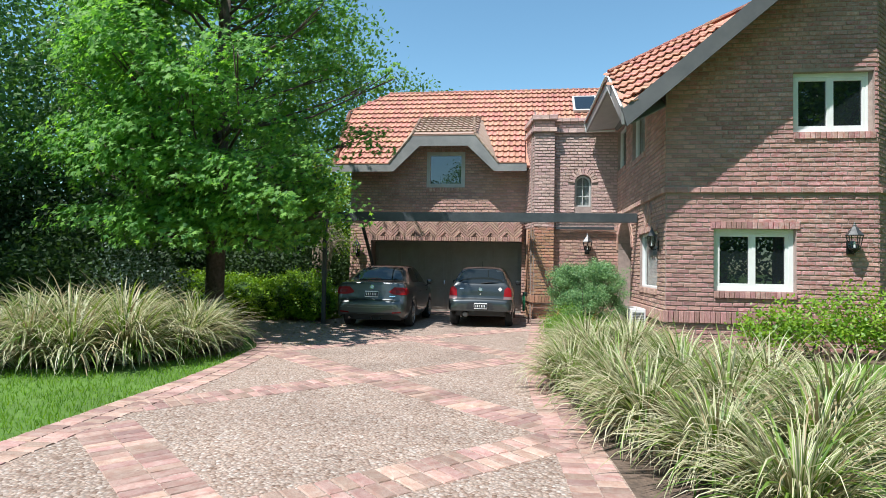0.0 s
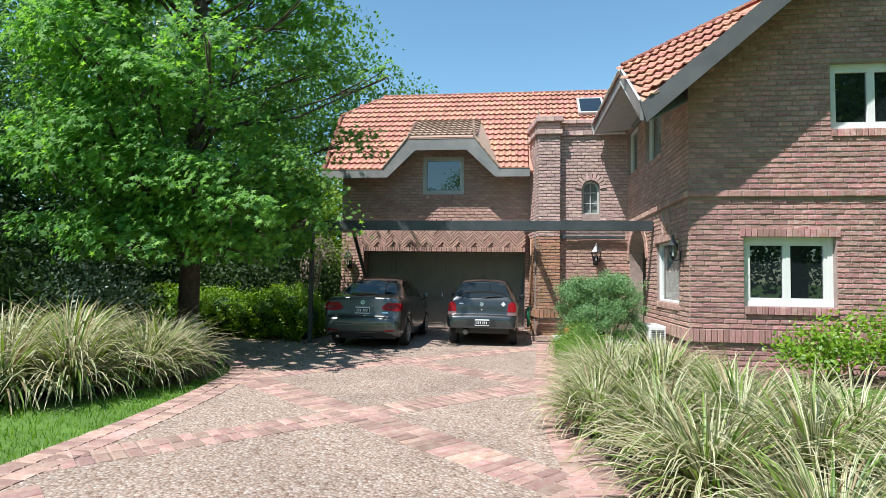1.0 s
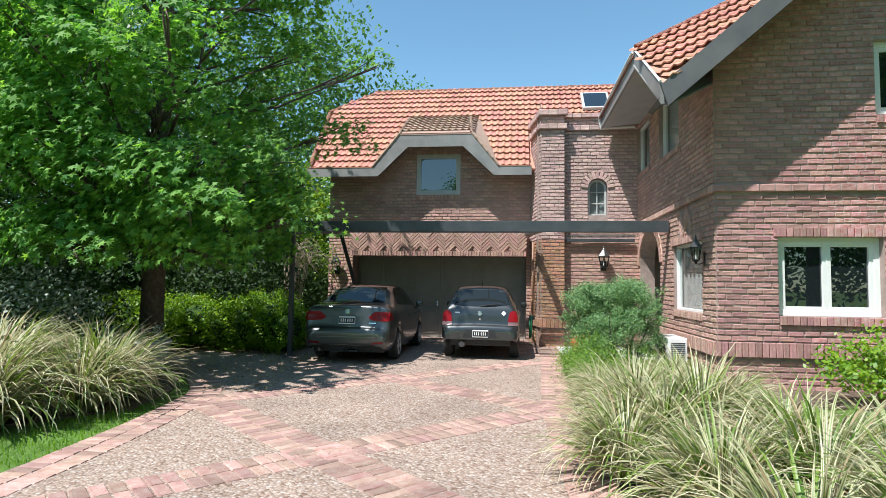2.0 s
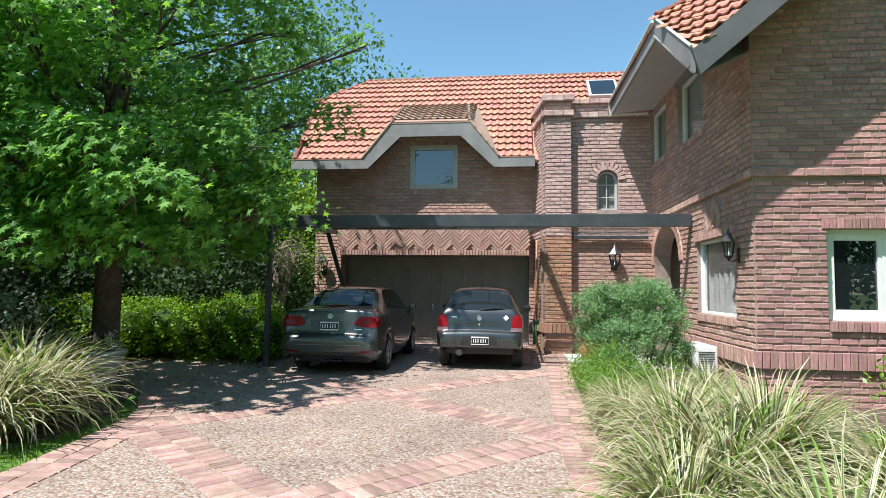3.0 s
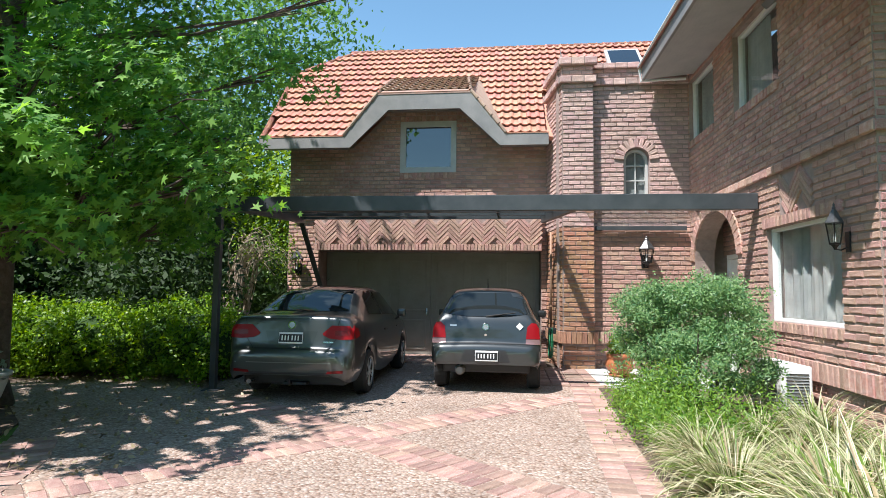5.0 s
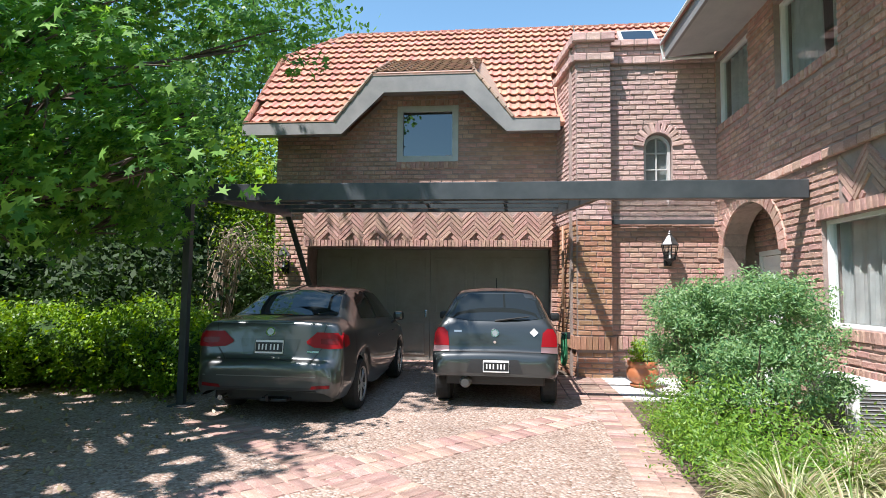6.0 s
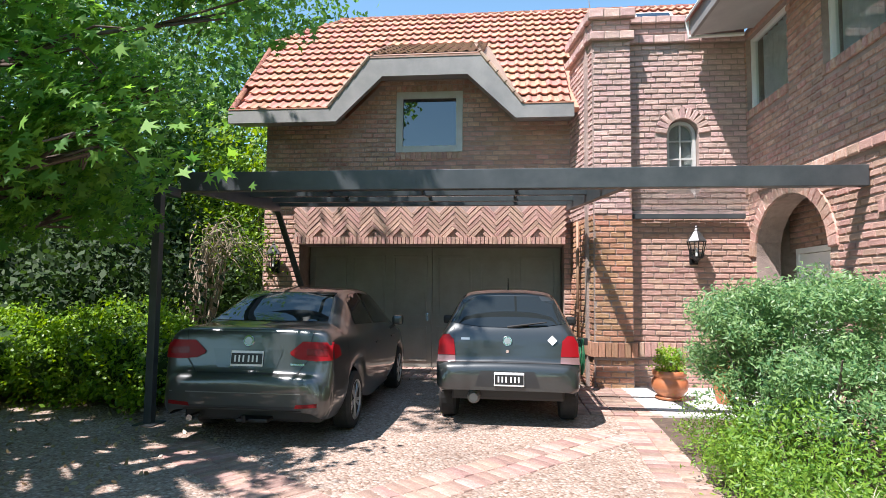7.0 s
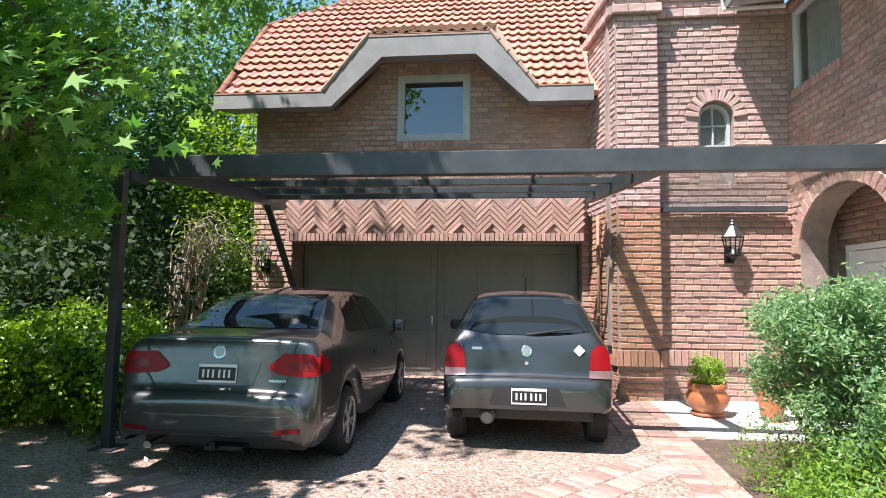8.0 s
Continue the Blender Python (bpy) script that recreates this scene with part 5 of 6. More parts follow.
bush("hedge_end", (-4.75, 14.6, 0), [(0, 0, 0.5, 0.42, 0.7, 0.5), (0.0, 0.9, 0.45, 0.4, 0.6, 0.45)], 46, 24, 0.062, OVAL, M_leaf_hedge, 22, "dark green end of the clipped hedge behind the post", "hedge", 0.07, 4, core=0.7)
_q = np.random.default_rng(17)
NANDINA = []
for k in range(44):
    f, ang = _q.uniform(0, 1) ** 0.8, _q.uniform(0, 2 * math.pi)
    reach = (0.35 + 0.55 * math.sin(math.pi * (0.15 + 0.75 * f))) * _q.uniform(0.45, 1.1)
    rad = _q.uniform(0.2, 0.36)
    NANDINA.append((reach * 0.85 * math.cos(ang), reach * 1.1 * math.sin(ang), 0.42 + 1.12 * f, rad, rad, rad * _q.uniform(0.35, 0.6)))
bush("feathery_shrub", (2.2, 12.75, 0), NANDINA, 26, 70, 0.048, NARROW, M_leaf_shrub, 23, "feathery pale green shrub beside the entrance", "shrub", 0.06, 16)
low = bush("low_lime_shrub", (1.66, 11.75, 0), [(0, 0, 0.38, 0.38, 0.42, 0.34), (-0.15, 0.5, 0.30, 0.34, 0.4, 0.28), (0.45, -0.35, 0.30, 0.42, 0.36, 0.28), (-0.25, -0.35, 0.22, 0.32, 0.36, 0.22), (0.2, -0.75, 0.22, 0.36, 0.3, 0.22)], 40, 38, 0.044, NARROW, M_leaf_low, 24, "low bright lime-green shrub in front of the feathery shrub", "shrub", 0.08, 8, "low lime shrubs")
copy_thing(low, pose(1.72, 12.85, 0, 0, 0, 140)).scale = (0.8, 0.9, 0.8)
lime = bush("lime_shrub", (5.9, 10.55, 0), [(0, 0, 0.62, 0.75, 0.5, 0.46), (0.9, 0.05, 0.72, 0.7, 0.5, 0.5), (-0.8, -0.05, 0.48, 0.6, 0.45, 0.38)], 22, 18, 0.075, OVAL, M_leaf_lime, 25, "lime-green leafy shrub along the brick wall", "shrub", 0.11, 8, "lime shrubs")
copy_thing(lime, pose(8.3, 11.0, 0, 0, 0, 25))
bush("silver_shrub", (-6.95, 9.9, 0), [(0, 0, 1.3, 0.8, 0.7, 0.5), (0.5, 0.3, 0.8, 0.6, 0.6, 0.5), (-0.5, -0.1, 0.8, 0.6, 0.6, 0.5)], 20, 16, 0.07, OVAL, M_leaf_grey, 26, "silvery grey-green shrub behind the flax", "shrub", 0.13, 6)
under = bush("under_shrub", (-9.0, 11.6, 0), [(0, 0, 0.9, 1.0, 0.8, 0.8), (1.0, 0.3, 0.8, 0.9, 0.8, 0.7), (-1.0, 0.1, 1.0, 0.9, 0.8, 0.9)], 10, 40, 0.085, DIAMOND, M_leaf_shade, 27, "shrub under the trees, leaf colour darkened for deep shade", "shrub", 0.2, 6, "shade shrubs")
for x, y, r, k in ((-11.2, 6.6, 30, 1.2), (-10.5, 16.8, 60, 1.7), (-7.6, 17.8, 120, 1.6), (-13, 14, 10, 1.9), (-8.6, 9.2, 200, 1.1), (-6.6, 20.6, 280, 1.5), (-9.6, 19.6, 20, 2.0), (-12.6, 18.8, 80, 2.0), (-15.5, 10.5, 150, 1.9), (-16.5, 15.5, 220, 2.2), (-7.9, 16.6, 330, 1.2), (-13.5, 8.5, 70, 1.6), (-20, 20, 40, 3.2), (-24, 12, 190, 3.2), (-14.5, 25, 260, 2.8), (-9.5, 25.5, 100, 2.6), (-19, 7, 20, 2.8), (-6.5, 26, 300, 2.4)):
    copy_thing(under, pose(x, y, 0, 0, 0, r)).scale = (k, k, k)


def flax_mesh(seed, blades, length, cream):
    """A clump of long arching blades, folded along the middle; most have a green middle between cream margins."""
    rng = np.random.default_rng(seed)
    kinds = {0: ([], [], []), 1: ([], [], []), 2: ([], [], [])}
    for _ in range(blades):
        a = rng.uniform(0, 2 * math.pi)
        L = length * rng.uniform(0.55, 1.15)
        tilt = rng.uniform(0.0, 1.25)
        bend = rng.uniform(0.5, 1.9)
        w = rng.uniform(0.007, 0.0135)
        ca, sa = math.cos(a), math.sin(a)
        px, pz, ang = rng.uniform(0, 0.18), 0.0, math.pi / 2 - tilt * 0.75
        twist = rng.normal(0, 0.25)
        kind = 1 if rng.uniform() < cream else (2 if rng.uniform() < 0.3 else 0)
        vs, fs, mi = kinds[kind]
        cols = (-1.0, -0.32, 0.32, 1.0) if kind == 1 else (-1.0, 0.0, 1.0)
        seg, nc, base = 6, len(cols), len(vs)
        for k in range(seg + 1):
            f = k / seg
            ww = w * (1.0 - f ** 2.2) * (0.6 + 0.8 * min(1, f * 4)) + 0.0006
            off = twist * f * 0.25 * L
            cx, cy = px * ca - sa * off, px * sa + ca * off
            vs += [(cx - sa * ww * c, cy + ca * ww * c, pz + ww * 0.45 * abs(c)) for c in cols]
            px += math.cos(ang) * L / seg
            pz = max(0.015, pz + math.sin(ang) * L / seg)
            ang -= bend * (0.12 + 0.40 * f)
            if k < seg:
                for j in range(nc - 1):
                    b = base + nc * k + j
                    fs.append((b, b + 1, b + nc + 1, b + nc))
                    mi.append(1 if kind == 1 and j == 1 and f < 0.8 else 0)
    return [mesh_of("blades", *kinds[j][:2], m, kinds[j][2], True) for j, m in enumerate((M_flax_g, [M_flax_c, M_flax_g], M_flax_d))]


FLAX = [flax_mesh(60 + k, 560, 1.12, 0.64) for k in range(4)]


def flax(x, y, s, k, rot, label, group):
    t = thing("flax_plant", (x, y, 0.0), rot, label, "flax plant", group)
    for nm, me in zip(("green_foliage", "striped_foliage", "dry_foliage"), FLAX[k % 4]):
        b = part(nm, me, None, t)
        b.scale = (s, s, s)
        b["kind"] = "stuff"


_r = random.Random(9)
for i, (x, y, s) in enumerate(((1.65, 8.3, 1.05), (1.75, 7.5, 1.1), (2.2, 7.95, 1.15), (2.5, 8.7, 0.95), (1.85, 9.1, 0.85), (2.75, 7.4, 0.95), (1.95, 6.0, 0.9), (2.65, 6.2, 1.0), (2.0, 4.95, 0.9), (2.75, 5.1, 1.0), (3.35, 5.7, 0.95), (3.45, 4.7, 1.0), (2.3, 4.0, 0.85), (3.0, 4.0, 0.9), (4.0, 5.3, 0.9), (3.5, 6.8, 0.85), (2.4, 9.7, 0.7), (3.0, 9.3, 0.75), (2.1, 10.2, 0.55), (2.9, 10.4, 0.6), (2.5, 3.2, 0.8), (1.55, 10.5, 0.62), (1.5, 9.7, 0.72), (1.65, 11.1, 0.5), (2.3, 11.2, 0.6), (1.5, 6.9, 0.8), (2.9, 11.5, 0.7), (2.75, 10.95, 0.7))):
    flax(x if y > 7 else x - 0.22, y, s * (0.84 if y > 7 else 0.95), i, _r.uniform(0, 360), "variegated flax clump with cream-striped arching blades", "flax by the house")
for i, (x, y, s) in enumerate(((-4.75, 8.3, 1.2), (-5.2, 7.5, 1.35), (-4.95, 9.0, 1.3), (-5.7, 7.0, 1.3), (-5.75, 8.1, 1.5), (-6.3, 6.9, 1.3), (-6.4, 7.8, 1.5), (-7.0, 6.9, 1.25), (-7.1, 7.9, 1.4), (-5.5, 9.4, 1.25), (-6.2, 8.9, 1.45), (-7.9, 7.3, 1.2))):
    flax(x, y, s * 0.84, i + 1, _r.uniform(0, 360), "large variegated flax clump on the lawn edge", "flax by the lawn")


def vine():
    t = thing("climbing_vine", (-5.45, 17.3, 0), label="tangle of dry twining stems with a few leaves", category="vine")
    rng = np.random.default_rng(31)
    bm = bmesh.new()
    for k in range(44):
        x, y = rng.normal(-0.38, 0.13), rng.normal(0, 0.14)
        h = rng.uniform(2.0, 2.8)
        pts = []
        out = rng.uniform(0.25, 1.15)
        for i in range(9):
            f = i / 8
            pts.append((x + out * f ** 1.6 + rng.normal(0, 0.04) * (i > 0), y + rng.normal(0, 0.06) * (i > 0), h * math.sin(f * math.pi * 0.68) + 0.02))
        tube(bm, pts, [0.018, 0.016, 0.014, 0.013, 0.012, 0.010, 0.009, 0.007, 0.004], 5)
    part("stem", bm, M_twig, t)
    me = leaf_cloud("leaves", on_blobs([(0.25, 0, 2.55, 0.65, 0.45, 0.32), (0.65, 0, 2.15, 0.4, 0.4, 0.4)], 18, rng), 9, (0.12, 0.12, 0.1), 0.07, OVAL, M_leaf_hedge, rng)
    part("leaves", me, None, t)["kind"] = "stuff"


vine()


def lawn_blades():
    rng = np.random.default_rng(77)
    n = 26000
    x = rng.uniform(-8.5, -2.6, n)
    y = rng.uniform(1.2, 8.8, n)
    ex = np.interp(y, [p[1] for p in LEFT_EDGE], [p[0] for p in LEFT_EDGE])
    ok = (x < ex + 0.05) & ~((y > 6.6 + (x + 4.5) * -0.35) & (x < -4.6))
    x2, y2 = rng.uniform(3.5, 9.0, 9000), rng.uniform(6.0, 10.1, 9000)
    x, y = np.concatenate((x[ok], x2)), np.concatenate((y[ok], y2))
    n = len(x)
    a = rng.uniform(0, 2 * math.pi, n)
    h, w = rng.uniform(0.035, 0.075, n), 0.006
    lean = rng.normal(0, 0.02, (n, 2))
    v = np.empty((n, 3, 3))
    v[:, 0] = np.stack((x - np.cos(a) * w, y - np.sin(a) * w, np.full(n, -0.026)), 1)
    v[:, 1] = np.stack((x + np.cos(a) * w, y + np.sin(a) * w, np.full(n, -0.026)), 1)
    v[:, 2] = np.stack((x + lean[:, 0], y + lean[:, 1], -0.022 + h), 1)
    me = bpy.data.meshes.new("grass")
    me.from_pydata(v.reshape(-1, 3).tolist(), [], np.arange(n * 3).reshape(n, 3).tolist())
    me.materials.append(M_leaf_grass)
    tagged(part("grass", me, None, None), "short mown grass blades on the lawn", "grass", kind="stuff")


M_leaf_grass = leaf_mat("blade_lawn", (0.10, 0.22, 0.018), (0.19, 0.35, 0.03))
lawn_blades()

# ---- cars ----
def car_body(stations):
    """Skin through cross-sections. A station: (y, [(half width, z), ...]) from the sill up to the middle of the roof."""
    vs, rows = [], []
    for y, prof in stations:
        row = []
        for x, z in prof:
            row.append(len(vs))
            vs.append((-x, y, z))
        for x, z in reversed(prof[:-1] if prof[-1][0] == 0 else prof):
            row.append(len(vs))
            vs.append((x, y, z))
        rows.append(row)
    return vs, rows


def car(name, at, rz, length, width, height, axles, keys, paint, label, style, tall=1.06):
    """keys: (y, belt z, belt half width, roof z, roof half width, sill half width). Rear bumper at y = 0, front at length."""
    t = thing(name, at, rz, label, "car", "parked cars")
    wr = 0.31
    ys = sorted(set([k[0] for k in keys] + [a + wr * 1.16 * math.cos(math.pi * i / 10) for a in axles for i in range(11)]))
    K = np.array(keys)
    K[:, 1] *= tall
    K[:, 3] *= tall
    stations = []
    for y in ys:
        bz, bw, rzz, rw, sw, low = [float(np.interp(y, K[:, 0], K[:, j])) for j in range(1, 7)]
        s = low
        for a in axles:
            if abs(y - a) < wr * 1.16 + 1e-6:
                s = max(s, 0.31 + math.sqrt(max(0.0, (wr * 1.16) ** 2 - (y - a) ** 2)))
        mid = s + (bz - s) * 0.55
        stations.append((y, [(sw * 0.93, s), (sw, s + (bz - s) * 0.16), (sw * 1.005, mid), (bw * 1.0, bz - (bz - s) * 0.07), (bw * 0.965, bz), (rw + (bw * 0.965 - rw) * 0.08, rzz - (rzz - bz) * 0.10), (rw * 0.86, rzz - (rzz - bz) * 0.02), (rw * 0.45, rzz + 0.012), (0.0, rzz + 0.018)]))
    vs, rows = car_body(stations)
    fs = []
    for a, b in zip(rows, rows[1:]):
        for k in range(len(a) - 1):
            fs.append((a[k], a[k + 1], b[k + 1], b[k]))
    fs.append(tuple(rows[0][::-1]))
    fs.append(tuple(rows[-1]))
    me = mesh_of("body", vs, fs, [paint], None, True)
    body = part("body", me, None, t)
    md = body.modifiers.new("soft", 'SUBSURF')
    md.levels = md.render_levels = 2
    # wheels
    for a in axles:
        for s in (-1, 1):
            wh = new("wheel")
            wh.parent = t
            wh.matrix_basis = pose(s * (width / 2 - 0.115), a, wr, 0, 90 * s, 0)
            bm = bmesh.new()
            lathe(bm, [(0.20, -0.10), (wr - 0.02, -0.10), (wr, -0.07), (wr + 0.002, 0.0), (wr, 0.07), (wr - 0.025, 0.10), (0.215, 0.102), (0.20, 0.085)], 32)
            part("tyre", bm, M_rubber, wh, smooth=False)
            bm = bmesh.new()
            lathe(bm, [(0.01, 0.02), (0.10, 0.03), (0.20, 0.02), (0.21, 0.05)], 30)
            part("brake_dish", bm, M_plastic, wh)
            bm = bmesh.new()
            lathe(bm, [(0.195, 0.06), (0.20, 0.097), (0.216, 0.104), (0.222, 0.097), (0.215, 0.05)], 30)
            ns = 5 if style == "sedan" else 6
            for k in range(ns):
                for tw in ((-0.17, 0.17) if style == "sedan" else (0,)):
                    m = Matrix.Rotation(2 * math.pi * k / ns + tw, 4, 'Z')
                    box(bm, 0.03, 0.205, -0.016, 0.016, 0.07, 0.092, 0.006, m)
            box(bm, -0.035, 0.035, -0.035, 0.035, 0.07, 0.10, 0.015)
            part("rim", bm, M_alloy, wh)
    bm = bmesh.new()
    box(bm, -width / 2 + 0.18, width / 2 - 0.18, 0.25, length - 0.3, 0.20 if style == "sedan" else 0.27, 0.46, 0.03)
    part("underbody", bm, M_plastic, t)
    return t, body


def patch(name, parent, pts, material, off=(0, -0.006, 0), thick=0.012, label="", bevel=True):
    """A thin fitted panel, lamp or pane from its outline."""
    bm = bmesh.new()
    f = bm.faces.new([bm.verts.new(Vector(p) + Vector(off)) for p in pts])
    bm.normal_update()
    bmesh.ops.solidify(bm, geom=[f], thickness=thick)
    bmesh.ops.recalc_face_normals(bm, faces=bm.faces[:])
    return part(name, bm, material, parent, label)


def fitted(name, parent, body, pts2, y_from, y_way, material, lift=0.006, label="", side=None, sub=4):
    """A panel laid onto the body: an outline in the x-z plane (or y-z for a side) cast onto the skin."""
    dep = bpy.context.evaluated_depsgraph_get()
    ev = body.evaluated_get(dep)
    n = len(pts2)
    # grid of the outline's bounds, kept inside the polygon
    bm = bmesh.new()
    vs = [bm.verts.new((p[0], p[1], 0)) for p in pts2]
    bm.faces.new(vs)
    bmesh.ops.triangulate(bm, faces=bm.faces[:])
    bmesh.ops.subdivide_edges(bm, edges=bm.edges[:], cuts=sub, use_grid_fill=True)
    bad = []
    for v in bm.verts:
        if side is None:
            o, d = Vector((v.co.x, y_from, v.co.y)), Vector((0, y_way, 0))
        else:
            o, d = Vector((side * 3, v.co.x, v.co.y)), Vector((-side, 0, 0))
        hit, loc, nor, _ = ev.ray_cast(o, d)
        if hit:
            v.co = loc + (nor if nor.dot(d) < 0 else -nor) * lift
        else:
            bad.append(v)
    bmesh.ops.delete(bm, geom=bad, context='VERTS')
    bmesh.ops.recalc_face_normals(bm, faces=bm.faces[:])
    return part(name, bm, material, parent, label, smooth=True)


def skin_y(body, x, z):
    """How far back the bodywork reaches at (x, z)."""
    ev = body.evaluated_get(bpy.context.evaluated_depsgraph_get())
    hit, loc, _, _ = ev.ray_cast(Vector((x, -2, z)), Vector((0, 1, 0)))
    return loc.y if hit else 0.0


def plate(parent, x, y, z, tilt):
    """A number plate with its characters as plain bars."""
    m = pose(x, y, z, tilt, 0, 0)
    p = boxed("number_plate", -0.165, 0.165, -0.012, 0.0, -0.075, 0.075, M_plate_w, parent, 0.006, "white-edged black number plate", m)
    boxed("field", -0.158, 0.158, -0.016, -0.011, -0.055, 0.050, M_plate, p, 0.002, m=m)
    for k in range(6):
        x0 = -0.125 + k * 0.042 + (0.012 if k > 2 else 0)
        boxed("bar", x0, x0 + 0.017, -0.019, -0.0155, -0.034, 0.030, M_plate_w, p, 0.002, m=m)


def badge(parent, x, y, z, tilt, r=0.055):
    bm = bmesh.new()
    bmesh.ops.create_cone(bm, cap_ends=True, segments=28, radius1=r, radius2=r * 0.9, depth=0.014, matrix=pose(x, y, z, 90 + tilt, 0, 0))
    part("badge", bm, M_chrome, parent, "round chrome badge")
    bm = bmesh.new()
    bmesh.ops.create_cone(bm, cap_ends=True, segments=28, radius1=r * 0.62, radius2=r * 0.62, depth=0.018, matrix=pose(x, y, z, 90 + tilt, 0, 0))
    part("badge_field", bm, M_alloy, parent)


# Darkened copy of the graphite paint; the plate recess's shade is in the colour.
M_car_dark = mat("paint_graphite_shade", (0.06, 0.066, 0.067), 0.34, metal=0.65, coat=1.0)
# Paler copy of the paint: painted highlights along boot lip and bumper crease.
M_edge_light = mat("paint_edge_light", (0.2, 0.21, 0.21), 0.3, metal=0.7)
# graphite saloon: y, belt z, belt half width, roof z, roof half width, sill half width, low edge
SEDAN = [(0.0, 0.50, 0.66, 0.55, 0.60, 0.70, 0.36), (0.012, 0.54, 0.72, 0.60, 0.66, 0.75, 0.33), (0.035, 0.585, 0.78, 0.635, 0.70, 0.80, 0.30), (0.085, 0.61, 0.81, 0.655, 0.73, 0.83, 0.28), (0.10, 0.66, 0.82, 0.72, 0.74, 0.84, 0.275), (0.135, 0.89, 0.835, 0.96, 0.75, 0.85, 0.27), (0.145, 0.95, 0.84, 1.03, 0.76, 0.86, 0.265), (0.19, 0.98, 0.845, 1.058, 0.765, 0.865, 0.26), (0.45, 0.99, 0.86, 1.075, 0.72, 0.88, 0.25),
         (0.62, 0.985, 0.865, 1.10, 0.69, 0.885, 0.24), (1.25, 0.97, 0.875, 1.375, 0.60, 0.89, 0.22), (1.65, 0.96, 0.88, 1.44, 0.58, 0.89, 0.2), (2.3, 0.945, 0.88, 1.465, 0.585, 0.89, 0.2), (2.75, 0.93, 0.88, 1.44, 0.60, 0.89, 0.2), (3.45, 0.90, 0.87, 1.06, 0.70, 0.885, 0.2),
         (3.7, 0.87, 0.86, 0.98, 0.68, 0.88, 0.22), (4.3, 0.72, 0.80, 0.84, 0.60, 0.85, 0.24), (4.55, 0.60, 0.70, 0.68, 0.55, 0.75, 0.26), (4.64, 0.50, 0.60, 0.55, 0.45, 0.62, 0.30)]
sedan, sbody = car("sedan_car", (-2.87, 12.90, 0), 0, 4.64, 1.78, 1.46, (0.97, 3.62), SEDAN, M_car_a, "graphite grey saloon car parked under the pergola", "sedan")
bpy.context.view_layer.update()
fitted("rear_window", sedan, sbody, [(-0.63, 1.175), (0.63, 1.175), (0.50, 1.475), (-0.50, 1.475)], -2, 1, M_car_glass, 0.007, "dark tinted rear window", sub=6)
for s in (-1, 1):
    fitted("rear_side_window", sedan, sbody, [(1.15, 1.12), (1.95, 1.09), (1.95, 1.47), (1.62, 1.46), (1.38, 1.38)], 0, 0, M_car_glass, 0.006, "", s, 3)
    fitted("front_side_window", sedan, sbody, [(2.02, 1.09), (3.05, 1.05), (2.62, 1.44), (2.02, 1.47)], 0, 0, M_car_glass, 0.006, "", s, 3)
    tl = fitted("tail_lamp", sedan, sbody, [(s * 0.43, 0.90), (s * 0.44, 0.875), (s * 0.52, 0.835), (s * 0.70, 0.82), (s * 0.845, 0.83), (s * 0.83, 1.0), (s * 0.55, 1.005)], -2, 1, M_red, 0.012, "wide red tail lamp", sub=4)
    fitted("tail_lamp", sedan, sbody, [(0.17, 0.835), (0.36, 0.86), (0.32, 0.96), (0.17, 0.99)], 0, 0, M_red, 0.010, "", s, 3)
    fitted("lamp_lens", sedan, sbody, [(s * 0.60, 0.875), (s * 0.80, 0.87), (s * 0.80, 0.93), (s * 0.60, 0.935)], -2, 1, M_red_dark, 0.015, sub=2)
    fitted("reflector", sedan, sbody, [(s * 0.52, 0.385), (s * 0.74, 0.40), (s * 0.74, 0.435), (s * 0.54, 0.42)], -2, 1, M_red_dark, 0.008, sub=2)
    mi = new("door_mirror")
    mi.parent = sedan
    bm = bmesh.new()
    box(bm, min(s * 0.90, s * 1.06), max(s * 0.90, s * 1.06), 2.80, 2.94, 1.02, 1.16, 0.045)
    part("shell", bm, M_car_dark, mi)
    bm = bmesh.new()
    tube(bm, [(s * 0.86, 2.9, 0.97), (s * 0.93, 2.9, 1.02)], 0.02, 6)
    part("arm", bm, M_plastic, mi)
    for y in (1.85, 2.85):
        bm = bmesh.new()
        tube(bm, [(s * 0.895, y, 0.86), (s * 0.905, y + 0.04, 0.87), (s * 0.905, y + 0.17, 0.87), (s * 0.895, y + 0.2, 0.86)], 0.012, 6)
        part("door_handle", bm, M_car_a, sedan)
plate(sedan, 0, skin_y(sbody, 0, 0.80) - 0.002, 0.835, -9)
badge(sedan, 0, skin_y(sbody, 0, 1.0) - 0.003, 1.005, -12, 0.06)
fitted("bumper_trim", sedan, sbody, [(-0.66, 0.33), (0.66, 0.33), (0.52, 0.40), (-0.52, 0.40)], -2, 1, M_plastic, 0.008, "black lower bumper insert", sub=4)
fitted("boot_gap", sedan, sbody, [(-0.50, 0.690), (0.50, 0.690), (0.50, 0.702), (-0.50, 0.702)], -2, 1, M_plastic, 0.004, sub=3)
fitted("model_letters", sedan, sbody, [(0.44, 0.775), (0.58, 0.775), (0.58, 0.795), (0.44, 0.795)], -2, 1, M_chrome, 0.006, sub=1)
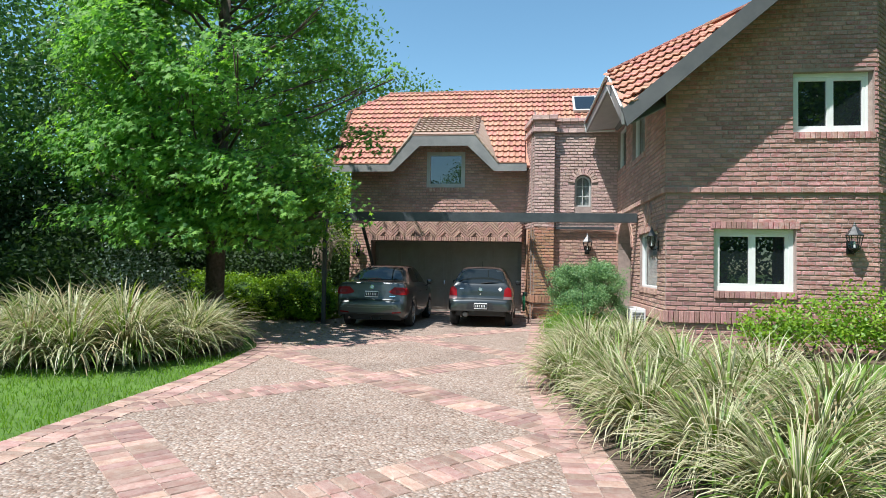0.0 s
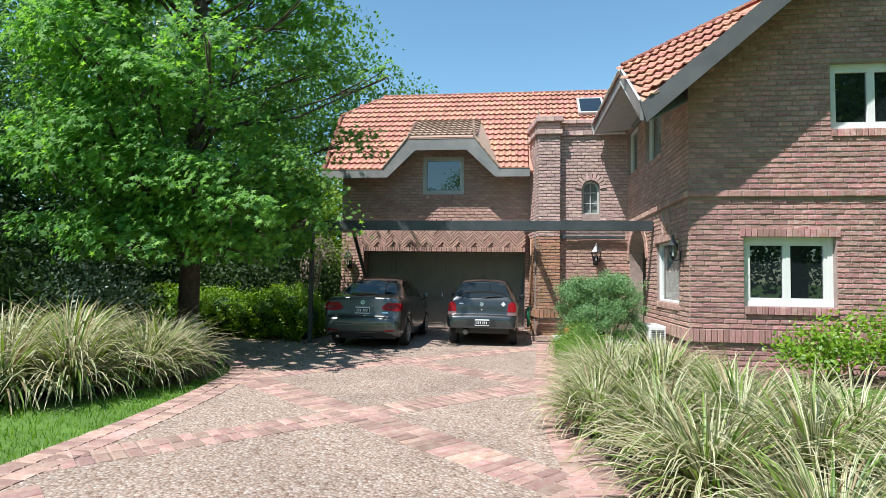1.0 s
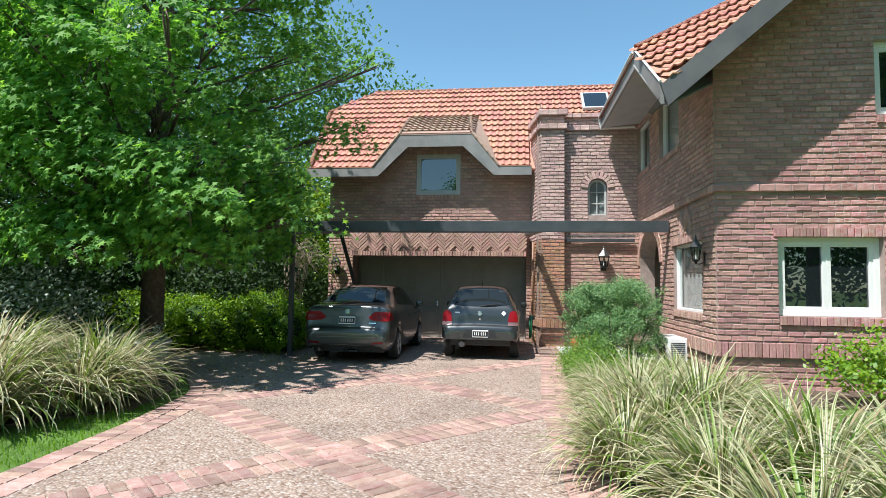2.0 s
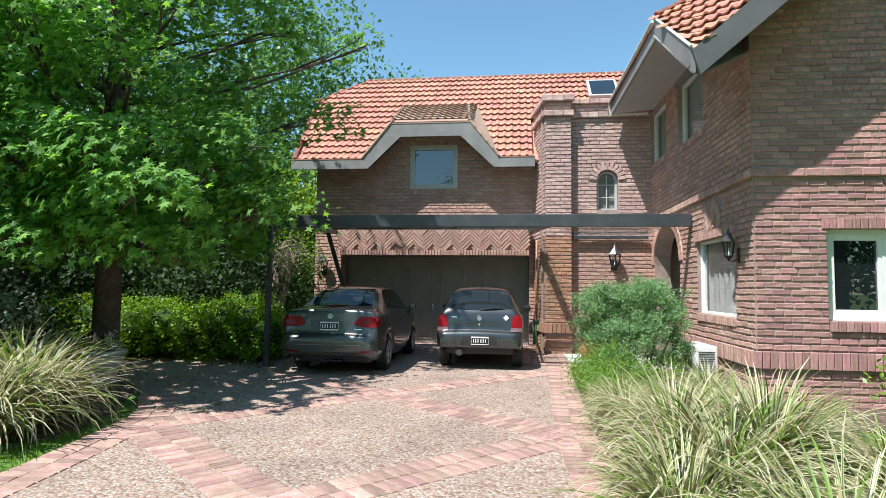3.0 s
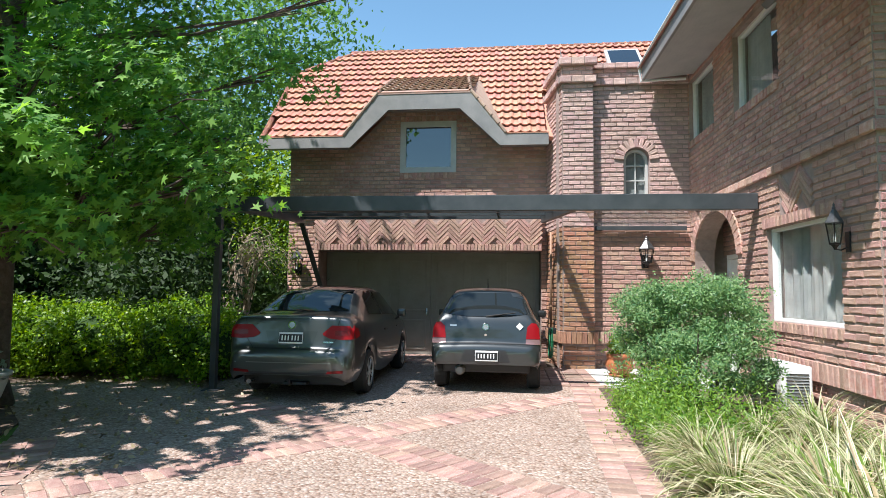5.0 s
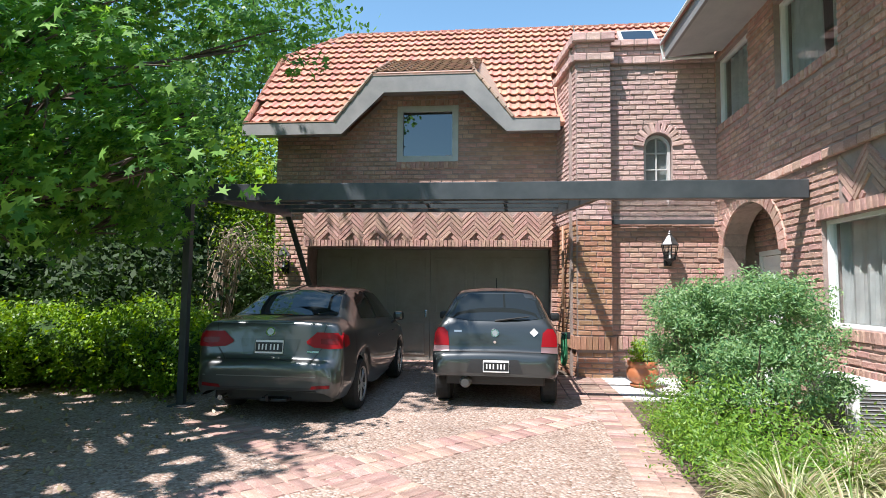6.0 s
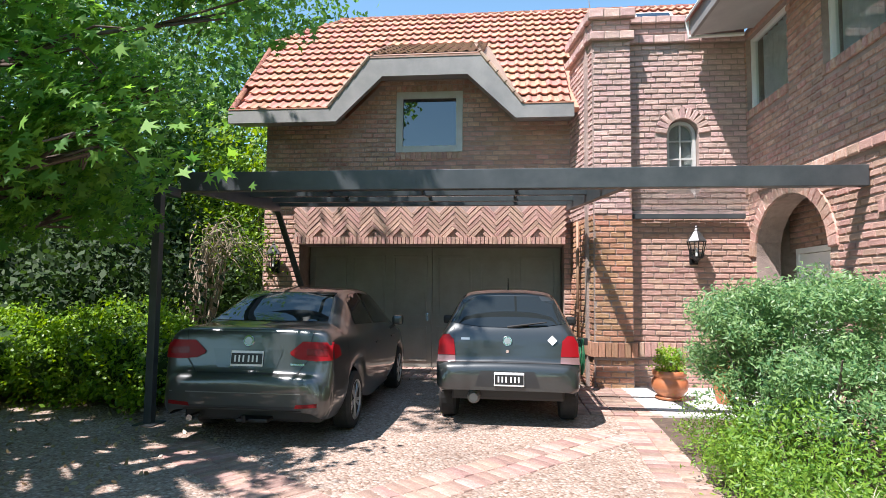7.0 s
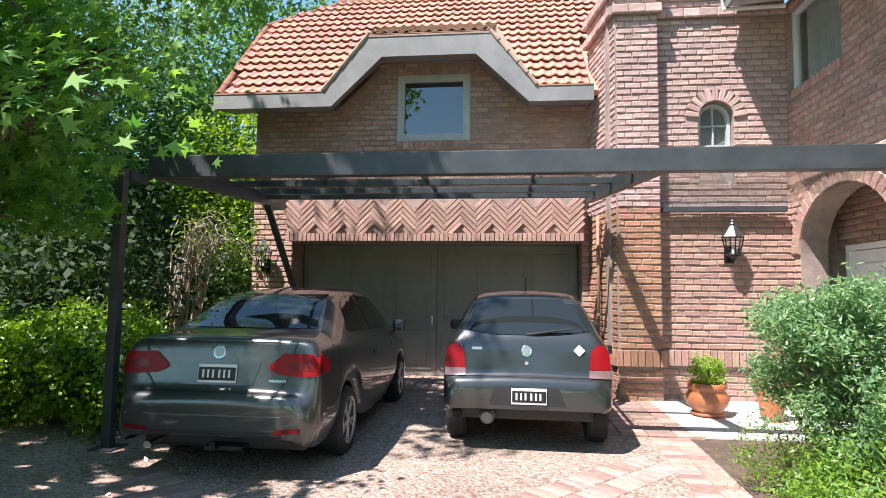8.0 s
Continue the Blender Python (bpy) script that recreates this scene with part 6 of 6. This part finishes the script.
for s in (-1, 1):
    fitted("boot_gap", sedan, sbody, [(s * 0.50, 0.69), (s * 0.515, 0.69), (s * 0.625, 0.83), (s * 0.61, 0.83)], -2, 1, M_plastic, 0.004, sub=3)
    fitted("boot_gap", sedan, sbody, [(s * 0.625, 1.005), (s * 0.637, 1.005), (s * 0.665, 1.13), (s * 0.653, 1.13)], -2, 1, M_plastic, 0.004, sub=3)
    fitted("door_gap", sedan, sbody, [(1.98, 0.30), (1.99, 0.30), (1.99, 1.05), (1.98, 1.05)], 0, 0, M_plastic, 0.003, "", s, 3)
    fitted("sill_trim", sedan, sbody, [(1.4, 0.27), (3.2, 0.25), (3.2, 0.29), (1.4, 0.31)], 0, 0, M_plastic, 0.004, "", s, 3)
fitted("plate_recess", sedan, sbody, [(-0.30, 0.745), (0.30, 0.745), (0.36, 0.925), (-0.36, 0.925)], -2, 1, M_car_dark, 0.004, sub=4)
fitted("boot_lip", sedan, sbody, [(-0.60, 1.092), (0.60, 1.092), (0.60, 1.104), (-0.60, 1.104)], -2, 1, M_edge_light, 0.006, sub=4)
fitted("bumper_crease", sedan, sbody, [(-0.74, 0.515), (0.74, 0.515), (0.74, 0.525), (-0.74, 0.525)], -2, 1, M_edge_light, 0.005, sub=4)
bm = bmesh.new()
tube(bm, [(-0.52, 0.0, 0.27), (-0.52, 0.35, 0.27)], 0.03, 10)
part("exhaust", bm, M_chrome, sedan)
bm = bmesh.new()
box(bm, -0.10, 0.22, 0.10, 0.30, 0.22, 0.255, 0.01)
tube(bm, [(0.02, 0.12, 0.24), (0.02, 0.03, 0.25), (0.02, 0.01, 0.31)], 0.018, 8)
part("tow_bar", bm, M_plastic, sedan)

# slate hatchback
HATCH = [(0.0, 0.50, 0.66, 0.55, 0.62, 0.70, 0.42), (0.012, 0.56, 0.71, 0.61, 0.66, 0.74, 0.41), (0.04, 0.60, 0.76, 0.655, 0.69, 0.78, 0.40), (0.09, 0.63, 0.785, 0.675, 0.70, 0.80, 0.39), (0.105, 0.66, 0.79, 0.72, 0.70, 0.80, 0.38), (0.14, 0.90, 0.79, 0.96, 0.70, 0.81, 0.36), (0.20, 0.96, 0.795, 1.06, 0.66, 0.815, 0.34), (0.52, 0.97, 0.80, 1.39, 0.545, 0.82, 0.26), (0.72, 0.965, 0.81, 1.435, 0.545, 0.825, 0.22),
         (1.4, 0.955, 0.815, 1.465, 0.55, 0.83, 0.2), (2.1, 0.94, 0.815, 1.44, 0.56, 0.83, 0.2), (2.8, 0.92, 0.81, 1.06, 0.66, 0.825, 0.2), (3.05, 0.88, 0.80, 0.97, 0.64, 0.82, 0.22), (3.6, 0.72, 0.74, 0.83, 0.55, 0.78, 0.24), (3.85, 0.58, 0.62, 0.62, 0.5, 0.66, 0.27), (3.91, 0.48, 0.5, 0.5, 0.42, 0.52, 0.3)]
hatch, hbody = car("hatchback_car", (-0.33, 14.02, 0), -1.0, 3.91, 1.65, 1.46, (0.68, 3.05), HATCH, M_car_b, "dark slate hatchback parked beside the brick tower", "hatch")
bpy.context.view_layer.update()
fitted("rear_window", hatch, hbody, [(-0.66, 1.15), (-0.3, 1.105), (0.3, 1.105), (0.66, 1.15), (0.52, 1.455), (-0.52, 1.455)], -2, 1, M_car_glass, 0.007, "tinted rear window", sub=5)
for s in (-1, 1):
    fitted("side_window", hatch, hbody, [(0.55, 1.11), (1.4, 1.08), (1.4, 1.47), (0.85, 1.45)], 0, 0, M_car_glass, 0.006, "", s, 3)
    fitted("side_window", hatch, hbody, [(1.47, 1.08), (2.5, 1.04), (2.05, 1.44), (1.47, 1.47)], 0, 0, M_car_glass, 0.006, "", s, 3)
    fitted("tail_lamp", hatch, hbody, [(s * 0.59, 0.79), (s * 0.785, 0.79), (s * 0.775, 0.94), (s * 0.735, 1.01), (s * 0.67, 1.02), (s * 0.61, 0.96)], -2, 1, M_red, 0.012, "rounded red tail lamp", sub=4)
    fitted("reverse_lamp", hatch, hbody, [(s * 0.585, 0.71), (s * 0.79, 0.71), (s * 0.785, 0.785), (s * 0.59, 0.785)], -2, 1, M_lampw, 0.012, "clear lamp segment", sub=3)
    mi = new("door_mirror")
    mi.parent = hatch
    bm = bmesh.new()
    box(bm, min(s * 0.84, s * 0.99), max(s * 0.84, s * 0.99), 2.22, 2.35, 1.02, 1.15, 0.04)
    part("shell", bm, M_plastic, mi)
plate(hatch, 0.02, skin_y(hbody, 0, 0.53) - 0.006, 0.545, -3)
badge(hatch, 0, skin_y(hbody, 0, 0.955) - 0.004, 0.955, -6, 0.058)
bm = bmesh.new()
bmesh.ops.create_cone(bm, cap_ends=True, segments=16, radius1=0.022, radius2=0.018, depth=0.02, matrix=pose(0, 0.115, 0.84, 90, 0, 0))
part("lock", bm, M_chrome, hatch)
patch("sticker", hatch, [(0.50, 0.14, 0.915), (0.555, 0.145, 0.97), (0.50, 0.155, 1.025), (0.445, 0.145, 0.97)], M_plate_w, (0, -0.025, 0), 0.003, "white diamond sticker")
fitted("model_letters", hatch, hbody, [(-0.53, 0.96), (-0.43, 0.96), (-0.43, 0.985), (-0.53, 0.985)], -2, 1, M_alloy, 0.006, sub=1)
fitted("boot_gap", hatch, hbody, [(-0.60, 0.715), (0.60, 0.715), (0.60, 0.725), (-0.60, 0.725)], -2, 1, M_plastic, 0.004, sub=3)
for s in (-1, 1):
    fitted("boot_gap", hatch, hbody, [(s * 0.60, 0.72), (s * 0.61, 0.72), (s * 0.62, 1.10), (s * 0.61, 1.10)], -2, 1, M_plastic, 0.004, sub=3)
    fitted("door_gap", hatch, hbody, [(1.43, 0.30), (1.44, 0.30), (1.44, 1.06), (1.43, 1.06)], 0, 0, M_plastic, 0.003, "", s, 3)
fitted("bumper_strip", hatch, hbody, [(-0.74, 0.40), (0.74, 0.40), (0.74, 0.412), (-0.74, 0.412)], -2, 1, M_plastic, 0.004, sub=4)
# Black panel proud of the bumper: the recess's shade is only colour.
fitted("plate_recess", hatch, hbody, [(-0.36, 0.46), (0.36, 0.46), (0.30, 0.63), (-0.30, 0.63)], -2, 1, M_plastic, 0.003, sub=3)
bm = bmesh.new()
tube(bm, [(0.0, 0.19, 1.105), (0.12, 0.175, 1.125), (0.44, 0.185, 1.17)], [0.018, 0.014, 0.008], 6)
part("wiper", bm, M_rubber, hatch)
bm = bmesh.new()
tube(bm, [(0.0, 0.80, 1.53), (0.0, 0.74, 1.64), (0.0, 0.72, 1.68)], [0.012, 0.006, 0.005], 6)
part("aerial", bm, M_plastic, hatch)
bm = bmesh.new()
tube(bm, [(-0.38, 0.08, 0.32), (-0.38, 0.14, 0.32), (-0.38, 0.3, 0.32)], [0.05, 0.075, 0.075], 12)
part("exhaust", bm, M_fascia, hatch)


# ---- small things ----
def flower_pot():
    p = thing("flower_pot", (1.95, 16.0, 0.03), label="glossy terracotta pot on the concrete slab", category="pot")
    bm = bmesh.new()
    lathe(bm, [(0.15, 0.0), (0.19, 0.02), (0.195, 0.045), (0.17, 0.05), (0.16, 0.06), (0.235, 0.14), (0.25, 0.20), (0.235, 0.27), (0.205, 0.31), (0.225, 0.335), (0.23, 0.40), (0.21, 0.405), (0.2, 0.34), (0.02, 0.34)], 36)
    part("pot", bm, M_terra, p, smooth=True)
    bush("box_ball", (1.95, 16.0, 0.36), [(0, 0, 0.20, 0.21, 0.21, 0.19)], 190, 18, 0.034, OVAL, M_leaf_hedge, 44, "small clipped box ball growing in the pot", "plant", 0.03, 5)


flower_pot()


def small_pot():
    p = thing("flower_pot", (2.62, 15.8, 0.03), label="small orange clay pot behind the feathery shrub", category="pot")
    bm = bmesh.new()
    lathe(bm, [(0.10, 0.0), (0.12, 0.05), (0.15, 0.25), (0.16, 0.42), (0.18, 0.47), (0.18, 0.55), (0.155, 0.56), (0.145, 0.48), (0.02, 0.48)], 32)
    part("pot", bm, M_terra, p, smooth=True)


small_pot()


M_strip_brown = mat("strip_brown", (0.27, 0.15, 0.09), 0.6, vary=(0.34, 0.21, 0.14), scale=9)


# Tube with clips, modelled in place of a brown upright strip of brickwork.
def downpipe():
    p = thing("downpipe", label="brown tube standing in for an upright strip on the tower flank", category="pipe")
    bm = bmesh.new()
    tube(bm, [(0.885, 17.5, 0.75), (0.885, 17.5, 2.72)], 0.026, 10)
    part("pipe", bm, M_strip_brown, p, smooth=True)
    for z in (1.2, 2.2):
        bm = bmesh.new()
        tube(bm, [(0.885, 17.5, z - 0.02), (0.885, 17.5, z + 0.02)], 0.032, 10)
        part("clip", bm, M_strip_brown, p)


downpipe()


def urn():
    p = thing("garden_urn", (-6.0, 11.55, 0), label="weathered concrete garden urn with a rolled rim", category="planter")
    bm = bmesh.new()
    lathe(bm, [(0.20, 0.0), (0.21, 0.04), (0.17, 0.07), (0.24, 0.22), (0.29, 0.38), (0.30, 0.44), (0.33, 0.46), (0.33, 0.50), (0.28, 0.50), (0.26, 0.42), (0.02, 0.42)], 28)
    part("bowl", bm, M_concrete, p, smooth=True)
    bush("urn_plant", (-6.0, 11.55, 0.42), [(0, 0, 0.12, 0.25, 0.25, 0.16)], 40, 14, 0.07, OVAL, M_leaf_grey, 45, "grey-leaved plant growing in the urn", "plant", 0.06, 4)


urn()


def air_conditioner():
    a = thing("air_conditioner", (3.22, 12.9, 0.0), label="white outdoor air-conditioning unit by the wall", category="air conditioner")
    boxed("casing", -0.17, 0.16, -0.42, 0.42, 0.12, 0.68, M_white, a, 0.02)
    boxed("stand", -0.15, 0.14, -0.36, -0.30, 0.0, 0.12, M_black, a)
    boxed("stand", -0.15, 0.14, 0.30, 0.36, 0.0, 0.12, M_black, a)
    bm = bmesh.new()
    for k in range(9):
        r = 0.03 + k * 0.025
        tube(bm, [(-0.18, r * math.cos(t * math.pi / 12) - 0.08, 0.40 + r * math.sin(t * math.pi / 12)) for t in range(25)], 0.004, 4)
    part("grille", bm, M_plastic, a)
    for k in range(12):
        boxed("louvre", -0.12, 0.12, -0.428, -0.418, 0.20 + k * 0.035, 0.212 + k * 0.035, M_plastic, a)


air_conditioner()


def hose():
    h = thing("garden_hose", (0.80, 16.55, 0.66), label="coiled green garden hose hanging by the tower", category="hose")
    bm = bmesh.new()
    pts = []
    for k in range(90):
        t = k * 0.42
        pts.append((0.03 * math.sin(t * 0.31), 0.20 * math.cos(t) * (1 + 0.08 * math.sin(k * 0.37)), 0.26 * math.sin(t) + 0.02 * math.sin(k * 0.7) - 0.12))
    tube(bm, pts, 0.013, 6)
    part("coil", bm, M_hose, h)
    boxed("reel_hook", -0.04, 0.10, -0.06, 0.06, 0.05, 0.16, M_plastic, h, 0.01)


hose()


def low_wall():
    bm = bmesh.new()
    box(bm, -6.4, -5.05, 18.0, 18.15, -0.05, 0.72, 0.015)
    tagged(part("wall_low", bm, M_concrete, None), "low grey rendered wall beside the garage", "wall", kind="structure")


low_wall()


def fallen_leaves():
    rng = np.random.default_rng(5)
    c = np.stack((rng.uniform(-7.5, -3.2, 700), rng.uniform(9.8, 14.5, 700), np.full(700, 0.014)), 1)
    c = c[(c[:, 0] > np.interp(c[:, 1], [p[1] for p in LEFT_EDGE], [p[0] for p in LEFT_EDGE]) - 1.5)]
    me = leaf_cloud("litter", c, 1, (0.02, 0.02, 0.002), 0.06, OVAL, M_flax_d, rng)
    tagged(part("leaf_litter", me, None, None), "dry leaves scattered on the pebbles", "leaf litter", kind="stuff")


fallen_leaves()

# ---- paving bricks ----
PAVERS = []


def paver_band(a, b, width, rows=2):
    """A band of bricks laid across its run, from a to b in plan."""
    a, b = Vector((*a, 0)), Vector((*b, 0))
    way = (b - a).normalized()
    side = Vector((-way.y, way.x, 0))
    L = (b - a).length
    n = max(1, round(L / 0.125))
    step = L / n
    for k in range(n):
        for r in range(rows):
            w = width / rows
            p = a + way * ((k + 0.5) * step) + side * ((r + 0.5) * w - width / 2)
            m = Matrix((side * (w - 0.007), way * (step - 0.007), Vector((0, 0, 1)))).transposed().to_4x4()
            m = m @ Matrix.Rotation(random.uniform(-0.02, 0.02), 4, 'Z')
            m.translation = p + Vector((0, 0, -0.006 + random.uniform(-0.002, 0.003)))
            PAVERS.append((drive, "paver", m, random.randrange(4)))


def smooth_band(edge, shift, width, y0, y1, rows=2):
    y = y0
    while y < y1:
        y2 = min(y1, y + 0.6)
        paver_band((edge_x(edge, y) + shift, y), (edge_x(edge, y2) + shift, y2), width, rows)
        y = y2


smooth_band(RIGHT_EDGE, -0.22, 0.42, 2.0, 14.9)
smooth_band(LEFT_EDGE, 0.24, 0.46, 0.5, 10.8)
for a, b in (((-3.4, 5.05), (0.85, 9.42)), ((1.05, 5.05), (-3.7, 9.2)), ((-3.6, 9.25), (0.85, 13.95)), ((0.85, 9.45), (-3.6, 13.0)), ((-3.2, 4.45), (1.1, 0.6)), ((1.1, 4.85), (-3.2, 0.7))):
    paver_band(a, b, 0.52)


def apron():
    for i in range(11):
        for k in range(46):
            x, y = GX0 - 0.65 + k * 0.125, 17.40 + i * 0.125
            m = Matrix(((0.113, 0, 0), (0, 0.113, 0), (0, 0, 1))).to_4x4()
            m.translation = (x, y, 0.02 + random.uniform(-0.002, 0.003))
            PAVERS.append((drive, "paver", m, random.randrange(4)))
    for i in range(17):
        for k in range(5):
            m = Matrix(((0.28, 0, 0), (0, 0.113, 0), (0, 0, 1))).to_4x4()
            m.translation = (0.55 + k * 0.29 - 0.29, 14.96 + i * 0.125, 0.014 + random.uniform(-0.002, 0.003))
            if k > 0:
                PAVERS.append((drive, "paver", m, random.randrange(4)))


apron()


# ---- pieces of walls, roofs and paving ----
def block(k, lift):
    """A worn block with chamfered face: unit length and height, face at y = lift."""
    r = random.Random(100 + k)
    j = lambda s: r.uniform(-s, s)
    back = [(sx * 0.5, -0.03, sz * 0.5) for sx, sz in ((-1, -1), (1, -1), (1, 1), (-1, 1))]
    mid = [(x + j(0.008), lift - 0.009, z + j(0.045)) for x, _, z in back]
    front = [(sx * (0.478 + j(0.006)), lift + j(0.004), sz * (0.40 + j(0.045))) for sx, sz in ((-1, -1), (1, -1), (1, 1), (-1, 1))]
    fs = [(8, 9, 10, 11)]
    for i in range(4):
        q = (i + 1) % 4
        fs += [(i, q, 4 + q, 4 + i), (4 + i, 4 + q, 8 + q, 8 + i)]
    fs = [tuple(reversed(f)) for f in fs]
    return back + mid + front, fs


def paver_block(k):
    v, f = block(300 + k, 0.012)
    return [(x, z, y) for x, y, z in v], [tuple(reversed(q)) for q in f]


def lay(pieces, shapes, piece_mat, rest_mat, anchor):
    """The nearest 300 of each parent as parts of their own, the rest joined."""
    meshes = [mesh_of("piece", v, f, piece_mat) for v, f in shapes]
    by = {}
    for parent, name, m, k in pieces:
        by.setdefault(parent, []).append((name, m, k))
    for parent, items in by.items():
        items.sort(key=lambda it: (it[1].translation - anchor).length)
        for name, m, k in items[:300]:
            ob = new(name, meshes[k])
            ob.parent = parent
            ob.matrix_basis = m
        if items[300:]:
            vs, fs = [], []
            for name, m, k in items[300:]:
                sv, sf = shapes[k]
                o = len(vs)
                vs += [m @ Vector(v) for v in sv]
                fs += [tuple(i + o for i in f) for f in sf]
            ob = part(items[300][0] + "s", mesh_of("pieces", vs, fs, rest_mat), None, parent)
            ob["kind"] = "stuff"


BLOCKS = [block(k, 0.014) for k in range(5)]
PALE_WALLS, DARK_WALLS = (wall_tower, wall_pilaster, wall_tower_side), (wall_front, wall_chamfer)
pale = lambda p: p[0] in PALE_WALLS and p[2].translation.z > 2.75     # tower walls: pale bricks only above z = 2.75
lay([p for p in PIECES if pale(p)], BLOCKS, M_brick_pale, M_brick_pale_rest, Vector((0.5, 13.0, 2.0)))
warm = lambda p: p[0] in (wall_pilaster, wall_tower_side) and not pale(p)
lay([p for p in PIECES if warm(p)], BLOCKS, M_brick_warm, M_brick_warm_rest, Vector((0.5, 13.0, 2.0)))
lay([p for p in PIECES if p[0] in DARK_WALLS], BLOCKS, M_brick_dark, M_brick_dark_rest, Vector((0.5, 13.0, 2.0)))
lay([p for p in PIECES if not pale(p) and not warm(p) and p[0] not in DARK_WALLS], BLOCKS, M_brick, M_brick_rest, Vector((0.5, 13.0, 2.0)))
lay([p for p in TILES if p[0] == eave_g], [tile_mesh(k) for k in range(4)], M_tile_old, M_tile_old_rest, Vector((-1.0, 16.0, 4.5)))
lay([p for p in TILES if p[0] != eave_g], [tile_mesh(k) for k in range(4)], M_tile, M_tile_rest, Vector((-1.0, 16.0, 4.5)))
lay(PAVERS, [paver_block(k) for k in range(4)], M_pave, M_pave_rest, Vector((-0.5, 10.5, 0.0)))
